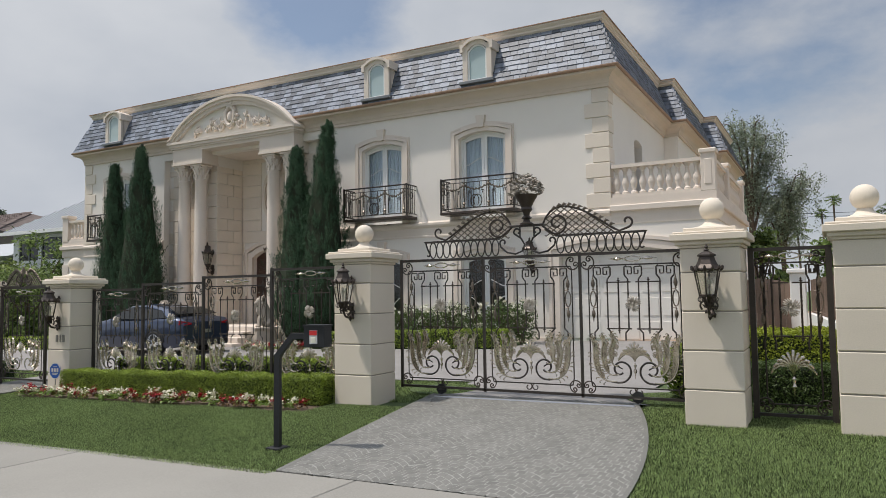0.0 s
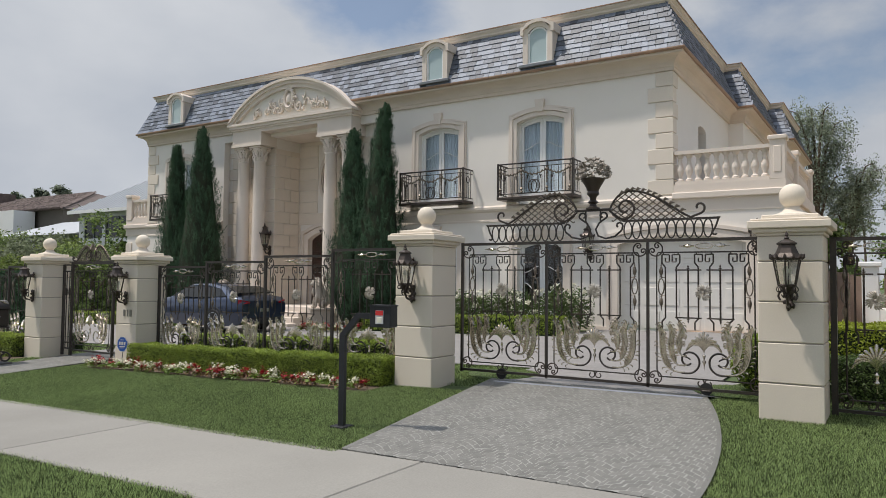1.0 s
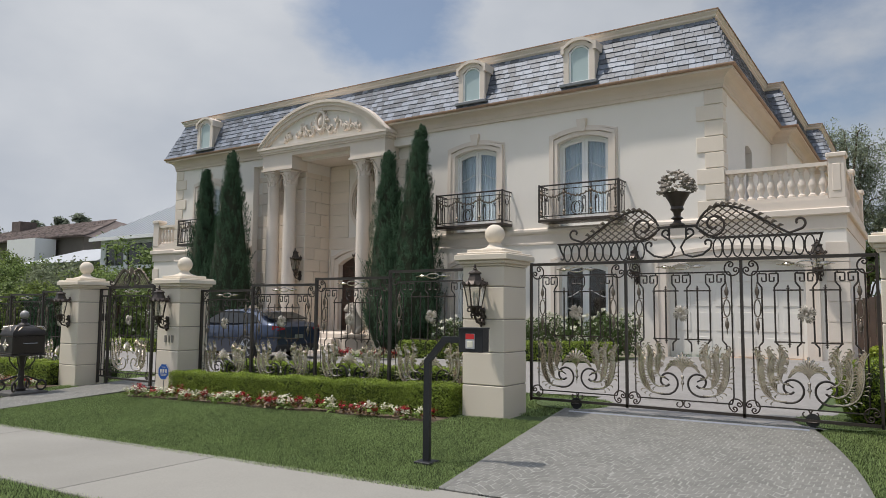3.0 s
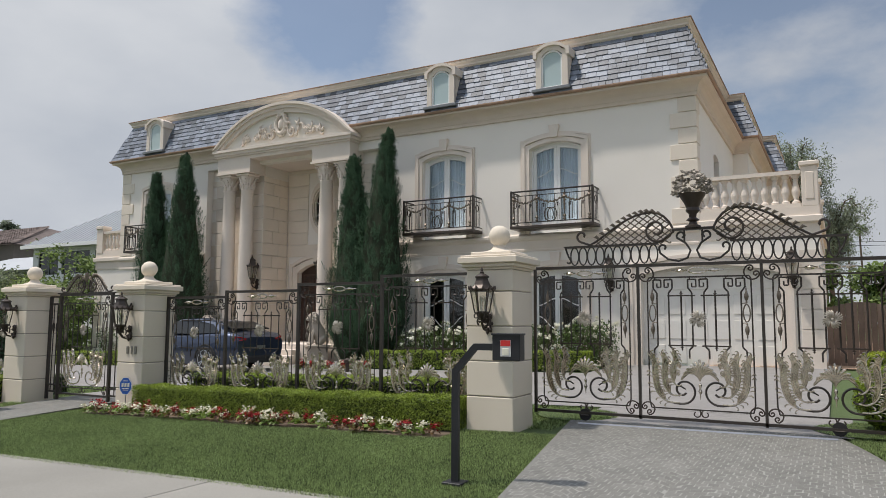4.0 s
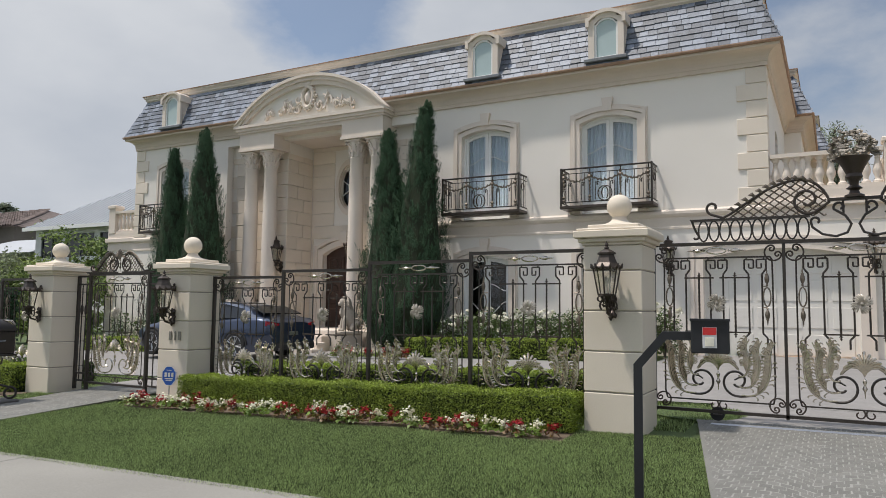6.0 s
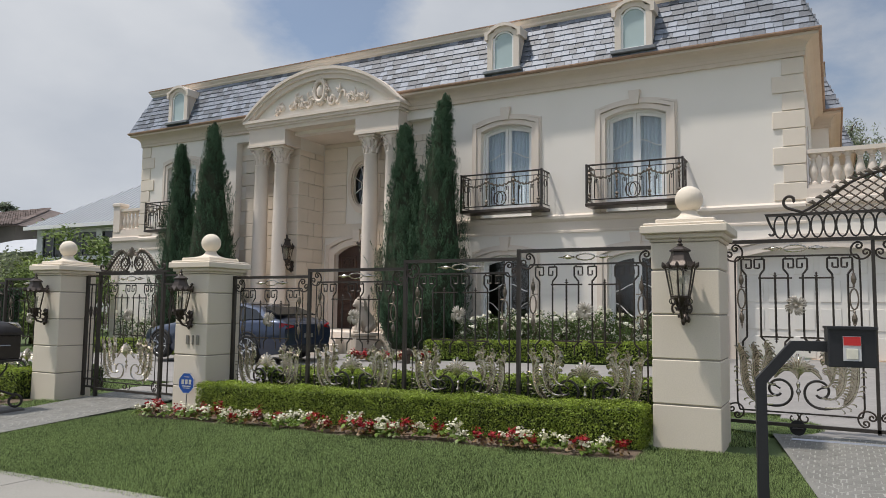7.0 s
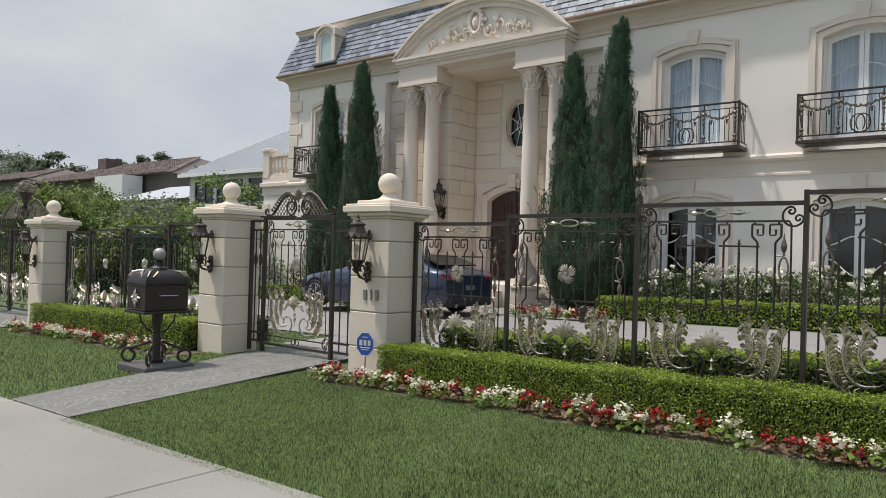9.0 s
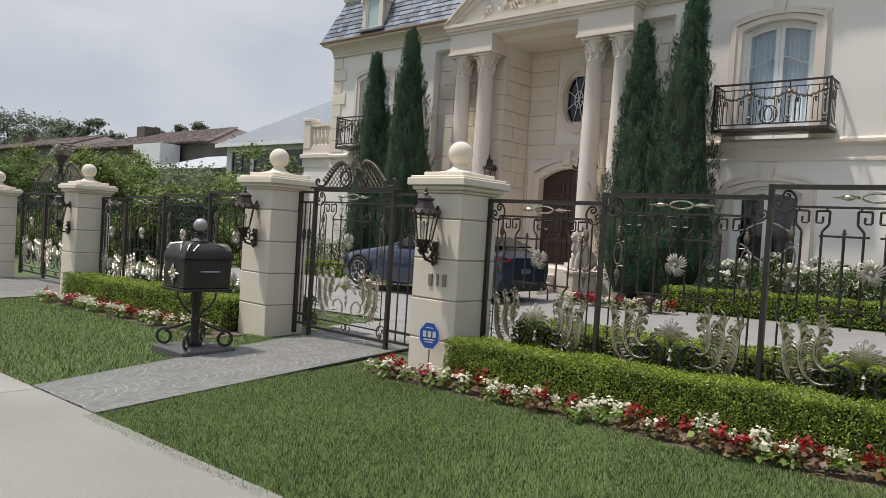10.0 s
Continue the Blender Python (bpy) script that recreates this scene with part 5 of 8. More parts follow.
def lantern(m, s=1.0, label="dark bronze wall lantern with clear glass"):
    """A six-sided lantern on a scrolled bracket; its back plate touches y = 0 and it stands out towards -y."""
    L = thing("wall_lantern", label, "lantern", m @ Matrix.Scale(s, 4), "wall lanterns")
    d = -0.20
    bm = bmesh.new()
    for r in range(7):
        a = r * math.tau / 7
        tube(bm, [(0, -0.015, -0.30), (0.05 * math.cos(a), -0.03, -0.30 + 0.10 * math.sin(a)), (0.06 * math.cos(a), -0.02, -0.30 + 0.13 * math.sin(a))], 0.022, 6, taper=[0.001, 1.1, 0.4])
    part("back_rosette", bm, IRON2, L, weld=True)
    part("back_plate", bx(-0.03, 0.03, -0.02, 0.0, -0.40, -0.18, 0.006), IRON2, L)
    bm = bmesh.new()
    for a in np.linspace(0, math.tau, 6)[:-1]:
        tube(bm, [(0, -0.012, 0.12), (0.028 * math.cos(a + 0.3), -0.018, 0.12 + 0.045 * math.sin(a + 0.3)), (0.04 * math.cos(a + 0.3), -0.012, 0.12 + 0.066 * math.sin(a + 0.3))], 0.018, 6, taper=[0.001, 1.1, 0.4])
    part("upper_plate", bm, IRON2, L, weld=True)
    bm = bmesh.new()
    for a in np.linspace(0, math.tau, 13)[:-1]:
        ca, sa = math.cos(a), math.sin(a)
        tube(bm, [(0.128 * ca, d + 0.128 * sa, 0.085), (0.15 * ca, d + 0.15 * sa, 0.105), (0.158 * ca, d + 0.158 * sa, 0.135)], 0.016, 5, taper=[1.0, 1.1, 0.3])
    for a in np.linspace(0, math.tau, 9)[:-1]:
        ca, sa = math.cos(a), math.sin(a)
        tube(bm, [((0.074 + 0.024 * math.cos(t)) * ca, d + (0.074 + 0.024 * math.cos(t)) * sa, -0.212 + 0.026 * math.sin(t)) for t in np.linspace(1.5, -3.4, 9)] + [(0.03 * ca, d + 0.03 * sa, -0.262)], 0.0055, 5)
    part("crown_leaf", bm, IRON2, L, kind="stuff")
    bm = bmesh.new()
    tube(bm, [(0, -0.02, -0.34), (0, -0.08, -0.38), (0, -0.15, -0.36), (0, d, -0.29), (0, d, -0.24)], 0.016, 6)
    part("bracket", bm, IRON2, L)
    for sx in (-1, 1):
        bm = bmesh.new()
        tube(bm, [(sx * (0.035 + 0.05 * (1 - t / 8) * math.cos(t)), d + 0.05, -0.27 + 0.05 * (1 - t / 8) * math.sin(t)) for t in np.linspace(-1, 4.5, 14)], 0.011, 5)
        part("bracket_scroll", bm, IRON2, L)
    bm = bmesh.new()
    tube(bm, [(0, -0.01, 0.12), (0, -0.06, 0.13), (0, d + 0.09, 0.10)], 0.012, 6)
    part("stay_bar", bm, IRON2, L)
    for t in np.linspace(0, 5.2, 6):
        bm = bmesh.new()
        tube(bm, [(0, d, -0.27), (0.035 * math.cos(t), d + 0.035 * math.sin(t), -0.285), (0.055 * math.cos(t), d + 0.055 * math.sin(t), -0.262)], 0.011, 5, taper=[0.6, 1.2, 0.4])
        part("bracket_leaf", bm, IRON2, L)
    hexp = lambda r, z: [(r * math.cos(i * math.tau / 6 + 0.52), d + r * math.sin(i * math.tau / 6 + 0.52), z) for i in range(6)]
    lo, hi = hexp(0.085, -0.17), hexp(0.135, 0.09)
    bm = bmesh.new()
    for i in range(6):
        tube(bm, [lo[i], hi[i]], 0.0085, 5)
        tube(bm, [lo[i], lo[(i + 1) % 6]], 0.010, 5)
        tube(bm, [hi[i], hi[(i + 1) % 6]], 0.012, 5)
        m1 = [(hi[i][k] + hi[(i + 1) % 6][k]) / 2 for k in range(3)]
        tube(bm, [m1, (m1[0], m1[1], m1[2] + 0.03)], 0.014, 5, taper=[1, 0.3])
        tube(bm, [hi[i], (hi[i][0] * 1.08, d + (hi[i][1] - d) * 1.08, hi[i][2] + 0.035)], 0.014, 5, taper=[1, 0.4])
    lathe(bm, [(0.085, -0.185), (0.095, -0.18), (0.08, -0.17)], 6, (0, d, 0))
    lathe(bm, [(0.02, -0.25), (0.05, -0.22), (0.075, -0.185)], 8, (0, d, 0))
    part("cage", bm, IRON2, L)
    for i in range(6):
        bm = bmesh.new()
        j = (i + 1) % 6
        q = [lo[i], lo[j], hi[j], hi[i]]
        q2 = [((x) * 0.97, d + (y - d) * 0.97, z) for x, y, z in q]
        hexa(bm, q, q2)
        o = part("glass_pane", bm, LAMPGLASS, L)
        o.visible_shadow = False
    bm = bmesh.new()
    lathe(bm, [(0.145, 0.092), (0.14, 0.105), (0.105, 0.145), (0.085, 0.19), (0.075, 0.225), (0.092, 0.23), (0.092, 0.245), (0.05, 0.27), (0.02, 0.285)], 6, (0, d, 0))
    part("roof", bm, IRON2, L)
    bm = bmesh.new()
    lathe(bm, [(0.012, 0.275), (0.028, 0.295), (0.012, 0.31), (0.02, 0.325), (0.003, 0.36)], 8, (0, d, 0))
    part("finial", bm, IRON2, L)
    bm = bmesh.new()
    for sx, sy in ((0, 0), (0.025, 0.015), (-0.025, 0.015)):
        lathe(bm, [(0.008, -0.17), (0.008, -0.06), (0.013, -0.05), (0.016, -0.02), (0.002, 0.02)], 6, (sx, d + sy, 0))
    part("candle_lamp", bm, PETAL, L)
    return L


LZ = 1.53
for k in "ABCDE":
    lantern(pose(PILLARS[k], 8.2, gz(PILLARS[k], 8.35) + LZ - DROP.get(k, 0.0) * 0.7))
for x in (-7.0, -2.82):
    lantern(pose(x, 18.6, 2.62), 1.25, "dark bronze wall lantern beside the garage")
for x in (-19.24, -16.3):
    lantern(pose(x, 18.825, 3.0), 1.5, "dark bronze wall lantern beside the front door")


def spiral(cx, cz, r, a0, turn, y=0.0, shrink=0.13, n=22, sx=1):
    return [(cx + sx * r * max(0.12, 1 - shrink * abs(t)) * math.cos(a0 + t), y, cz + r * max(0.12, 1 - shrink * abs(t)) * math.sin(a0 + t)) for t in np.linspace(0, turn, n)]


def c_scroll(cx, cz, R, sx, sz, y=0.0):
    """A bowed bar that bulges away from its corner and curls into a volute at each end."""
    pts = []
    curl = R * 0.46
    for t in np.linspace(7.2, 0, 20):
        q, k = 1.15 + t, curl * max(0.22, 1 - 0.11 * t)
        pts.append(((R - curl) * math.cos(1.15) + k * math.cos(q), (R - curl) * math.sin(1.15) + k * math.sin(q)))
    pts += [(R * math.cos(q), R * math.sin(q)) for q in np.linspace(1.0, -2.5, 16)]
    for t in np.linspace(0.2, 7.2, 20):
        q, k = -2.65 - t, curl * max(0.22, 1 - 0.11 * t)
        pts.append(((R - curl) * math.cos(-2.65) + k * math.cos(q), (R - curl) * math.sin(-2.65) + k * math.sin(q)))
    return [(cx + sx * a, y, cz + sz * b) for a, b in pts]


def acanthus(bm, spine, width, side=1, y=0.0):
    """A slender leaf along a spine of (x, z) points: a tapering ridge with drooping lobes that grow from it on both sides."""
    pts = [Vector((p[0], 0, p[1])) for p in spine]
    for _ in range(2):
        q = [pts[0]]
        for a, b in zip(pts, pts[1:]):
            q += [a.lerp(b, 0.25), a.lerp(b, 0.75)]
        pts = q + [pts[-1]]
    seg = [0.0]
    for a, b in zip(pts, pts[1:]):
        seg.append(seg[-1] + (b - a).length)

    def at(u):
        s = seg[-1] * u
        k = min(max(j for j in range(len(seg)) if seg[j] <= s + 1e-9), len(pts) - 2)
        f = (s - seg[k]) / max(1e-6, seg[k + 1] - seg[k])
        return pts[k].lerp(pts[k + 1], f), (pts[k + 1] - pts[k]).normalized()

    n = 18
    run = [at(i / n)[0] + Vector((0, y, 0)) for i in range(n + 1)]
    tube(bm, run, width * 0.105, 6, taper=[0.5 + 0.9 * math.sin(math.pi * min(1, 0.15 + 0.8 * i / n)) for i in range(n + 1)])
    ring = list(bm.verts)
    reach = lambda u: width * (0.52 + 0.58 * math.sin(math.pi * min(1, 0.16 + 0.74 * u)))
    # the thin body of the leaf between the ridge and the lobes
    web = []
    for i in range(13):
        u = 0.20 + 0.74 * i / 12
        p, d = at(u)
        q = p + Vector((-d.z, 0, d.x)) * side * reach(u) * 0.66 + d * reach(u) * 0.48
        web.append([bm.verts.new(v + Vector((0, y + e, 0))) for v, e in ((p, 0.000), (q, -0.008), (q, -0.001), (p, 0.008))])
    for a, b in zip(web, web[1:]):
        for k in range(4):
            bm.faces.new((a[k], a[(k + 1) % 4], b[(k + 1) % 4], b[k]))
    bm.faces.new(web[0])
    bm.faces.new(web[-1][::-1])
    # long fronds on the inner side, shorter ones on the outer side of the foot
    for hand, cnt, u0, u1, far in ((1, 12, 0.20, 0.95, 1.0), (-1, 8, 0.14, 0.66, 0.62)):
        for i in range(cnt):
            u = u0 + (u1 - u0) * i / (cnt - 1)
            p, d = at(u)
            nrm = Vector((-d.z, 0, d.x)) * side * hand
            k = min(n, max(0, round(u * n)))
            root = min(ring[k * 6:k * 6 + 6], key=lambda v: (v.co - (p + nrm * 0.02 + Vector((0, y - 0.004, 0)))).length)
            w = reach(u) * far
            path = [root.co.copy()]
            for a, b, c in ((0.22, 0.30, 0.012), (0.46, 0.50, 0.020), (0.68, 0.56, 0.022), (0.84, 0.46, 0.016), (0.93, 0.28, 0.006)):
                path.append(root.co + nrm * w * a + d * w * b + Vector((0, -c, 0)))
            tube(bm, path, width * 0.080, 6, flat=0.9, taper=[0.01, 0.7, 0.95, 1.1, 1.0, 0.3])


LEAVES = [
    [(0.17, 0.185), (0.27, 0.185), (0.345, 0.27), (0.378, 0.40), (0.386, 0.52), (0.384, 0.62), (0.394, 0.70), (0.428, 0.775)],
    [(0.15, 0.275), (0.215, 0.255), (0.275, 0.32), (0.303, 0.43), (0.31, 0.54), (0.297, 0.64), (0.302, 0.71), (0.328, 0.78)],
    [(0.15, 0.385), (0.185, 0.37), (0.218, 0.42), (0.235, 0.50), (0.234, 0.59), (0.210, 0.67), (0.212, 0.73), (0.236, 0.785)]]


def side_leaf(bm, j, c, z, W, kz, wid, sx, y):
    """One of the nested leaves of a panel: it sweeps out from its foot and rises; a knob curls off towards the centre."""
    base = LEAVES[j][0][1]
    sp = [(c + sx * u * W, z + (q - base) * kz + base) for u, q in LEAVES[j]]
    acanthus(bm, sp, wid, sx, y)
    (ux, uz), k = sp[5], wid / 0.09
    hook = [(ux, y, uz), (ux - sx * 0.012 * k, y - 0.02, uz + 0.055 * k), (ux - sx * 0.045 * k, y - 0.03, uz + 0.065 * k), (ux - sx * 0.068 * k, y - 0.03, uz + 0.035 * k), (ux - sx * 0.062 * k, y - 0.025, uz + 0.012 * k)]
    tube(bm, hook, 0.015 * k, 6, taper=[0.7, 1.0, 1.1, 1.35, 0.5])


def palmette(bm, x, z, h, y=0.0):
    """A fan of eleven drooping fronds that grow from one foot, over a stem with a lozenge."""
    for a in np.linspace(-1.05, 1.05, 11):
        L = h * (1.0 - 0.10 * abs(a))
        pts = []
        for s in (0, 0.25, 0.5, 0.75, 0.92, 1.0, 1.03):
            ang = a * (0.15 + 0.85 * s ** 1.3)
            dz = 0.30 * h * abs(a) * s ** 5
            pts.append((x + L * s * math.sin(ang), y - 0.03 * math.sin(s * 2.6), z + L * s * math.cos(ang) - dz))
        tube(bm, pts, h * 0.047, 6, taper=[0.01, 0.7, 1.0, 1.15, 1.35, 1.15, 0.3])
    tube(bm, [(x, y, z), (x, y, z - h * 0.12), (x, y, z - h * 0.3), (x, y, z - h * 0.42), (x, y, z - h * 0.55), (x, y, z - h * 0.8)], h * 0.1, 6, taper=[0.01, 0.8, 0.35, 0.95, 0.3, 0.1])


def rosette(parent, x, z, r, y=-0.02):
    bm = bmesh.new()
    for k in range(4):
        for f in (-1.0, -0.5, 0.0, 0.5, 1.0):
            a = k * math.pi / 2 + 0.12 + f * 0.62
            pts = []
            for s in (0.0, 0.2, 0.5, 0.8, 1.0):
                b = a - 0.13 * f * s * s + 0.45 * s
                q = r * s * (1.0 - 0.08 * abs(f))
                pts.append((x + q * math.cos(b), y - 0.028 * math.sin(s * 2.9), z + q * math.sin(b)))
            tube(bm, pts, r * 0.075, 6, taper=[0.01, 0.6, 0.95, 1.15, 0.5])
    tube(bm, [(x, y, z), (x, y - 0.02, z), (x, y - 0.035, z), (x, y - 0.04, z)], r * 0.17, 8, taper=[0.005, 0.9, 0.9, 0.3])
    part("rosette", bm, ROSEMETAL, parent, "silver-gilt rosette of four ribbed lobes", smooth=True, weld=True)


def spear(bm, x, z, s=1.0, y=0.0, horiz=0):
    prof = [(0.004, -0.07), (0.013, -0.055), (0.007, -0.045), (0.019, -0.02), (0.024, 0.005), (0.022, 0.025), (0.013, 0.048), (0.016, 0.055), (0.006, 0.064), (0.008, 0.075), (0.002, 0.115)]
    if not horiz:
        lathe(bm, [(r * s, q * s) for r, q in prof], 7, (x, y, z))
    else:
        tube(bm, [(x + horiz * q * s, y, z) for r, q in prof], s, 7, taper=[r for r, q in prof])


def key_bar(parent, x0, x1, zt, zb, sx, y=0.0):
    """A bar with a square fret hook under the rail; it steps sideways and runs down."""
    bm = bmesh.new()
    zt -= 0.026
    hook = [(x0, zt), (x0 + sx * 0.090, zt - 0.002), (x0 + sx * 0.090, zt - 0.088), (x0 + sx * 0.044, zt - 0.088), (x0 + sx * 0.044, zt - 0.042)]
    for a, b in zip(hook, hook[1:]):
        tube(bm, [(a[0], y, a[1]), (b[0], y, b[1])], 0.0085, 4)
    run = [(x0, zt), (x0, zt - 0.10), (x1, zt - 0.155), (x1, zb + 0.10), (x0, zb + 0.055), (x0, zb - 0.04)]
    for a, b in zip(run, run[1:]):
        tube(bm, [(a[0], y, a[1]), (b[0], y, b[1])], 0.0095, 4)
    tube(bm, [(x0 + sx * 0.02, y, zt), (x0 + sx * 0.02, y, zt + 0.026)], 0.007, 4)
    part("fret_bar", bm, IRON, parent)


def iron_panel(parent, x0, x1, zb, zt, y=0.0, leaf_z=None, gate=False, leaves=True):
    """One bay of the ironwork between two posts: rails, fret bars, rosette, leaves."""
    W = x1 - x0
    c = (x0 + x1) / 2
    k = W / 1.4
    zr = zt - 0.15
    bm = bmesh.new()
    box(bm, x0, x1, y - 0.026, y + 0.026, zt - 0.018, zt + 0.018)
    pan = part("panel", bm, IRON, parent)
    bm = bmesh.new()
    box(bm, x0 + 0.13, x1 - 0.13, y - 0.011, y + 0.011, zr - 0.009, zr + 0.009)
    for sx, e in ((1, x0 + 0.03), (-1, x1 - 0.03)):
        tube(bm, [(e + sx * 0.10, y, zr), (e + sx * 0.082, y, zr - 0.03), (e + sx * 0.08, y, zr - 0.2), (e + sx * 0.08, y, zb + 0.20), (e + sx * 0.10, y, zb + 0.115)], 0.0085, 4)
    part("rail", bm, IRON, pan)
    for sx, e in ((1, x0), (-1, x1)):
        bm = bmesh.new()
        tube(bm, c_scroll(e + sx * 0.098, zt - 0.108, 0.084, sx, 1, y), 0.0095, 5)
        part("corner_scroll", bm, IRON2, pan)
    bm = bmesh.new()
    tube(bm, [(c + 0.10 * math.cos(t), y, zt - 0.075 + 0.034 * math.sin(t)) for t in np.linspace(0, math.tau, 21)], 0.009, 5)
    for sx in (-1, 1):
        spear(bm, c + sx * 0.18, zt - 0.075, 1.0, y, sx)
    part("oval_ornament", bm, GILT, pan)
    zl = zb + 0.73
    for f in (-0.29, 0.0, 0.29):
        if W < 1.0 and f == 0.0:
            continue
        fc = c + f * W
        for sx in (-1, 1):
            key_bar(pan, fc + sx * 0.080 * W, fc + sx * 0.049 * W, zr, zl, -sx, y)
    for sx in (-1, 1):
        cx = c + sx * 0.1375 * W
        for z, up in ((zr - 0.215, 1), (zl + 0.105, -1)):
            bm = bmesh.new()
            box(bm, cx - 0.115 * W, cx + 0.115 * W, y - 0.009, y + 0.009, z - 0.008, z + 0.008)
            lathe(bm, [(0.004, 0), (0.010, up * 0.012), (0.006, up * 0.03), (0.012, up * 0.042), (0.003, up * 0.06)], 7, (cx, y, z))
            tube(bm, [(cx - 0.018, y, z + up * 0.022), (cx + 0.018, y, z + up * 0.022)], 0.006, 5)
            part("crossbar", bm, IRON2, pan)
        bm = bmesh.new()
        n = 26
        tube(bm, [(cx, y, zr - 0.215 + (zl + 0.105 - zr + 0.215) * k / n) for k in range(n + 1)], 0.0095, 4, taper=[1.0 + 0.22 * (k % 2) for k in range(n + 1)])
        part("twisted_bar", bm, IRON, pan)
        sxx = c + sx * (W / 2 - (0.165 if W > 1 else 0.10))
        zm = (zr + zl) / 2 + 0.03
        bm = bmesh.new()
        tube(bm, [(sxx + 0.036 * math.cos(t), y, zm + 0.098 * math.sin(t)) for t in np.linspace(0, math.tau, 19)], 0.008, 5)
        spear(bm, sxx, zm + 0.18, 1.05, y)
        spear(bm, sxx, zm - 0.18, -1.05, y)
        for q in (-0.11, 0.11):
            tube(bm, [(sxx, y, zm + q), (sxx - sx * 0.055, y, zm + q)], 0.005, 4)
        part("side_ornament", bm, BRONZE, pan)
    rosette(pan, c, zl + 0.46 * (zr - zl), 0.105, y - 0.02)
    if leaves:
        lift, kz = (0.0, 0.95) if gate else (0.0, 0.88)
        lz = zb + lift
        for sx in (-1, 1):
            for j in range(3):
                bm = bmesh.new()
                side_leaf(bm, j, c, lz, W, kz, (0.090 if gate else 0.086) * W / 1.35, sx, y - 0.012)
                part("acanthus_leaf", bm, GILT, pan, "silver-gilt acanthus leaf", smooth=True, weld=True)
        bm = bmesh.new()
        palmette(bm, c, lz + 0.45 * kz, 0.25, y - 0.02)
        part("palmette", bm, GILT, pan, "silver-gilt palmette", smooth=True, weld=True)
        for sx in (-1, 1):
            bm = bmesh.new()
            cx, cz = c + sx * 0.137 * W, lz + 0.325
            pts = [(c + sx * 0.375 * W, y, lz + 0.42), (c + sx * 0.34 * W, y, lz + 0.275), (c + sx * 0.265 * W, y, lz + 0.19), (c + sx * 0.17 * W, y, lz + 0.172)] + spiral(cx, cz, 0.153, -1.45, -7.2, y, 0.105, 34, sx)
            tube(bm, pts, 0.0130, 5)
            part("bottom_scroll", bm, IRON, pan)
            bm = bmesh.new()
            tube(bm, [(c + sx * 0.29 * W, y, lz + 0.36), (c + sx * 0.24 * W, y, lz + 0.275), (c + sx * 0.17 * W, y, lz + 0.262)], 0.010, 5)
            tube(bm, [(c + sx * 0.225 * W, y, lz + 0.44), (c + sx * 0.19 * W, y, lz + 0.375), (c + sx * 0.15 * W, y, lz + 0.365), (c + sx * 0.12 * W, y, lz + 0.34)], 0.009, 5)
            part("leaf_stem", bm, IRON, pan)
    if gate:
        bm = bmesh.new()
        box(bm, x0, x1, y - 0.02, y + 0.02, zb - 0.016, zb + 0.016)
        box(bm, x0 + 0.13, x1 - 0.13, y - 0.008, y + 0.008, zb + 0.107, zb + 0.122)
        part("bottom_rail", bm, IRON, pan)
        for sx, e in ((1, x0), (-1, x1)):
            bm = bmesh.new()
            tube(bm, c_scroll(e + sx * 0.09, zb + 0.10, 0.075, sx, -1, y), 0.009, 5)
            part("corner_scroll", bm, IRON2, pan)
        bm = bmesh.new()
        for sx in (-1, 1):
            tube(bm, spiral(c + sx * 0.05, zb + 0.07, 0.05, math.pi * 0.7, 5.2, y, 0.12, sx=sx), 0.008, 5)
        part("small_scroll", bm, IRON2, pan)
    return pan


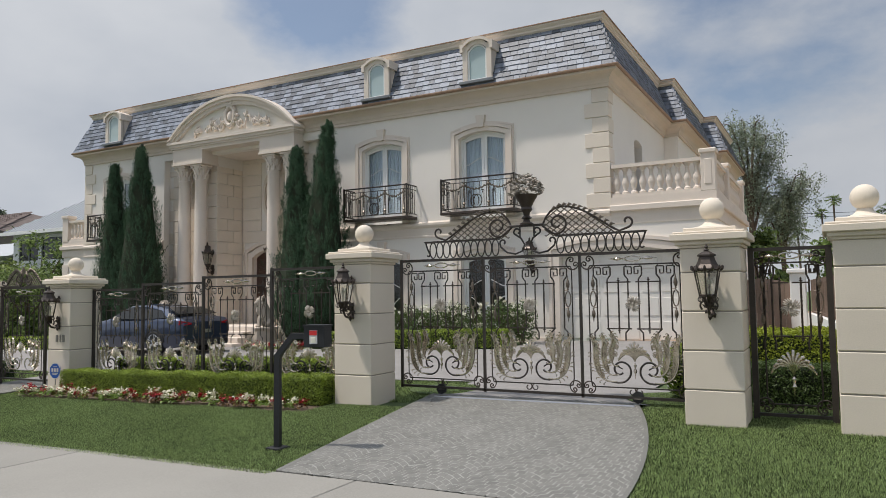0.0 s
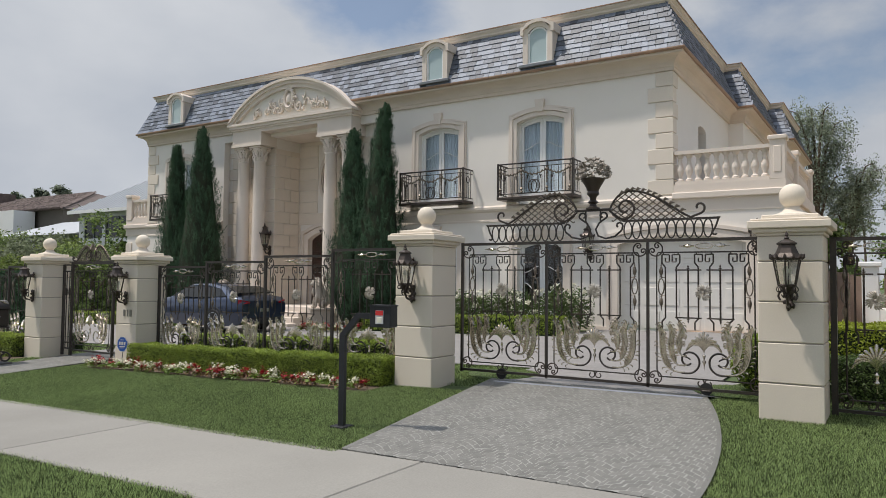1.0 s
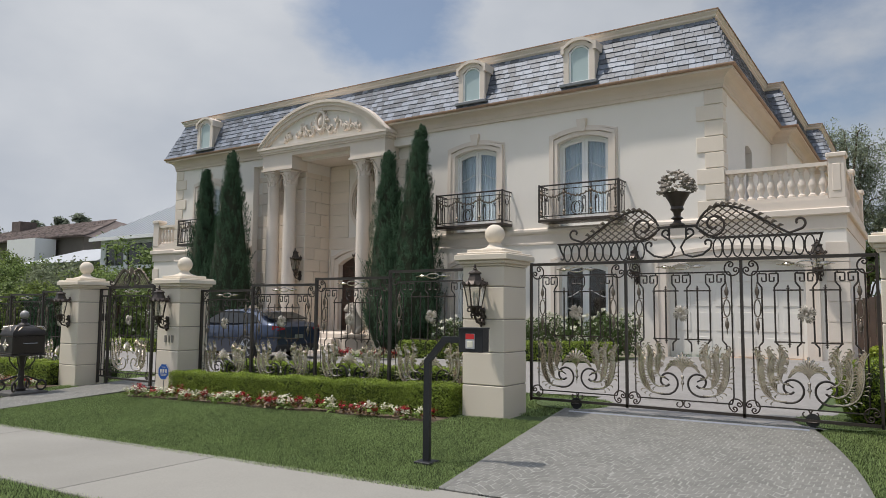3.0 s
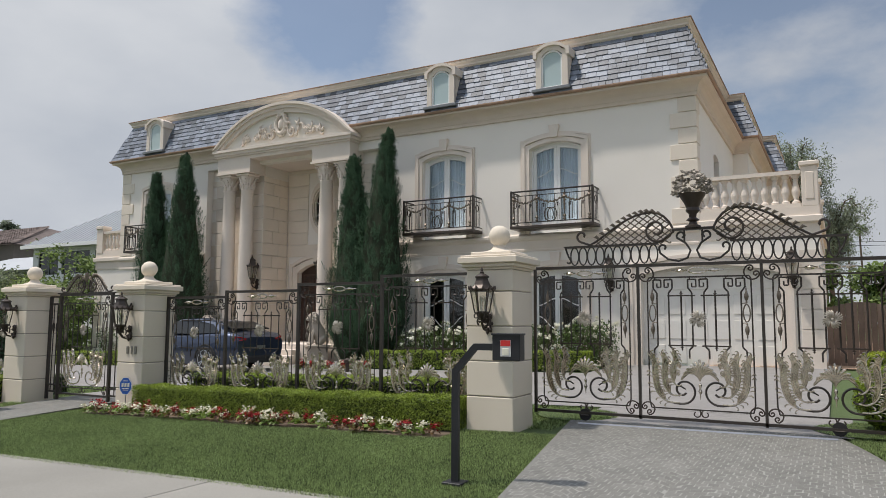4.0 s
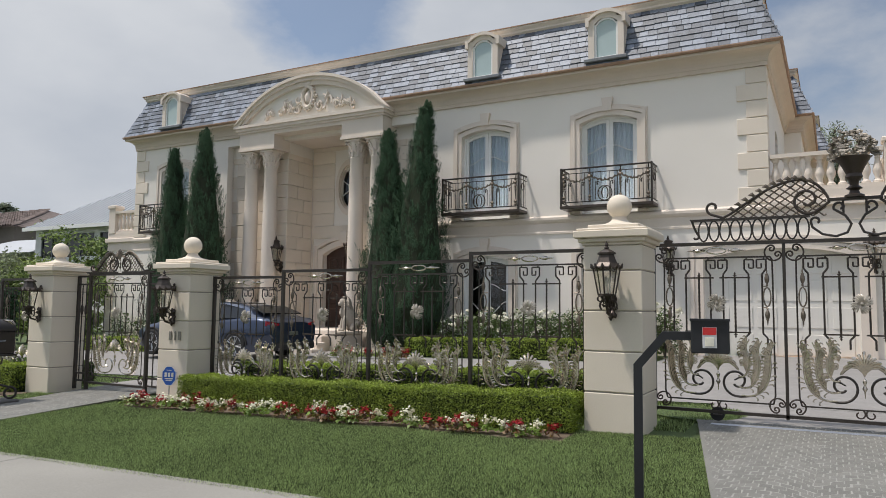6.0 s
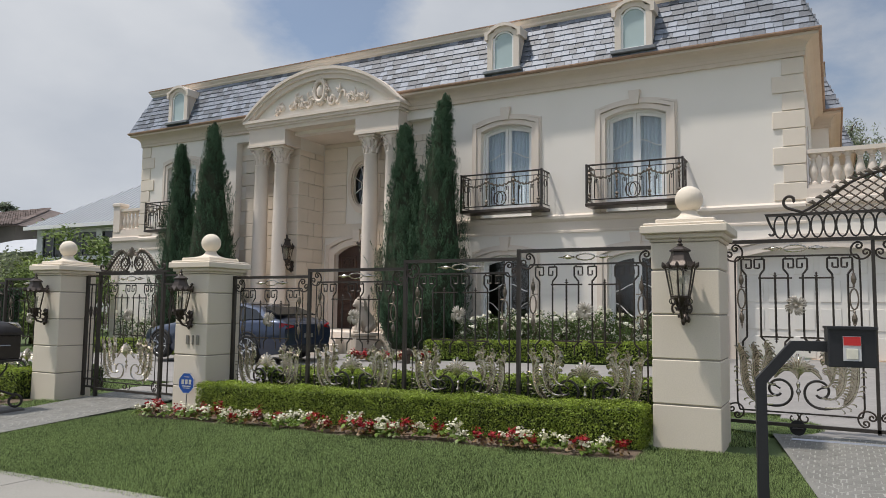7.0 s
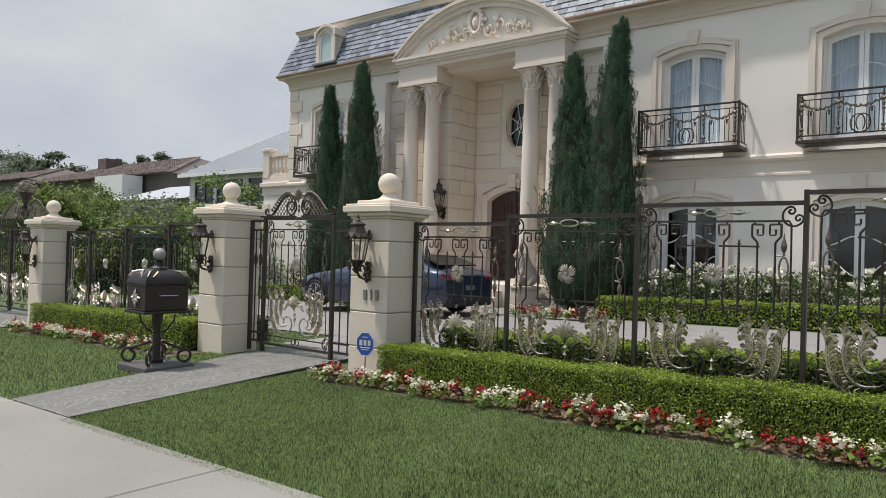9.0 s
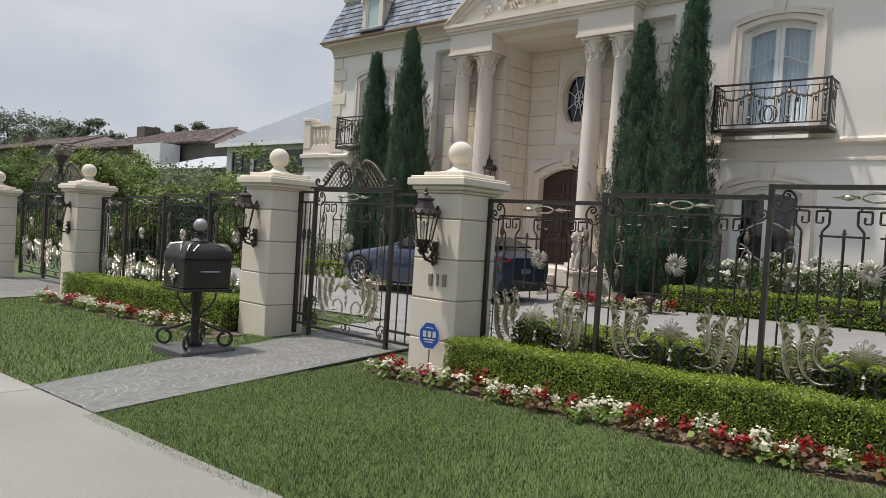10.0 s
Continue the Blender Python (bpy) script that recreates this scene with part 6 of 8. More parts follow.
def crest(parent, cx, half, z0, rise, y=0.0, inner=0.26, rows=10, rings=True):
    """The overthrow of a gate: a row of rings under a ledge, and two latticed wings with scrolls."""
    zt = z0 + (0.235 * rise if rings else 0.03)
    lip = 0.40 if rings else inner * 0.9
    for sx in (-1, 1):
        bm = bmesh.new()
        hexa(bm, [(cx + sx * a, y + b, zt - 0.012) for a, b in ((lip, -0.03), (half + 0.05, -0.03), (half + 0.05, 0.03), (lip, 0.03))],
             [(cx + sx * a, y + b, zt + 0.012) for a, b in ((lip, -0.03), (half + 0.07, -0.03), (half + 0.07, 0.03), (lip, 0.03))])
        if rings:
            tube(bm, [(cx + sx * (half + 0.05), y, zt)] + [(cx + sx * (half - 0.02 + 0.07 * (1 - s)), y, z0 + 0.08 + (zt - z0 - 0.08) * (1 - s) ** 1.6) for s in (0.3, 0.6, 1.0)] + spiral(cx + sx * (half + 0.01), z0 + 0.06, 0.035, math.pi * 0.6, 4, y, 0.12, 12, sx), 0.012, 5)
        part("ledge", bm, IRON, parent)
    for sx in (-1, 1):
        for i in range(rows if rings else 0):
            x = cx + sx * (inner + 0.20 + (half - inner - 0.27) * i / (rows - 1))
            bm = bmesh.new()
            rx = (half - inner - 0.16) / rows * 0.47
            tube(bm, [(x + rx * math.cos(t), y, (z0 + zt) / 2 + (zt - z0) * 0.47 * math.sin(t)) for t in np.linspace(0, math.tau, 17)], 0.009, 5)
            part("ring", bm, IRON, parent)
    # latticed wings
    hgt = 0.36 * rise
    tail = 0.27 if rings else 0.16
    top = lambda u: zt + 0.02 + hgt * (math.sin(min(1, max(0, u / 0.74)) * math.pi * 0.5) ** 1.2 if u < 0.74 else math.sqrt(max(0, 1 - ((u - 0.74) / 0.275) ** 2)))
    for sx in (-1, 1):
        a, b = half - tail, inner - 0.04
        X = lambda u: cx + sx * (a + (b - a) * u)
        bm = bmesh.new()
        n = 10 if rings else 8
        for dr in (-1, 1):
            for i in range(-n, 2 * n):
                run = []
                for s in np.linspace(0, 1, 26):
                    u = (i + 0.5) / n + dr * s * 0.5
                    z = zt + hgt * 1.05 * s
                    if 0 <= u <= 0.97 and z <= top(u):
                        run.append((X(u), y, z))
                if len(run) > 1:
                    tube(bm, run[:: max(1, len(run) // 4)] + [run[-1]], 0.0078, 4)
        part("lattice", bm, BRONZE, parent)
        bm = bmesh.new()
        pts = spiral(X(0) + sx * 0.10, zt + (0.135 if rings else 0.08), 0.075 if rings else 0.05, -math.pi * 0.42, 5.0, y, 0.14, 20, sx)[::-1]
        pts += [(X(u), y, top(u)) for u in list(np.linspace(0.0, 0.74, 12)) + [0.82, 0.89, 0.95, 0.985, 1.0]]
        pts += spiral(X(0.80), zt + 0.02 + hgt * 0.40, hgt * 0.40, -0.35 * math.pi, -7.6, y, 0.095, 36, -sx)
        tube(bm, pts, 0.014, 6)
        part("wing_scroll", bm, IRON2, parent)
        for u in np.linspace(0.12, 0.86, 12):
            bm = bmesh.new()
            d = 0.055
            x, z = X(u), top(u)
            tube(bm, [(x, y - 0.01, z), (x + sx * d * 0.6, y - 0.025, z + d * 0.5), (x + sx * d * 1.3, y - 0.012, z + d * 0.35)], 0.022, 5, flat=0.5, taper=[0.7, 1.0, 0.15])
            part("small_leaf", bm, BRONZE, parent)
        if not rings:
            continue
        bm = bmesh.new()
        tube(bm, spiral(cx + sx * 0.135, zt + 0.08, 0.055, -0.4, 4.8, y, 0.13, 18, sx)[::-1] + [(cx + sx * 0.085, y, zt - 0.01), (cx + sx * 0.035, y, z0 + 0.14), (cx + sx * 0.07, y, z0 + 0.055), (cx + sx * 0.17, y, z0 + 0.02), (cx + sx * 0.29, y, z0 + 0.045), (cx + sx * 0.38, y, z0 + 0.12)] + spiral(cx + sx * 0.345, zt - 0.055, 0.05, -0.5, 4.6, y, 0.13, 16, sx), 0.0125, 6)
        part("centre_scroll", bm, IRON, parent)
    if not rings:
        return zt
    part("pedestal_plate", bx(cx - 0.24, cx + 0.24, y - 0.035, y + 0.035, zt + 0.14 * rise, zt + 0.17 * rise, 0.005), IRON, parent)
    bm = bmesh.new()
    for sx in (-1, 1):
        tube(bm, [(cx + sx * 0.10, y, zt + 0.0), (cx + sx * 0.10, y, zt + 0.15 * rise)], 0.012, 5)
        spear(bm, cx + sx * 0.10, zt + 0.08, 0.6, y)
    part("pedestal_bar", bm, IRON, parent)
    return zt + 0.17 * rise


def urn(x, y, z, s=1.0, label="dark iron urn heaped with silvered metal roses"):
    u = thing("urn", label, "urn", pose(x, y, z) @ Matrix.Scale(s, 4), "gate urns")
    bm = bmesh.new()
    lathe(bm, [(0.09, 0), (0.09, 0.02), (0.05, 0.04), (0.04, 0.07), (0.075, 0.09), (0.04, 0.12), (0.045, 0.16), (0.08, 0.20), (0.07, 0.235), (0.10, 0.30), (0.145, 0.375), (0.155, 0.40), (0.13, 0.40)], 18)
    part("bowl", bm, IRON2, u, smooth=True)
    rng = random.Random(8)
    for i in range(90):
        a, e = rng.uniform(0, math.tau), math.asin(rng.uniform(0.0, 1.0))
        r = 0.215 * (1 - 0.2 * rng.random())
        c = Vector((r * math.cos(e) * math.cos(a), r * math.cos(e) * math.sin(a), 0.40 + r * 1.35 * math.sin(e)))
        bm = bmesh.new()
        q = 0.036 * rng.uniform(0.8, 1.3)
        for kk in range(5):
            b = kk * math.tau / 5 + rng.random()
            tip = Vector((math.cos(b), math.sin(b), rng.uniform(-0.6, 0.6))) * q
            tube(bm, [c, c + tip * 0.7, c + tip * 1.3], q * 0.42, 5, flat=0.4, taper=[0.5, 1.0, 0.05])
        part("metal_rose", bm, URNROSE, u)
    return u


# main fence, four stepped bays
fence = thing("iron_fence", "dark wrought-iron fence with silver-gilt acanthus leaves", "fence", pose(0, 8.65, 0))
FX = [-11.57, -10.27, -8.83, -7.38, -5.89]
FT = [1.70, 1.78, 1.865, 1.95]
for i in range(4):
    iron_panel(fence, FX[i], FX[i + 1], gz(FX[i], 8.65) + 0.10, FT[i])
for i, x in enumerate(FX):
    top = FT[min(i, 3)] + 0.022 if i else FT[0] + 0.022
    part("post", bx(x - 0.019, x + 0.019, -0.022, 0.022, gz(x, 8.65) - 0.05, top), IRON, fence)
fence2 = thing("iron_fence", "dark wrought-iron fence bays beyond the garden gate", "fence", pose(0, 8.65, 0))
FX2 = [-20.53, -19.6, -18.28, -16.9, -15.35]
FT2 = [1.57, 1.61, 1.66, 1.72]
for i in range(4):
    iron_panel(fence2, FX2[i], FX2[i + 1], gz(FX2[i], 8.65) + 0.08, FT2[i])
for i, x in enumerate(FX2):
    part("post", bx(x - 0.019, x + 0.019, -0.022, 0.022, gz(x, 8.65) - 0.05, FT2[min(i, 3)] + 0.022), IRON, fence2)

# sliding drive gate
gate = thing("drive_gate", "wrought-iron sliding drive gate with latticed crest", "gate", pose(0, 9.12, 0))
GX = [-5.34, -4.03, -2.67, -1.33]
GB, GT = 0.245, 2.02
for i in range(3):
    iron_panel(gate, GX[i], GX[i + 1], GB, GT, gate=True)
for x in GX:
    part("post", bx(x - 0.015, x + 0.015, -0.02, 0.02, GB - 0.03, GT + 0.024), IRON, gate)
uz = crest(gate, -3.38, 1.50, GT + 0.02, 1.0)
for x in (-4.7, -1.98):
    w = new("gate_wheel")
    w.parent = gate
    tagged(w, "small black gate wheel in its housing")
    bm = bmesh.new()
    bmesh.ops.create_cone(bm, cap_ends=True, segments=18, radius1=0.072, radius2=0.072, depth=0.035, matrix=pose(x, 0, gz(x, 9.12) + 0.098, 90))
    part("tyre", bm, TYRE, w)
    part("housing", bx(x - 0.05, x + 0.05, -0.035, 0.035, gz(x, 9.12) + 0.085, GB - 0.02, 0.008), IRON, w)
urn(-3.38, 9.12, uz - 0.004, 1.0)
rail = thing("gate_track", "bright steel gate track across the drive", "track", pose(0, 9.0, 0), kind="structure")
bm = bmesh.new()
hexa(bm, [(x, y, gz(x, 9.12) + 0.004) for x, y in ((-4.75, -0.014), (-2.0, -0.014), (-2.0, 0.014), (-4.75, 0.014))], [(x, y, gz(x, 9.12) + 0.018) for x, y in ((-4.75, -0.008), (-2.0, -0.008), (-2.0, 0.008), (-4.75, 0.008))])
part("rail", bm, RIM, rail)

# garden gate with fixed side lights
ggate = thing("garden_gate", "wrought-iron garden gate with a latticed crest", "gate", pose(0, 8.65, 0))
gy = gz(-13.5, 8.65)
for x, zt in ((-14.70, 1.76), (-14.40, 1.80), (-12.98, 1.80), (-12.22, 1.78)):
    part("post", bx(x - 0.022, x + 0.022, -0.024, 0.024, gy - 0.02, zt), IRON, ggate)
iron_panel(ggate, -14.40, -12.98, gy + 0.10, 1.78, gate=True, leaves=False)
for sx in (-1, 1):
    for j in range(3):
        bm = bmesh.new()
        side_leaf(bm, j, -13.69, gy + 0.10, 1.40, 0.95, 0.085, sx, -0.012)
        part("acanthus_leaf", bm, GILT, ggate, "silver-gilt acanthus leaf", smooth=True, weld=True)
    bm = bmesh.new()
    tube(bm, [(-13.69 + sx * 0.52, 0, gy + 0.48), (-13.69 + sx * 0.47, 0, gy + 0.36), (-13.69 + sx * 0.36, 0, gy + 0.285), (-13.69 + sx * 0.24, 0, gy + 0.272)] + spiral(-13.69 + sx * 0.19, gy + 0.42, 0.135, -1.45, -6.4, 0, 0.115, 30, sx), 0.012, 5)
    part("bottom_scroll", bm, GILT, ggate)
bm = bmesh.new()
palmette(bm, -13.69, gy + 0.58, 0.24, -0.02)
part("palmette", bm, GILT, ggate, "silver-gilt palmette", smooth=True, weld=True)
for a, b in ((-14.70, -14.40), (-12.98, -12.22)):
    for z in (1.75, 1.62, gy + 0.12, gy + 0.24):
        part("rail", bx(a, b, -0.014, 0.014, z - 0.014, z + 0.014), IRON, ggate)
    n = 3 if b - a < 0.4 else 5
    for i in range(1, n):
        x = a + (b - a) * i / n
        bm = bmesh.new()
        tube(bm, [(x, 0, gy + 0.12), (x, 0, 1.62)], 0.010, 5)
        part("bar", bm, IRON, ggate)
        bm = bmesh.new()
        tube(bm, [(x + 0.03 * math.cos(t), 0, 1.20 + 0.08 * math.sin(t)) for t in np.linspace(0, math.tau, 15)], 0.008, 5)
        part("oval_ornament", bm, IRON2, ggate)
crest(ggate, -13.69, 0.74, 1.78, 0.78, inner=0.09, rows=6, rings=False)
bm = bmesh.new()
palmette(bm, -13.69, 1.98, 0.20, 0)
part("plume", bm, BRONZE, ggate, "bronzed leaf plume", smooth=True, weld=True)

# gate bay by the near pillars
sgate = thing("side_gate", "narrow wrought-iron bay between two pillars", "gate", pose(0, 8.75, 0))
for x in (-0.62, 0.13):
    part("post", bx(x - 0.03, x + 0.03, -0.03, 0.03, 0.06, 1.99), IRON, sgate)
iron_panel(sgate, -0.62, 0.13, 0.20, 1.97, gate=True, leaves=False)
bm = bmesh.new()
palmette(bm, -0.245, 0.62, 0.27, -0.02)
part("palmette", bm, GILT, sgate, "silver-gilt palmette", smooth=True, weld=True)

# far drive gate
fgate = thing("drive_gate", "distant wrought-iron drive gate with a latticed crest", "gate", pose(0, 8.9, 0))
for a, b in ((-25.25, -23.9), (-23.9, -22.55), (-22.55, -21.18)):
    iron_panel(fgate, a, b, -0.15, 1.62, gate=True)
for x in (-25.25, -23.9, -22.55, -21.18):
    part("post", bx(x - 0.03, x + 0.03, -0.03, 0.03, -0.22, 1.64), IRON, fgate)
uz2 = crest(fgate, -23.22, 1.5, 1.64, 1.0, rows=8)
urn(-23.22, 8.9, uz2 - 0.004, 1.0)


# ---- hedges, flowers, trees ----
def hedge(x0, x1, y0, y1, h, density, size, material, label, seed, group="", jitter=0.012, gfun=None):
    """A clipped hedge: a solid core coloured as inner shade and thousands of small leaves on its faces."""
    gf = gfun or gz
    hd = thing("hedge", label, "hedge", group=group)
    bm = bmesh.new()
    n = max(2, int((x1 - x0) / 0.6))
    for i in range(n):
        a, b = x0 + (x1 - x0) * i / n, x0 + (x1 - x0) * (i + 1) / n
        i0, i1 = (0.05 if i == 0 else 0), (0.05 if i == n - 1 else 0)
        ga, gb = gf(a, (y0 + y1) / 2), gf(b, (y0 + y1) / 2)
        hexa(bm, ((a + i0, y0 + 0.05, ga - 0.05), (b - i1, y0 + 0.05, gb - 0.05), (b - i1, y1 - 0.05, gb - 0.05), (a + i0, y1 - 0.05, ga - 0.05)),
             ((a + i0, y0 + 0.05, ga + h - 0.04), (b - i1, y0 + 0.05, gb + h - 0.04), (b - i1, y1 - 0.05, gb + h - 0.04), (a + i0, y1 - 0.05, ga + h - 0.04)))
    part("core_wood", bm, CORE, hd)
    rng = np.random.default_rng(seed)
    L, D = x1 - x0, y1 - y0
    areas = [L * h, L * D, D * h, D * h]
    pts, nrm = [], []
    for f, ar in enumerate(areas):
        m = int(ar * density)
        u, v = rng.uniform(0, 1, m), rng.uniform(0, 1, m)
        bulge = rng.normal(0, jitter, m) + 0.012 * np.sin(u * L * 5.1) + 0.010 * np.sin(u * L * 11.3 + v * 5)
        inn = np.where(rng.uniform(0, 1, m) < 0.35, -rng.uniform(0, 0.05, m), 0)
        o = bulge + inn
        if f == 0:
            p = np.column_stack((x0 + u * L, y0 - o, v * h))
            q = (0, -1, 0.25)
        elif f == 1:
            p = np.column_stack((x0 + u * L, y0 + v * D, h + o))
            q = (0, 0, 1)
        else:
            p = np.column_stack((np.full(m, x0 if f == 2 else x1) + (o if f == 3 else -o), y0 + u * D, v * h))
            q = (-1 if f == 2 else 1, 0, 0.25)
        pts.append(p)
        nrm.append(np.tile(q, (m, 1)))
    pts, nrm = np.concatenate(pts), np.concatenate(nrm)
    pts[:, 2] += np.array([gf(x, (y0 + y1) / 2) for x in pts[:, 0]])
    leaf_cloud("leaves", pts, nrm, size, material, hd, seed + 1, 0.75)
    return hd


hedge(-11.50, -5.92, 7.98, 8.36, 0.365, 15000, 0.0098, BOX, "clipped green box hedge in front of the iron fence", 11, "clipped box hedges")
hedge(-20.50, -15.35, 7.98, 8.50, 0.42, 4500, 0.014, BOX, "clipped green box hedge beyond the garden gate", 12, "clipped box hedges")
hedge(-11.45, -5.95, 9.0, 9.7, 0.45, 2800, 0.018, BOX, "low green hedge behind the iron fence", 13, "clipped box hedges")
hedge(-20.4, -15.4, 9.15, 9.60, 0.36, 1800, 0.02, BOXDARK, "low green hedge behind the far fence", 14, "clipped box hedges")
hedge(-13.1, -7.0, 16.5, 17.0, 0.43, 2200, 0.022, BOX, "clipped green hedge along the rose bed", 15, "clipped box hedges")
hedge(-27.0, -20.8, 15.75, 16.25, 0.42, 1500, 0.022, BOX, "clipped green hedge along the far bed", 16, "clipped box hedges")
# leaf colour includes the shade behind the side gate
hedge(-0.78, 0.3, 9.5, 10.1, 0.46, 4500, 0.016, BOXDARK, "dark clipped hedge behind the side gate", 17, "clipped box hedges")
hedge(-1.6, 0.2, 12.5, 14.2, 0.62, 2200, 0.022, LIME, "bright yellow-green clipped shrub bed", 18)

# cypress leaf colour makes this sunlit face as dark as a shaded one
hedge(-48.0, -27.6, 14.6, 15.4, 2.0, 420, 0.05, CYP, "tall dark hedge in the neighbouring garden", 22)


def ball_shrub(x, y, r, h, seed):
    """A clipped round shrub: a dark core painted as inner shade and a skin of small leaves."""
    rg = np.random.default_rng(seed)
    b = thing("round_shrub", "rounded green clipped shrub behind the gate", "shrub", pose(x, y, gz(x, y)))
    bm = bmesh.new()
    lathe(bm, [(0.86 * r * math.sin(t), h * 0.48 - h * 0.46 * math.cos(t)) for t in np.linspace(0.1, 3.04, 10)], 14)
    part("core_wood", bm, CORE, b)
    n = 9000
    d = rg.normal(0, 1, (n, 3))
    d /= np.linalg.norm(d, axis=1, keepdims=True)
    k = 1 + rg.normal(0, 0.035, n) + 0.04 * np.sin(d[:, 0] * 9) * np.sin(d[:, 2] * 8)
    pts = d * k[:, None] * np.array((r, r, h * 0.5)) + np.array((0, 0, h * 0.5))
    leaf_cloud("leaves", pts, d, 0.016, BOX, b, seed + 1, 0.7)


ball_shrub(-1.42, 9.85, 0.40, 0.72, 19)


def flower_plant(kind, seed):
    """A bedding plant: a mound of leaves and clustered blossoms."""
    rng = np.random.default_rng(seed)
    label = "bedding plant with white blossoms and green leaves" if kind == "white" else "bedding plant with red blossoms and bronze leaves"
    fl = thing("bedding_plant", label, "flower", group="bedding plants along the hedges")
    n = 46
    a, r = rng.uniform(0, math.tau, n), 0.10 * np.sqrt(rng.uniform(0, 1, n))
    z = 0.02 + 0.085 * rng.uniform(0.2, 1, n) * (1 - (r / 0.12) ** 2 * 0.6)
    pts = np.column_stack((r * np.cos(a), r * np.sin(a), z))
    nrm = np.column_stack((np.cos(a) * 0.5, np.sin(a) * 0.5, np.ones(n)))
    leaf_cloud("leaves", pts, nrm, 0.024, FLEAF if kind == "white" else REDLEAF, fl, seed + 1, 0.5, 0.8, kind="stuff")
    n = 48
    cl = rng.integers(0, 6, n)
    ca, cr = rng.uniform(0, math.tau, 6), rng.uniform(0.02, 0.075, 6)
    cz = 0.105 + 0.03 * rng.uniform(0, 1, 6)
    pts = np.column_stack((cr[cl] * np.cos(ca[cl]), cr[cl] * np.sin(ca[cl]), cz[cl])) + rng.normal(0, 0.016, (n, 3))
    leaf_cloud("blossoms", pts, np.tile((0, -0.3, 1.0), (n, 1)), 0.0155, BLOOM if kind == "white" else RED, fl, seed + 2, 0.6, 0.9, kind="stuff")
    return fl


PROTO = [flower_plant("white", 31), flower_plant("red", 41), flower_plant("white", 51), flower_plant("red", 61)]
rng = random.Random(21)
spots = []
for x0, x1 in ((-12.15, -5.95), (-20.6, -15.2)):
    x = x0
    while x < x1:
        spots.append((x, 7.70 + rng.uniform(-0.04, 0.04)))
        if rng.random() < 0.35:
            spots.append((x + 0.07, 7.60 + rng.uniform(-0.03, 0.04)))
        x += rng.uniform(0.14, 0.19)
last = 0
for i, (x, y) in enumerate(spots):
    red = rng.random() < (0.30 if last == 1 else 0.66)
    last = 1 if red else 0
    pr = PROTO[(1 if red else 0) + 2 * rng.randrange(2)]
    m = pose(x, y, gz(x, y) - 0.01, rng.uniform(-6, 6), rng.uniform(-6, 6), rng.uniform(0, 360)) @ Matrix.Scale(rng.uniform(0.85, 1.3), 4)
    if i < 4:
        PROTO[i].matrix_basis = m
    else:
        c = copy_thing(pr, m)
        c.scale = [rng.uniform(0.85, 1.3)] * 3
bm = bmesh.new()
sheet(bm, -12.3, -5.88, 7.53, 8.1, -0.012, 12, 2)
sheet(bm, -20.7, -15.0, 7.53, 8.1, -0.012, 10, 2)
solid("flower_bed", bm, SOIL, "dark soil strip under the bedding plants", "soil")

# red and white flowers by the porch
for i in range(26):
    x, y = (-14.6 + i * 0.14, 15.55 + rng.uniform(-0.1, 0.1)) if i < 16 else (-20.4 + (i - 16) * 0.14, 15.6 + rng.uniform(-0.1, 0.1))
    c = copy_thing(PROTO[rng.randrange(4)], pose(x, y, gz(x, y) - 0.005, 0, 0, rng.uniform(0, 360)))
    c.scale = [rng.uniform(1.2, 1.7)] * 3


def rose_bush(x, y, h, seed):
    rg = np.random.default_rng(seed)
    b = thing("rose_bush", "green rose bush with white blooms", "rose bush", pose(x, y, gz(x, y)), "rose bushes before the house")
    bm = bmesh.new()
    for k in range(7):
        a, l = rg.uniform(0, math.tau), h * rg.uniform(0.7, 1.0)
        tube(bm, [(0, 0, -0.03), (0.1 * math.cos(a), 0.1 * math.sin(a), l * 0.5), (0.28 * math.cos(a), 0.28 * math.sin(a), l)], 0.009, 5, taper=[1.2, 1, 0.5])
    part("stem", bm, BARK, b)
    n = 760
    a, r = rg.uniform(0, math.tau, n), 0.36 * np.sqrt(rg.uniform(0, 1, n))
    z = h * rg.uniform(0.12, 1.0, n) * (1 - 0.25 * (r / 0.4) ** 2)
    pts = np.column_stack((r * np.cos(a), r * np.sin(a), z))
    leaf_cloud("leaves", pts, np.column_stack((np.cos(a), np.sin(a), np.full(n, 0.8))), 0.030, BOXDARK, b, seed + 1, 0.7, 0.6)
    n = 6
    for k in range(n):
        a, r = rg.uniform(0, math.tau), 0.36 * math.sqrt(rg.uniform(0.1, 1))
        c = np.array((r * math.cos(a), r * math.sin(a), h * rg.uniform(0.6, 1.04)))
        pts = c + rg.normal(0, 0.024, (14, 3))
        leaf_cloud("rose", pts, np.tile((0, -0.5, 0.7), (14, 1)), 0.034, PETAL, b, seed + 7 + k, 0.8, 0.9, kind="")
    return b


protos = [rose_bush(-12.4 + i * 0.55, 17.45, 0.95 + 0.12 * (i % 3), 71 + i) for i in range(4)]
for i in range(26):
    x, y = (-12.1 + (i % 11) * 0.52 + rng.uniform(-0.1, 0.1), 17.35 + 0.42 * (i // 11) + rng.uniform(-0.1, 0.1))
    if i < 4:
        continue
    if i > 21:
        x = -26.2 + (i - 22) * 1.2
    c = copy_thing(protos[i % 4], pose(x, y, gz(x, y), 0, 0, rng.uniform(0, 360)))
    c.scale = [rng.uniform(0.85, 1.15)] * 3


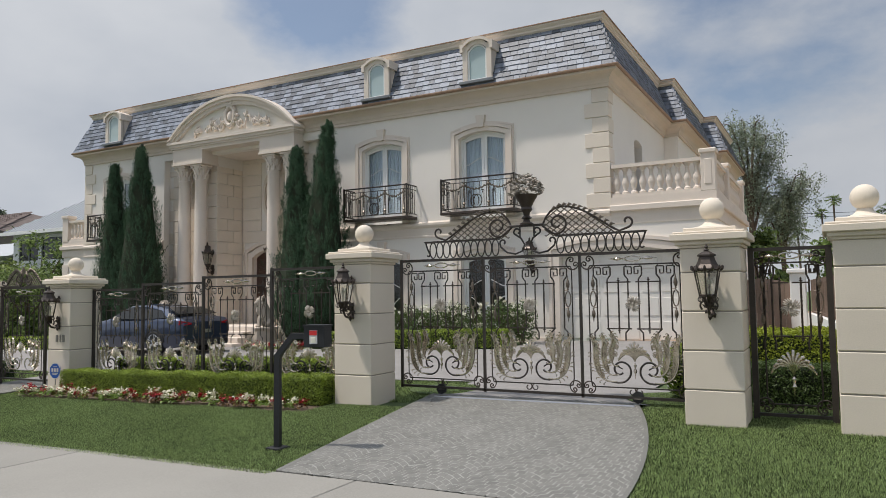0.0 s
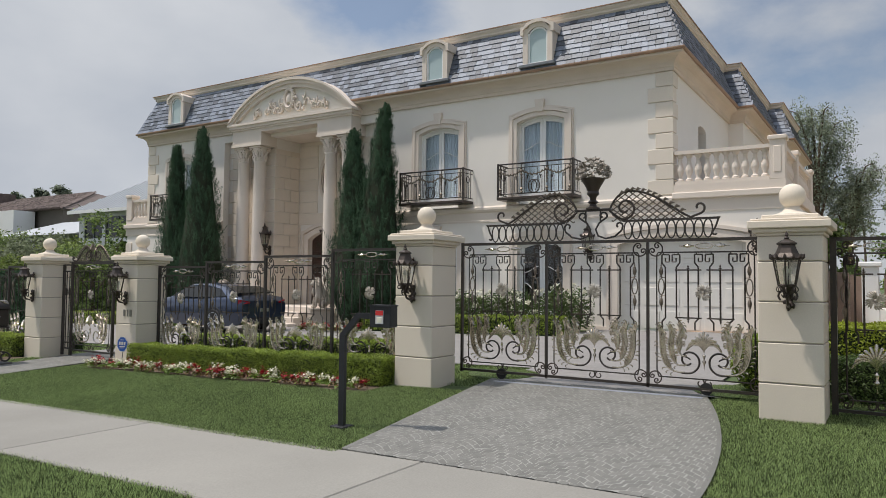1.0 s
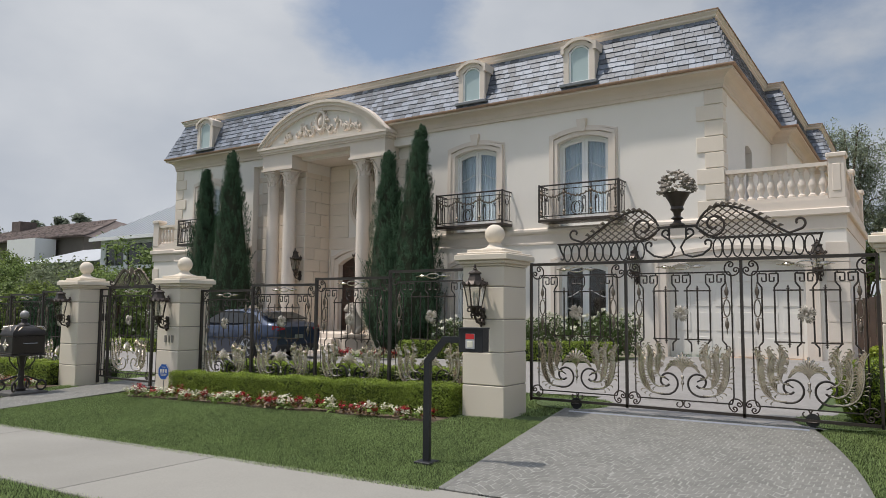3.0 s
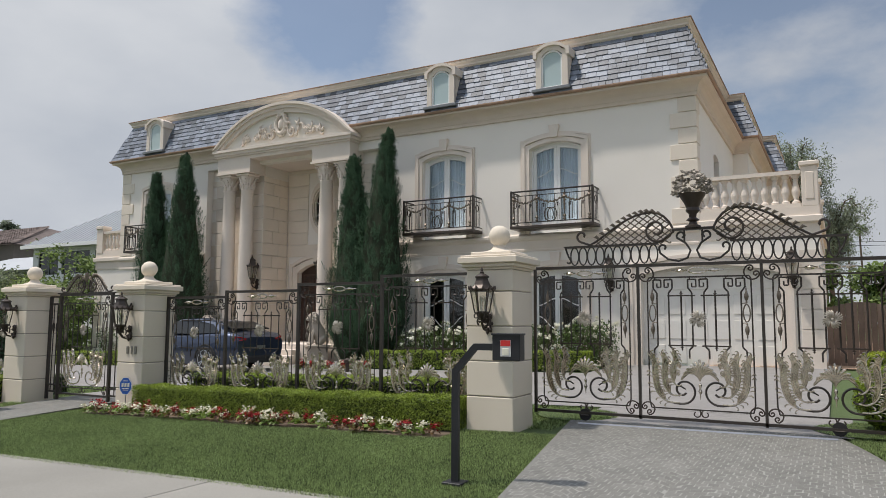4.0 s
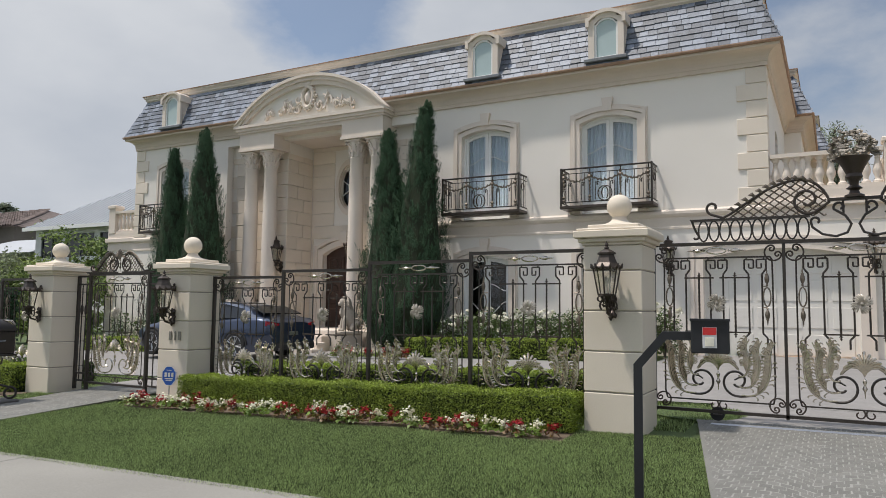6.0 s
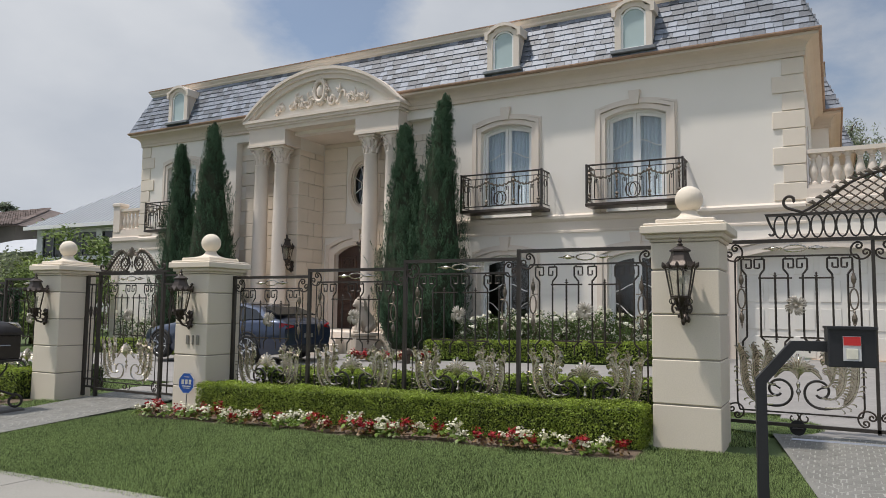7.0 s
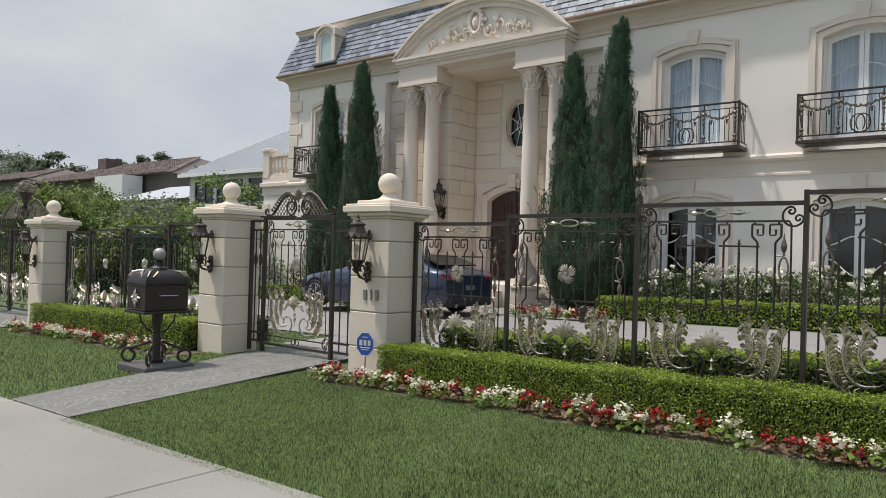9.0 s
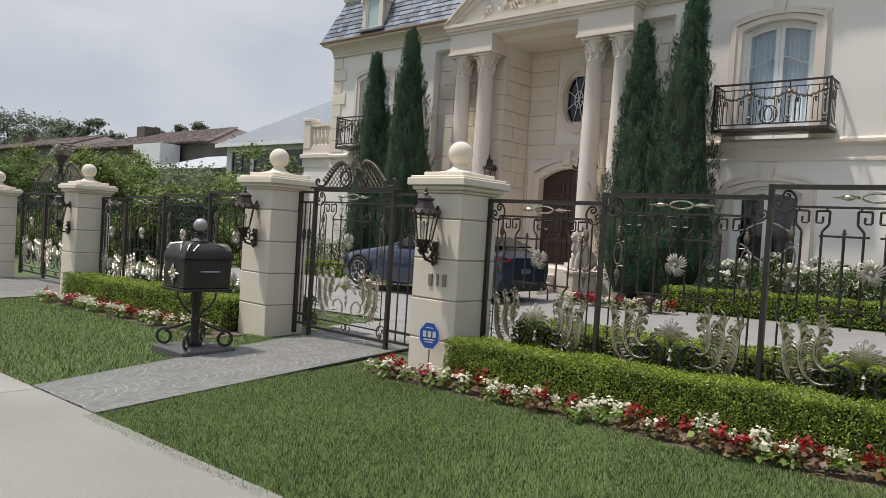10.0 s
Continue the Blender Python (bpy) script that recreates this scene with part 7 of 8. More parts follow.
def cypress(x, y, h, r, seed, lean=(0, 0), label="tall dark green italian cypress against the house"):
    rg = np.random.default_rng(seed)
    g = gz(x, y)
    t = thing("cypress_tree", label, "cypress", pose(x, y, g), "cypress trees beside the portico")
    bm = bmesh.new()
    prof = lambda s: r * (0.55 + 0.45 * min(1, s / 0.12)) * (1 - max(0, s - 0.2) / 0.8) ** 0.86 if s < 1 else 0.0
    tube(bm, [(0, 0, -0.1), (0, 0, 0.8), (lean[0] * 0.5, lean[1] * 0.5, h * 0.5), (lean[0], lean[1], h * 0.9)], 0.09, 8, taper=[1.3, 1, 0.6, 0.2])
    part("trunk", bm, BARK, t)
    # solid hull under the sprays, darkened to give the shade inside the tree
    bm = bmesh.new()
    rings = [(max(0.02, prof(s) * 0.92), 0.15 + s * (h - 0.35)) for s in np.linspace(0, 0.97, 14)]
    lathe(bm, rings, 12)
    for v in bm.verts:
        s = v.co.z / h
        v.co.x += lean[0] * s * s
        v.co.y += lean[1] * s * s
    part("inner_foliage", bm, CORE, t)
    # upright sprays, each a plume of leaves
    n_sp, per = 720, 120
    s = rg.uniform(0.01, 0.96, n_sp) ** 1.1
    a = rg.uniform(0, math.tau, n_sp)
    lump = 1 + 0.15 * np.sin(a * 3 + s * 14 + seed * 2) + 0.12 * np.sin(a * 6 - s * 37 + seed) + rg.normal(0, 0.045, n_sp)
    R = np.array([prof(q) for q in s]) * lump * 0.93
    base = np.column_stack((R * np.cos(a) + lean[0] * s * s, R * np.sin(a) + lean[1] * s * s, 0.1 + s * (h - 0.45)))
    up = np.column_stack((np.cos(a) * 0.22, np.sin(a) * 0.22, np.ones(n_sp))) + rg.normal(0, 0.15, (n_sp, 3))
    up /= np.linalg.norm(up, axis=1, keepdims=True)
    L = rg.uniform(0.3, 0.85, n_sp) * (0.32 + 0.85 * (1 - s))
    f = rg.uniform(0, 1, (n_sp, per))
    wd = 0.085 * (1 - f) * (0.4 + 0.6 * np.minimum(1, f / 0.2))
    off = rg.normal(0, 1, (n_sp, per, 3)) * wd[..., None]
    pts = (base[:, None, :] + up[:, None, :] * (f * L[:, None])[..., None] + off).reshape(-1, 3)
    nrm = (np.column_stack((np.cos(a), np.sin(a), np.full(n_sp, 0.15)))[:, None, :] + 0 * off).reshape(-1, 3)
    leaf_cloud("foliage", pts, nrm, 0.027, CYP, t, seed + 1, 0.42, 0.24, droop=-2.2)
    return t


cypress(-22.75, 17.5, 7.05, 0.74, 101, (-0.15, 0))
cypress(-21.5, 17.55, 7.6, 0.88, 102, (0.02, 0))
cypress(-14.30, 17.6, 6.6, 0.76, 103, (-0.12, 0))
cypress(-13.5, 17.65, 7.25, 0.82, 104, (0.28, 0.03))


def tree(x, y, h, spread, seed, material=TREE, label="leafy green tree", leaf=0.12, clumps=26, per=130, z0=0.25, name="tree", cat="tree", g=None, droop=0.0):
    """A tapered trunk with limbs, and a crown of leaf clumps with gaps."""
    rg = np.random.default_rng(seed)
    g = gz(x, y) if g is None else g
    t = thing(name, label, cat, pose(x, y, g))
    c = rg.normal(0, 1, (clumps, 3))
    c /= np.linalg.norm(c, axis=1, keepdims=True)
    c *= rg.uniform(0.45, 1.0, (clumps, 1))
    cen = np.column_stack((c[:, 0] * spread, c[:, 1] * spread, h * (0.5 + z0 * 0.5) + c[:, 2] * h * (0.5 - z0 * 0.5)))
    bm = bmesh.new()
    tube(bm, [(0, 0, -0.15), (0.03 * h, 0, h * 0.25), (0, 0.02 * h, h * 0.5), (0.02 * h, 0, h * 0.8)], 0.03 * h, 8, taper=[1.2, 0.9, 0.6, 0.2])
    for q in cen[:8]:
        tube(bm, [(0, 0, h * 0.3), (q[0] * 0.5, q[1] * 0.5, h * 0.35 + (q[2] - h * 0.35) * 0.6), tuple(q)], 0.012 * h, 6, taper=[1, 0.7, 0.2])
    part("trunk", bm, BARK, t)
    cs = spread * rg.uniform(0.22, 0.42, clumps)
    pts = (cen[:, None, :] + rg.normal(0, 0.5, (clumps, per, 3)) * cs[:, None, None] * np.array((1, 1, 0.75))).reshape(-1, 3)
    if droop:
        k = rg.uniform(0, 1, len(pts)) ** 2
        pts[:, 2] -= droop * k
    nrm = np.repeat(c, per, axis=0) * 0.6 + np.array((0, 0, 0.7))
    leaf_cloud("crown", pts, nrm, leaf, material, t, seed + 1, 0.8, 0.5, droop=droop)
    return t


# ---- small things along the street ----
kp = thing("keypad_post", "black square-tube entry post with keypad box", "entry post", pose(-4.735, 5.79, gz(-4.735, 5.79)))
dirv = Vector((0.98, 0.19, 0)).normalized()
part("base_plate", bx(-0.085, 0.085, -0.085, 0.085, -0.02, 0.012, 0.004), BLACK, kp)
bm = bmesh.new()
p = [Vector((0, 0, 0)), Vector((0, 0, 0.90)), dirv * 0.17 + Vector((0, 0, 1.10)), dirv * 0.44 + Vector((0, 0, 1.10))]
sd = Vector((-dirv.y, dirv.x, 0)) * 0.029
rings = []
for i, q in enumerate(p):
    d = ((p[i] - p[i - 1]).normalized() if i else Vector((0, 0, 1))) + ((p[i + 1] - p[i]).normalized() if i < 3 else dirv)
    d.normalize()
    nn = sd.normalized().cross(d) * 0.029
    rings.append([bm.verts.new(q + s * sd + k * nn) for s, k in ((-1, -1), (1, -1), (1, 1), (-1, 1))])
for a, b in zip(rings, rings[1:]):
    for j in range(4):
        bm.faces.new((a[j], a[(j + 1) % 4], b[(j + 1) % 4], b[j]))
bm.faces.new(rings[0])
bm.faces.new(rings[-1])
part("tube", bm, BLACK, kp)
kb = new("keypad_box")
kb.parent = kp
kb.matrix_basis = pose(0.45, 0.02, 1.10, 0, 0, 8)
tagged(kb, "black steel keypad box with red and grey label")
bm = bmesh.new()
box(bm, -0.115, 0.115, -0.02, 0.13, -0.105, 0.105, 0.006)
box(bm, -0.12, 0.12, -0.035, 0.135, 0.098, 0.112)
part("box_body", bm, BLACK, kb)
part("label_plate", bx(-0.045, 0.04, -0.026, -0.0205, -0.07, 0.06), SIGNGREY, kb, "grey label plate")
part("red_label", bx(-0.043, 0.038, -0.029, -0.0265, 0.012, 0.058), SIGNRED, kb, "red band of the label")
part("button", bx(-0.03, 0.025, -0.031, -0.0265, -0.06, -0.005, 0.002), PETAL, kb, "pale push button")

# blue octagon sign on a stake
sg = thing("yard_sign", "blue octagonal security sign on a metal stake", "sign", pose(-11.805, 8.09, gz(-11.8, 8.09) - 0.14, 0, 0, 12))
bm = bmesh.new()
tube(bm, [(0, 0.006, -0.05), (0, 0.006, 0.6)], 0.008, 6)
part("stake", bm, RIM, sg)
bm = bmesh.new()
pts = [(0.125 * math.cos(math.pi / 8 + i * math.pi / 4), 0.50 + 0.145 * math.sin(math.pi / 8 + i * math.pi / 4)) for i in range(8)]
hexa(bm, [(x, -0.006, z) for x, z in pts], [(x, 0.0, z) for x, z in pts])
part("plate", bm, SIGNBLUE, sg)
bm = bmesh.new()
N = len(pts)
for i in range(8):
    (a, b), (c, d) = pts[i], pts[(i + 1) % 8]
    k = 0.94
    q = [(a, b), (c, d), (c * k, 0.50 + (d - 0.50) * k), (a * k, 0.50 + (b - 0.50) * k)]
    hexa(bm, [(x, -0.0085, z) for x, z in q], [(x, -0.0065, z) for x, z in q])
part("border", bm, PETAL, sg)
for x, w, z0, z1 in ((-0.055, 0.036, 0.485, 0.545), (0.0, 0.036, 0.485, 0.545), (0.055, 0.036, 0.485, 0.545), (0, 0.13, 0.455, 0.467), (0, 0.10, 0.432, 0.44), (0, 0.08, 0.575, 0.583)):
    part("white_bar", bx(x - w / 2, x + w / 2, -0.009, -0.0065, z0, z1), PETAL, sg)

nb = thing("house_number", "three dark metal bars on the pillar face", "number plate", pose(-11.84, 8.2, gz(-11.89, 8.35) + 0.91))
for x, w in ((-0.095, 0.055), (0.0, 0.03), (0.09, 0.055)):
    part("bar", bx(x - w / 2, x + w / 2, -0.016, 0.0, -0.062, 0.062, 0.006), BRASS, nb)

# mailbox
mb = thing("mailbox", "black ornate mailbox with silvered leaves and ball finial", "mailbox", pose(-14.3, 6.98, gz(-14.3, 6.98)) @ Matrix.Scale(1.05, 4))
part("base_slab", bx(-0.31, 0.31, -0.31, 0.31, -0.05, 0.05, 0.012), MAILSLAB, mb, "dark grey square base slab")
bm = bmesh.new()
lathe(bm, [(0.08, 0.06), (0.085, 0.09), (0.05, 0.12), (0.04, 0.2), (0.05, 0.32), (0.035, 0.45), (0.05, 0.6), (0.08, 0.64)], 10)
part("stem", bm, MAILBLK, mb, smooth=True)
for k in range(4):
    a = math.pi / 4 + k * math.pi / 2
    bm = bmesh.new()
    ca, sa = math.cos(a), math.sin(a)
    prof = [(0.06, 0.30), (0.14, 0.27)] + [(0.31 + 0.085 * (1 - t / 22) * math.cos(1.9 - t), 0.14 + 0.085 * (1 - t / 22) * math.sin(1.9 - t)) for t in np.linspace(0, 6.6, 20)]
    tube(bm, [(r * ca, r * sa, z) for r, z in prof], 0.016, 6)
    prof = [(0.05, 0.40), (0.12, 0.45), (0.19, 0.55), (0.2, 0.62)]
    tube(bm, [(r * ca, r * sa, z) for r, z in prof], 0.011, 6)
    part("foot_scroll", bm, MAILBLK, mb)
bm = bmesh.new()
box(bm, -0.22, 0.22, -0.29, 0.29, 0.64, 0.67, 0.006)
box(bm, -0.205, 0.205, -0.27, 0.27, 0.67, 0.98, 0.012)
part("body", bm, MAILBLK, mb)
for z in (0.685, 0.965):
    bm = bmesh.new()
    for i in range(21):
        for x, y in ((-0.21 + 0.021 * i, -0.275), (0.21, -0.275 + 0.0275 * i)):
            lathe(bm, [(0.002, -0.009), (0.010, 0), (0.002, 0.009)], 5, (x, y, z))
    part("beading", bm, IRON2, mb)
bm = bmesh.new()
rows = []
for s in np.linspace(0, 1, 8):
    k = math.sqrt(1 - (s * 0.93) ** 2)
    rows.append([bm.verts.new((x * k, y * k, 0.98 + 0.17 * s)) for x, y in ((-0.215, -0.28), (0.215, -0.28), (0.215, 0.28), (-0.215, 0.28))])
for a, b in zip(rows, rows[1:]):
    for j in range(4):
        bm.faces.new((a[j], a[(j + 1) % 4], b[(j + 1) % 4], b[j]))
bm.faces.new(rows[-1])
bm.faces.new(rows[0][::-1])
lid = part("lid", bm, MAILBLK, mb, "black domed lid")
bm = bmesh.new()
lathe(bm, [(0.10, 1.13), (0.10, 1.16), (0.055, 1.19), (0.045, 1.23), (0.06, 1.24), (0.03, 1.26)], 14)
part("finial_base", bm, MAILBLK, mb)
bm = bmesh.new()
lathe(bm, [(0.072 * math.cos(t), 1.325 + 0.072 * math.sin(t)) for t in np.linspace(-1.5, 1.5, 12)], 16)
part("ball_finial", bm, BALLGREY, mb, "dull grey metal ball", smooth=True)
rg = random.Random(3)
for i in range(12):
    sx, sy = ((1, 1), (1, -1), (-1, -1), (-1, 1))[i // 3]
    f, q = (0.0, 0.055, -0.055)[i % 3], rg.uniform(0.9, 1.1)
    bm = bmesh.new()
    tube(bm, [(sx * 0.12 + f * sy, sy * 0.15 - f * sx, 1.135), (sx * 0.165 + f * 1.1 * sy, sy * 0.205 - f * 1.1 * sx, 1.115), (sx * 0.195 + f * 0.8 * sy, sy * 0.25 - f * 0.8 * sx, 1.065)], 0.019 * q, 7, flat=0.6, taper=[0.3, 1.1, 0.25])
    part("silver_leaf", bm, GILT, mb, smooth=True)
bm = bmesh.new()
for i in range(8):
    a = i * math.pi / 4
    L = 0.105 if i % 2 == 0 else 0.07
    tube(bm, [(0, -0.278, 0.82), (L * 0.6 * math.cos(a), -0.285, 0.82 + L * 0.6 * math.sin(a)), (L * math.cos(a), -0.278, 0.82 + L * math.sin(a))], 0.017, 6, taper=[0.001, 1.1, 0.3])
part("medallion", bm, GILT, mb, "silvered rosette medallion", weld=True)
bm = bmesh.new()
tube(bm, [(0.205, -0.10, 0.85), (0.222, -0.09, 0.85), (0.222, 0.12, 0.85), (0.205, 0.13, 0.85)], 0.006, 5)
part("handle", bm, RIM, mb)


# ---- lions and car in the forecourt ----
def lion(x, y, turn):
    bm = bmesh.new()
    box(bm, -0.32, 0.32, -0.42, 0.42, 0.0, 0.12, 0.02)
    box(bm, -0.26, 0.26, -0.36, 0.36, 0.12, 0.52, 0.02)
    box(bm, -0.31, 0.31, -0.41, 0.41, 0.52, 0.60, 0.02)
    ball = lambda c, r, n=12: lathe(bm, [(r[0] * math.cos(t), r[2] * math.sin(t)) for t in np.linspace(-1.5, 1.5, 9)], n, c)
    tube(bm, [(0, 0.28, 0.70), (0, 0.16, 0.84), (0, -0.02, 1.04), (0, -0.10, 1.25)], 0.22, 12, taper=[1.0, 1.15, 1.12, 0.95])
    ball((0, -0.10, 1.34), (0.19, 0.19, 0.20))
    for k in range(16):
        a = k * math.tau / 16
        tube(bm, [(0.12 * math.cos(a), -0.22, 1.36 + 0.12 * math.sin(a)), (0.19 * math.cos(a), -0.20, 1.36 + 0.19 * math.sin(a)), (0.22 * math.cos(a), -0.10, 1.33 + 0.22 * math.sin(a)), (0.20 * math.cos(a), 0.02, 1.26 + 0.22 * math.sin(a))], 0.045, 6, taper=[0.5, 1.0, 1.1, 0.4])
    tube(bm, [(0, -0.22, 1.22), (0, -0.26, 1.08), (0, -0.22, 0.95)], 0.10, 8, taper=[1.2, 1.0, 0.3])
    ball((0, -0.24, 1.40), (0.125, 0.125, 0.13))
    ball((0, -0.34, 1.36), (0.07, 0.07, 0.06))
    for sx in (-1, 1):
        tube(bm, [(sx * 0.11, -0.10, 1.06), (sx * 0.12, -0.20, 0.85), (sx * 0.12, -0.22, 0.64)], 0.085, 8, taper=[1.25, 0.95, 0.9])
        ball((sx * 0.12, -0.27, 0.63), (0.075, 0.075, 0.045))
        tube(bm, [(sx * 0.17, 0.24, 0.82), (sx * 0.2, 0.10, 0.74), (sx * 0.19, 0.0, 0.64)], 0.11, 8, taper=[1.0, 1.0, 0.6])
        ball((sx * 0.11, -0.16, 1.52), (0.04, 0.04, 0.05), 8)
    tube(bm, [(0.1, 0.36, 0.64), (0.2, 0.38, 0.7), (0.24, 0.3, 0.82), (0.2, 0.3, 0.95)], 0.03, 6)
    o = part("lion_statue", bm, MARBLE, None, smooth=True)
    o.matrix_basis = pose(x, y, gz(x, y) - 0.01, 0, 0, turn)
    o.scale = (0.86, 0.80, 0.98)
    tagged(o, "pale carved stone lion seated on a pedestal", "statue", "lion statues by the steps")


lion(-15.42, 17.3, -38)
lion(-19.9, 17.3, 38)


def wheel(parent, x, y, r=0.335):
    w = new("wheel")
    w.parent = parent
    w.location = (x, y, r)
    s = 1 if y > 0 else -1
    bm = bmesh.new()
    lathe(bm, [(0.23, -0.11), (0.30, -0.115), (0.33, -0.09), (0.335, 0), (0.33, 0.09), (0.30, 0.115), (0.23, 0.11)], 28)
    bmesh.ops.rotate(bm, verts=bm.verts, matrix=Matrix.Rotation(math.pi / 2, 3, "X"))
    part("tyre", bm, TYRE, w, smooth=True)
    bm = bmesh.new()
    for k in range(5):
        a = k * math.tau / 5
        for da in (-0.16, 0.16):
            tube(bm, [(0.04 * math.cos(a), s * 0.10, 0.04 * math.sin(a)), (0.235 * math.cos(a + da), s * 0.105, 0.235 * math.sin(a + da))], 0.018, 5)
    tube(bm, [(0.235 * math.cos(t), s * 0.10, 0.235 * math.sin(t)) for t in np.linspace(0, math.tau, 25)], 0.016, 5)
    part("rim", bm, RIM, w)
    part("brake_disc", bx(-0.12, 0.12, -0.02, 0.02, -0.12, 0.12), TYRE, w)


car = thing("car", "metallic dark blue saloon car parked in the forecourt", "car", pose(-15.22, 14.75, gz(-15.22, 14.75), 0, 0, 0) @ Matrix.Scale(0.98, 4))
# local x runs from the front (-4.9) to the rear bumper (0); y across
stations = [  # x, half width low, half width belt, half width roof, sill, belt, roof
    (-4.86, 0.55, 0.62, 0.5, 0.30, 0.60, 0.66), (-4.70, 0.78, 0.80, 0.70, 0.20, 0.64, 0.72), (-4.2, 0.90, 0.90, 0.78, 0.18, 0.74, 0.84), (-3.5, 0.93, 0.93, 0.80, 0.18, 0.86, 0.94),
    (-3.15, 0.93, 0.935, 0.76, 0.18, 0.90, 1.02), (-2.35, 0.93, 0.94, 0.60, 0.18, 0.93, 1.40), (-1.6, 0.93, 0.945, 0.58, 0.18, 0.95, 1.42), (-0.95, 0.93, 0.945, 0.60, 0.18, 0.98, 1.30),
    (-0.45, 0.92, 0.93, 0.70, 0.2, 1.0, 1.08), (-0.12, 0.88, 0.90, 0.72, 0.26, 0.98, 1.03), (0.0, 0.80, 0.84, 0.62, 0.36, 0.86, 0.92)]
bm = bmesh.new()
rings = []
for x, wl, wb, wr, zs, zb, zr in stations:
    half = [(wl * 0.92, zs), (wl, zs + 0.10), (wb * 1.005, (zs + zb) * 0.52), (wb, zb - 0.06), (wb * 0.955, zb), ((wb * 0.35 + wr * 0.65), zb + (zr - zb) * 0.62), (wr, zr - 0.03), (wr * 0.6, zr)]
    loop = [(x, -y, z) for y, z in half] + [(x, y, z) for y, z in half[::-1]]
    rings.append([bm.verts.new(p) for p in loop])
for a, b in zip(rings, rings[1:]):
    n = len(a)
    for j in range(n):
        bm.faces.new((a[j], a[(j + 1) % n], b[(j + 1) % n], b[j]))
bm.faces.new(rings[0][::-1])
bm.faces.new(rings[-1])
body = part("body", bm, PAINT, car, "metallic blue bodywork", smooth=True)


def car_patch(name, pts, material, label=""):
    bm = bmesh.new()
    vs = [bm.verts.new(p) for p in pts]
    f = bm.faces.new(vs)
    bm.normal_update()
    q = bmesh.ops.extrude_face_region(bm, geom=[f])
    nn = f.normal.copy()
    for v in q["geom"]:
        if isinstance(v, bmesh.types.BMVert):
            v.co += nn * 0.012
    part(name, bm, material, car, label)


for s in (-1, 1):
    side = [(-2.95, s * 0.905, 1.0), (-2.35, s * 0.72, 1.32), (-1.62, s * 0.71, 1.345), (-0.98, s * 0.74, 1.24), (-0.62, s * 0.86, 1.03), (-1.6, s * 0.915, 0.985)]
    car_patch("side_window", side if s < 0 else side[::-1], DARKGLASS, "dark tinted side window")
    car_patch("side_window", (side[::-1] if s < 0 else side), DARKGLASS, "dark tinted side window")
    lampq = [(0.012, s * 0.56, 0.845), (0.0, s * 0.80, 0.82), (-0.12, s * 0.905, 0.84), (-0.12, s * 0.895, 0.95), (0.0, s * 0.79, 0.935), (0.012, s * 0.56, 0.89)]
    car_patch("tail_lamp", lampq if s > 0 else lampq[::-1], LAMPRED, "red tail lamp")
    car_patch("tail_lamp", lampq[::-1] if s > 0 else lampq, LAMPRED, "red tail lamp")
    bm = bmesh.new()
    tube(bm, [(0.0, s * 0.55, 0.27), (0.05, s * 0.55, 0.27)], 0.045, 10)
    part("exhaust_pipe", bm, RIM, car)
rearq = [(-0.93, -0.60, 1.26), (-0.93, 0.60, 1.26), (-0.42, 0.70, 1.075), (-0.42, -0.70, 1.075)]
car_patch("rear_window", [(x + 0.06, y, z + 0.055) for x, y, z in rearq], DARKGLASS, "dark rear window")
car_patch("rear_window", [(x + 0.06, y, z + 0.055) for x, y, z in rearq[::-1]], DARKGLASS, "dark rear window")
part("rear_bumper", bx(-0.25, 0.045, -0.80, 0.80, 0.24, 0.44, 0.04), TYRE, car, "black rear diffuser")
part("plate", bx(0.0, 0.016, -0.16, 0.16, 0.60, 0.70, 0.004), RIM, car, "pale number plate")
for x in (-4.0, -1.05):
    for y in (-0.86, 0.86):
        wheel(car, x, y)
for x in (-4.0, -1.05):
    for s in (-1, 1):
        bm = bmesh.new()
        tube(bm, [(x + 0.375 * math.cos(t), s * 0.935, 0.335 + 0.375 * math.sin(t)) for t in np.linspace(0.05, math.pi - 0.05, 14)], 0.03, 6)
        part("wheel_arch", bm, TYRE, car, "black wheel arch lining")

# low bollard light by the court
bl = thing("path_light", "small dark bollard light in the bed", "lamp", pose(-12.75, 15.2, gz(-12.75, 15.2)))
bm = bmesh.new()
lathe(bm, [(0.05, -0.05), (0.05, 0.2), (0.09, 0.22), (0.09, 0.3), (0.03, 0.34)], 10)
part("lamp_body", bm, IRON2, bl)


# ---- neighbours and distance ----
def hip_roof(bm, x0, x1, y0, y1, ze, zr, over=0.6):
    x0, x1, y0, y1 = x0 - over, x1 + over, y0 - over, y1 + over
    d = (y1 - y0) / 2
    v = [bm.verts.new(p) for p in ((x0, y0, ze), (x1, y0, ze), (x1, y1, ze), (x0, y1, ze), (x0 + d, y0 + d, zr), (x1 - d, y0 + d, zr))]
    for q in ((0, 1, 5, 4), (1, 2, 5), (2, 3, 4, 5), (3, 0, 4), (3, 2, 1, 0)):
        bm.faces.new([v[i] for i in q])


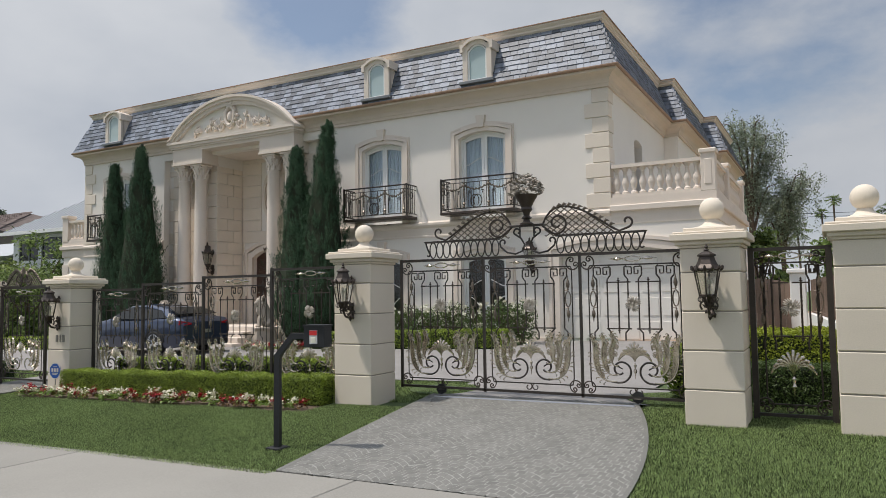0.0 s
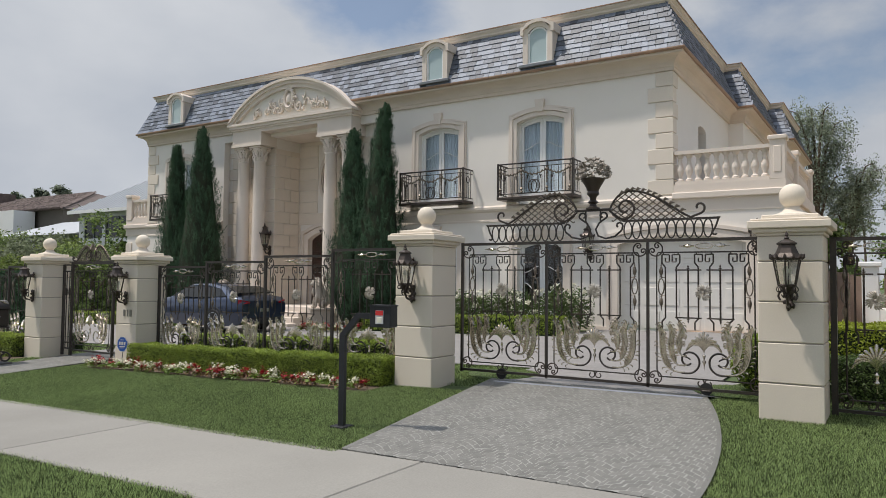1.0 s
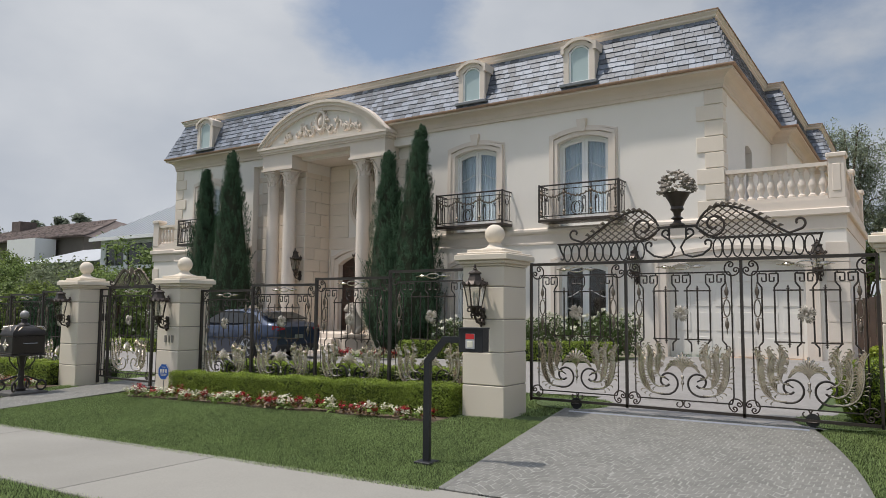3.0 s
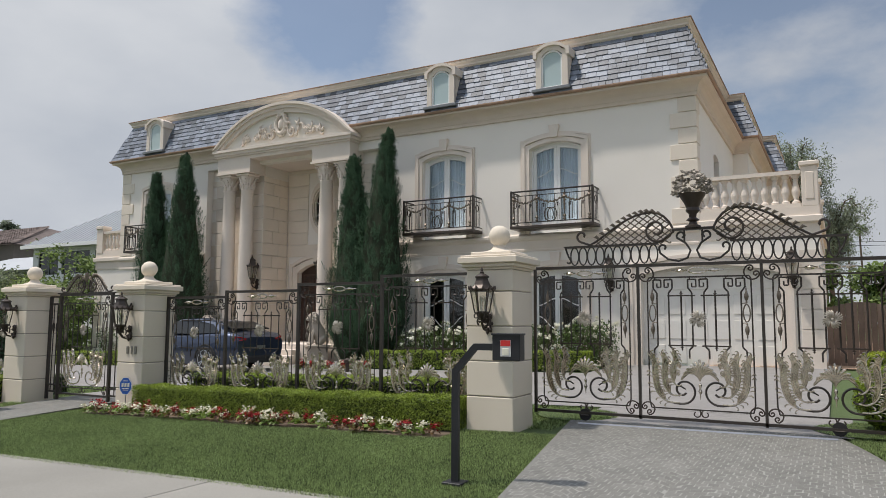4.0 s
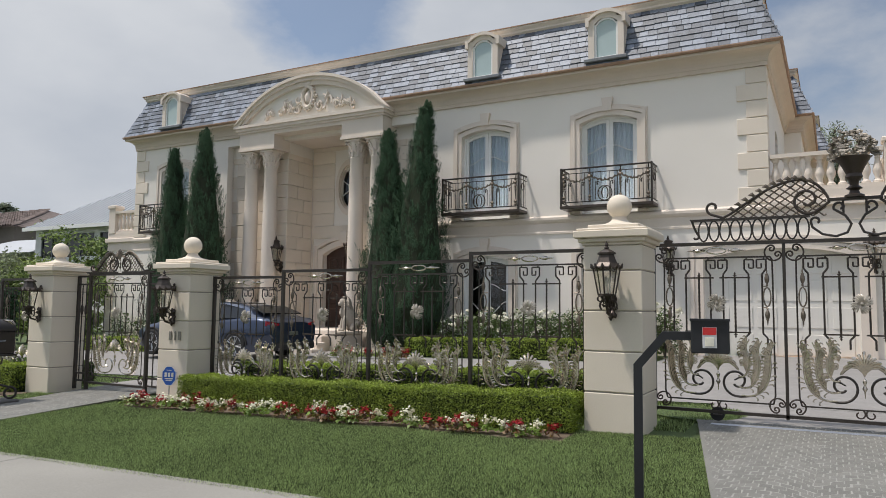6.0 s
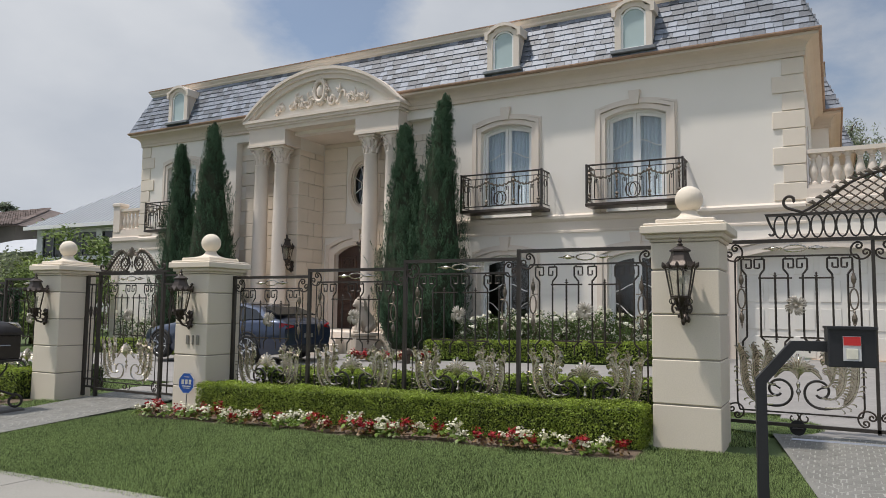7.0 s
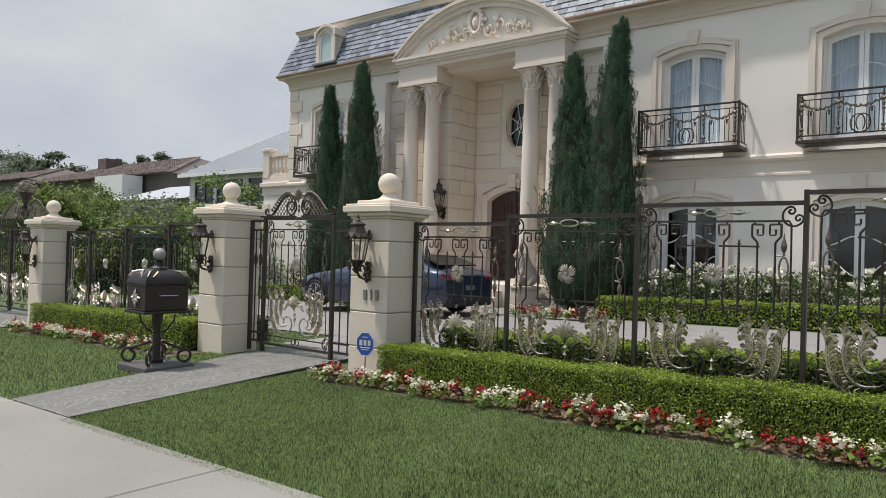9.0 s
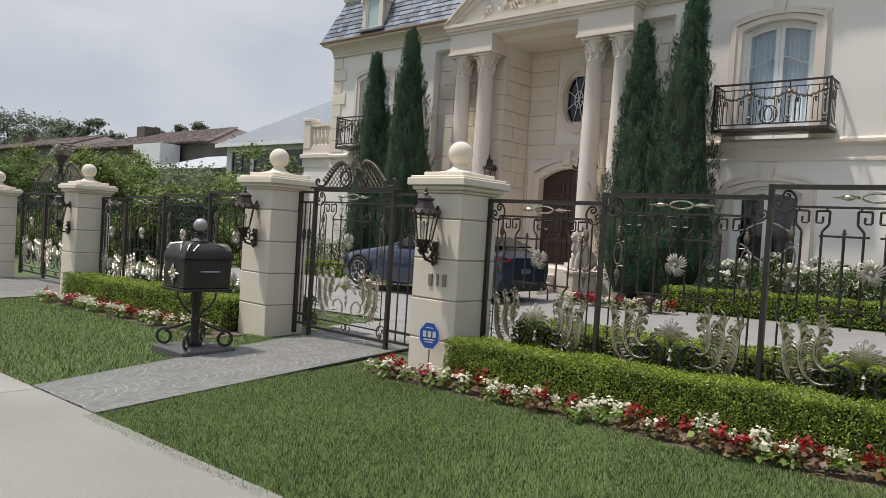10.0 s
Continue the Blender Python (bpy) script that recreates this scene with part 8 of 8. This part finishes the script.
nh = thing("neighbour_house", "white modern house with pale standing-seam metal roof", "house")
bm = bmesh.new()
wall(bm, -57.0, -30.0, -2, 6.9, 34.0, 34.3, [(-56.3, -53.8, 4.7, 6.4, 0), (-53.4, -50.1, 4.7, 6.4, 0), (-49.5, -45.5, 4.7, 6.4, 0)])
wall(bm, 34.3, 52, -2, 6.9, -57.0, -56.7, along="y")
wall(bm, -57.0, -30, -2, 6.9, 52, 52.3)
wall(bm, 34.3, 52, -2, 6.9, -30.3, -30, along="y")
part("wall", bm, PLASTER, nh, weld=True)
bm = bmesh.new()
hip_roof(bm, -57.0, -30, 34, 52.3, 6.95, 13.3)
nroof = part("roof", bm, METALROOF, nh)
for i in range(55):
    x = -57.4 + 0.5 * i
    run = min(9.7, x + 57.6, -29.4 - x)
    if run > 0.2:
        bm = bmesh.new()
        sl = (13.3 - 6.95) / 9.75
        hexa(bm, ((x - 0.02, 33.4, 6.95), (x + 0.02, 33.4, 6.95), (x + 0.02, 33.4 + run, 6.95 + sl * run), (x - 0.02, 33.4 + run, 6.95 + sl * run)),
             ((x - 0.02, 33.4, 7.03), (x + 0.02, 33.4, 7.03), (x + 0.02, 33.4 + run, 7.03 + sl * run), (x - 0.02, 33.4 + run, 7.03 + sl * run)))
        part("seam", bm, METALROOF, nroof)
part("fascia", bx(-57.65, -29.35, 33.3, 33.4, 6.7, 6.96), WHITE, nh)
for a, b in ((-56.3, -53.8), (-53.4, -50.1), (-49.5, -45.5)):
    w = new("window")
    w.parent = nh
    part("pane", bx(a, b, 34.12, 34.15, 4.7, 6.4), DARKGLASS, w)
    bm = bmesh.new()
    for x in (a, (a + b) / 2, b):
        box(bm, x - 0.04, x + 0.04, 34.05, 34.12, 4.7, 6.4)
    part("frame", bm, LEAD, w)
nb2 = thing("garden_house", "low white flat-roofed wing with a grey metal lean-to roof", "house")
bm = bmesh.new()
box(bm, -80, -74.4, 37.5, 39.6, -2, 8.2)
part("wall", bm, PLASTER, nb2)
bm = bmesh.new()
hexa(bm, ((-70.5, 34, 5.2), (-57.7, 34, 5.2), (-57.7, 42, 5.2), (-70.5, 42, 5.2)), ((-66.5, 38, 6.7), (-57.7, 38, 6.7), (-57.7, 39, 6.7), (-66.5, 39, 6.7)))
part("roof", bm, METALROOF, nb2)


def tiled_house(x0, x1, y0, y1, ze, zr, seed):
    h = thing("tiled_house", "distant stucco house with brown clay-tile roof", "house")
    bm = bmesh.new()
    box(bm, x0, x1, y0, y1, -2, ze)
    part("wall", bm, mat("far_stucco", (0.16, 0.14, 0.12), 0.9, var=0.1), h)
    bm = bmesh.new()
    hip_roof(bm, x0, x1, y0, y1, ze, zr, 0.8)
    part("roof", bm, TERRA, h)
    verts, faces = [], []
    rg = random.Random(seed)
    d = (y1 - y0) / 2 + 0.8
    nrow = 14
    for r in range(nrow):
        s0, s1 = r / nrow, (r + 1.15) / nrow
        x = x0 - 0.8 + d * s0
        while x < x1 + 0.8 - d * s0:
            k = len(verts)
            w = 0.42
            for s in (s0, min(1, s1)):
                yy, zz = y0 - 0.8 + d * s, ze + (zr - ze) * s
                lift = 0.12 if s == s0 else 0.03
                verts += [(x, yy, zz + 0.02), (x + w * 0.5, yy, zz + lift + 0.12 + rg.uniform(-0.02, 0.02)), (x + w, yy, zz + 0.02)]
            faces += [(k, k + 1, k + 4, k + 3), (k + 1, k + 2, k + 5, k + 4)]
            x += w
    tagged(mesh_from("tile_cladding", verts, faces, TERRA, h), kind="stuff")
    bm = bmesh.new()
    box(bm, x0 + 9, x0 + 11, y0 + 5, y0 + 7, ze, zr + 0.5)
    part("chimney", bm, TERRA, h)


tiled_house(-104, -70, 40, 56, 8.3, 11.3, 5)
tiled_house(-150, -108, 42, 58, 9.5, 12.2, 6)

rg = random.Random(12)
for i in range(15):
    x = -28.8 - i * 1.75
    tree(x + rg.uniform(-0.5, 0.5), 16.5 + rg.uniform(-1.5, 3.0) + i * 0.1, 3.7 + rg.uniform(-0.5, 0.8) + i * 0.10 - (0.9 if i < 5 else 0), 1.5, 200 + i, (TREE, SHRUB, TREE, TREE2)[i % 4], "bushy green garden shrub beyond the fence", 0.075, 30, 230, 0.0, "shrub", "shrub")
for i in range(6):
    tree(-29 - i * 1.9, 12.4 + rg.uniform(-0.4, 0.6), 1.5 + rg.uniform(-0.2, 0.4), 0.95, 240 + i, SHRUB, "low green garden shrub", 0.06, 20, 170, 0.0, "shrub", "shrub")
for i, (x, y, h, s) in enumerate(((-203, 66, 25.5, 8.5), (-188, 67, 23.5, 7.0), (-176, 68, 20.0, 6.0), (-166, 66, 20.2, 4.5), (-156, 66, 20.4, 4.0), (-149, 67, 18.0, 3.5), (-134, 68, 19.5, 2.6), (-127, 68, 19.0, 2.4), (-119.5, 68, 18.0, 2.8), (-113, 69, 16.5, 2.6))):
    tree(x, y, h, s, 260 + i, FARTREE, "distant dark tree behind the roofs", 0.38, 34, 170, 0.25, g=-1.0)
for i in range(9):
    tree(-44 - i * 5.2, 27.5 + rg.uniform(-1.5, 2.5) + i * 0.6, 5.6 + rg.uniform(-0.6, 1.2) + i * 0.26, 2.7, 300 + i, (TREE, SHRUB, TREE2)[i % 3], "broad garden tree before the tiled roofs", 0.15, 30, 190, 0.05, g=-1.0)
def pepper_tree(x, y, h, tips, seed, label):
    """A forked trunk with arching limbs, from which strands of small leaves hang."""
    rg = np.random.default_rng(seed)
    t = thing("tree", label, "tree", pose(x, y, 0))
    bm = bmesh.new()
    tube(bm, [(0.2, 0, -0.2), (0.05, 0, h * 0.25), (-0.1, 0, h * 0.5), (0, 0, h * 0.62)], 0.17, 8, taper=[1.2, 0.9, 0.7, 0.3])
    strand = []
    for tx, tz in tips:
        ty = rg.uniform(-0.8, 0.8)
        base = (0, 0, min(h * 0.6, tz * 0.6))
        run = [base, (tx * 0.35, ty * 0.4, base[2] + (tz - base[2]) * 0.62), (tx * 0.72, ty * 0.8, tz * 0.985), (tx, ty, tz), (tx * 1.12, ty, tz - 0.35)]
        tube(bm, run, 0.085, 5, taper=[1.2, 0.8, 0.5, 0.3, 0.1])
        for k in range(32):
            f = min(1.0, max(0.0, rg.choice((0.12, 0.34, 0.55, 0.78, 0.97)) + rg.normal(0, 0.035)))
            a = Vector(run[1]).lerp(Vector(run[2]), min(1, f / 0.72)) if f < 0.72 else Vector(run[2]).lerp(Vector(run[4]), (f - 0.72) / 0.28)
            a += Vector(rg.normal(0, 0.34, 3))
            drop = rg.uniform(0.3, 1.0) ** 1.5 * 1.9
            m = int(drop * 46)
            s = rg.uniform(0, 1, m)
            sway = rg.normal(0, 0.13, 2)
            spread = 0.10 + 0.05 * np.sin(s * 3.1)
            strand.append(np.column_stack((a.x + sway[0] * s + rg.normal(0, 1, m) * spread, a.y + sway[1] * s + rg.normal(0, 1, m) * spread, a.z + 0.2 - drop * s)))
    part("trunk", bm, BARK, t)
    pts = np.concatenate(strand)
    leaf_cloud("crown", pts, np.tile((0.0, -0.5, 0.5), (len(pts), 1)), 0.072, PEPPER, t, seed + 1, 0.8, 0.34, droop=1.2)


# pepper trees and shrubs beyond the side wall
pepper_tree(-3.7, 44, 12.6, [(-1.3, 11.2), (-0.4, 11.5), (0.6, 11.1), (1.25, 10.5), (1.0, 9.3), (-1.0, 9.4), (0.4, 8.3), (1.2, 7.5), (-0.6, 7.2)], 281, "weeping pepper tree behind the house")
pepper_tree(-2.2, 45, 8.2, [(-0.8, 6.9), (0.1, 6.5), (0.6, 7.6), (1.1, 8.0), (1.5, 7.7), (0.8, 5.9), (-0.7, 5.4)], 282, "weeping pepper tree with one limb arching out")
tree(-2.9, 38, 4.6, 1.5, 283, TREE, "dense green shrub behind the house", 0.13, 26, 150, 0.05, g=0, name="shrub", cat="shrub")
tree(1.0, 60, 5.4, 2.2, 284, TREE, "distant dark green garden tree", 0.2, 26, 150, 0.1, g=0)
tree(4.5, 62, 5.9, 3.0, 285, TREE, "distant dark green garden tree", 0.2, 26, 150, 0.1, g=0)


def fan_palm(x, y, h, r, seed):
    rr = random.Random(seed)
    t = thing("palm_tree", "tall slim fan palm against the sky", "palm", pose(x, y, 0), "distant palms")
    bm = bmesh.new()
    tube(bm, [(0, 0, -0.5), (0.15, 0, h * 0.5), (0.0, 0, h)], 0.13, 8, taper=[1.2, 0.9, 0.8])
    part("trunk", bm, BARK, t)
    for k in range(26):
        a, e = rr.uniform(0, math.tau), rr.uniform(-0.9, 1.1)
        d = Vector((math.cos(a) * math.cos(e), math.sin(a) * math.cos(e), math.sin(e)))
        tip = Vector((0, 0, h)) + d * r
        side = d.cross(Vector((0, 0, 1))).normalized()
        bm = bmesh.new()
        for j in range(7):
            f = (j - 3) / 3
            q = tip - d * r * 0.15 * abs(f) + side * r * 0.45 * f - Vector((0, 0, r * 0.2 * (abs(f) + 0.3)))
            b = Vector((0, 0, h)) + d * r * 0.5
            hexa(bm, [b, b + side * 0.05, q + Vector((0, 0, 0.03))], [b + Vector((0, 0, 0.04)), b + side * 0.05 + Vector((0, 0, 0.04)), q + Vector((0, 0, 0.06))])
        tube(bm, [(0, 0, h), tuple(Vector((0, 0, h)) + d * r * 0.5)], 0.03, 4)
        part("frond", bm, TREE, t)


fan_palm(0.62, 100, 12.6, 1.0, 1)
fan_palm(-0.69, 100, 11.0, 0.85, 2)
fan_palm(-3.1, 90, 8.3, 1.6, 3)
fan_palm(6.12, 100, 11.0, 1.3, 4)

# boundary wall, brown gate and fence on the near side
bw = thing("boundary_wall", "white plastered boundary wall topped with dark slats", "wall")
bm = bmesh.new()
hexa(bm, ((-0.42, 20.0, -0.3), (0.55, 9.6, -0.3), (0.75, 9.6, -0.3), (-0.2, 20.0, -0.3)), ((-0.42, 20.0, 0.98), (0.55, 9.6, 0.98), (0.75, 9.6, 0.98), (-0.2, 20.0, 0.98)))
part("wall", bm, PLASTER, bw)
bm = bmesh.new()
box(bm, -0.78, -0.42, 19.9, 20.25, -0.2, 1.95, 0.02)
box(bm, -0.84, -0.36, 19.84, 20.31, 1.95, 2.06, 0.02)
part("gate_post", bm, PLASTER, bw)
for i in range(46):
    f = i / 46
    x, y = -0.31 + (0.65 + 0.31) * f, 20.0 + (9.6 - 20.0) * f
    part("slat", bx(x - 0.012, x + 0.012, y - 0.09, y + 0.09, 0.99, 1.78), FENCEWOOD, bw)
bm = bmesh.new()
for z in (1.05, 1.7):
    tube(bm, [(-0.29, 20.0, z), (0.67, 9.6, z)], 0.03, 4)
part("slat_rail", bm, FENCEWOOD, bw)
wg = thing("wooden_gate", "brown upright-board wooden gate beside the house", "gate")
for i in range(11):
    part("board", bx(-2.2 + i * 0.13, -2.075 + i * 0.13, 20.0, 20.03, 0.15, 1.72 + 0.12 * math.sin(i / 10 * math.pi), 0.004), FENCEWOOD, wg)
for z in (0.4, 1.4):
    part("rail", bx(-2.2, -0.78, 20.03, 20.08, z, z + 0.1), FENCEWOOD, wg)

# overhead wires far beyond the side yard
wire = thing("overhead_wire", "thin dark overhead wires", "wire", kind="structure")
for k in range(2):
    bm = bmesh.new()
    tube(bm, [(-9.0 + 30 * s, 80, 9.13 + k * 0.35 + (-0.38) * s - 0.3 * math.sin(s * math.pi)) for s in np.linspace(0, 1, 14)], 0.022, 4)
    part("cable", bm, BLACK, wire)
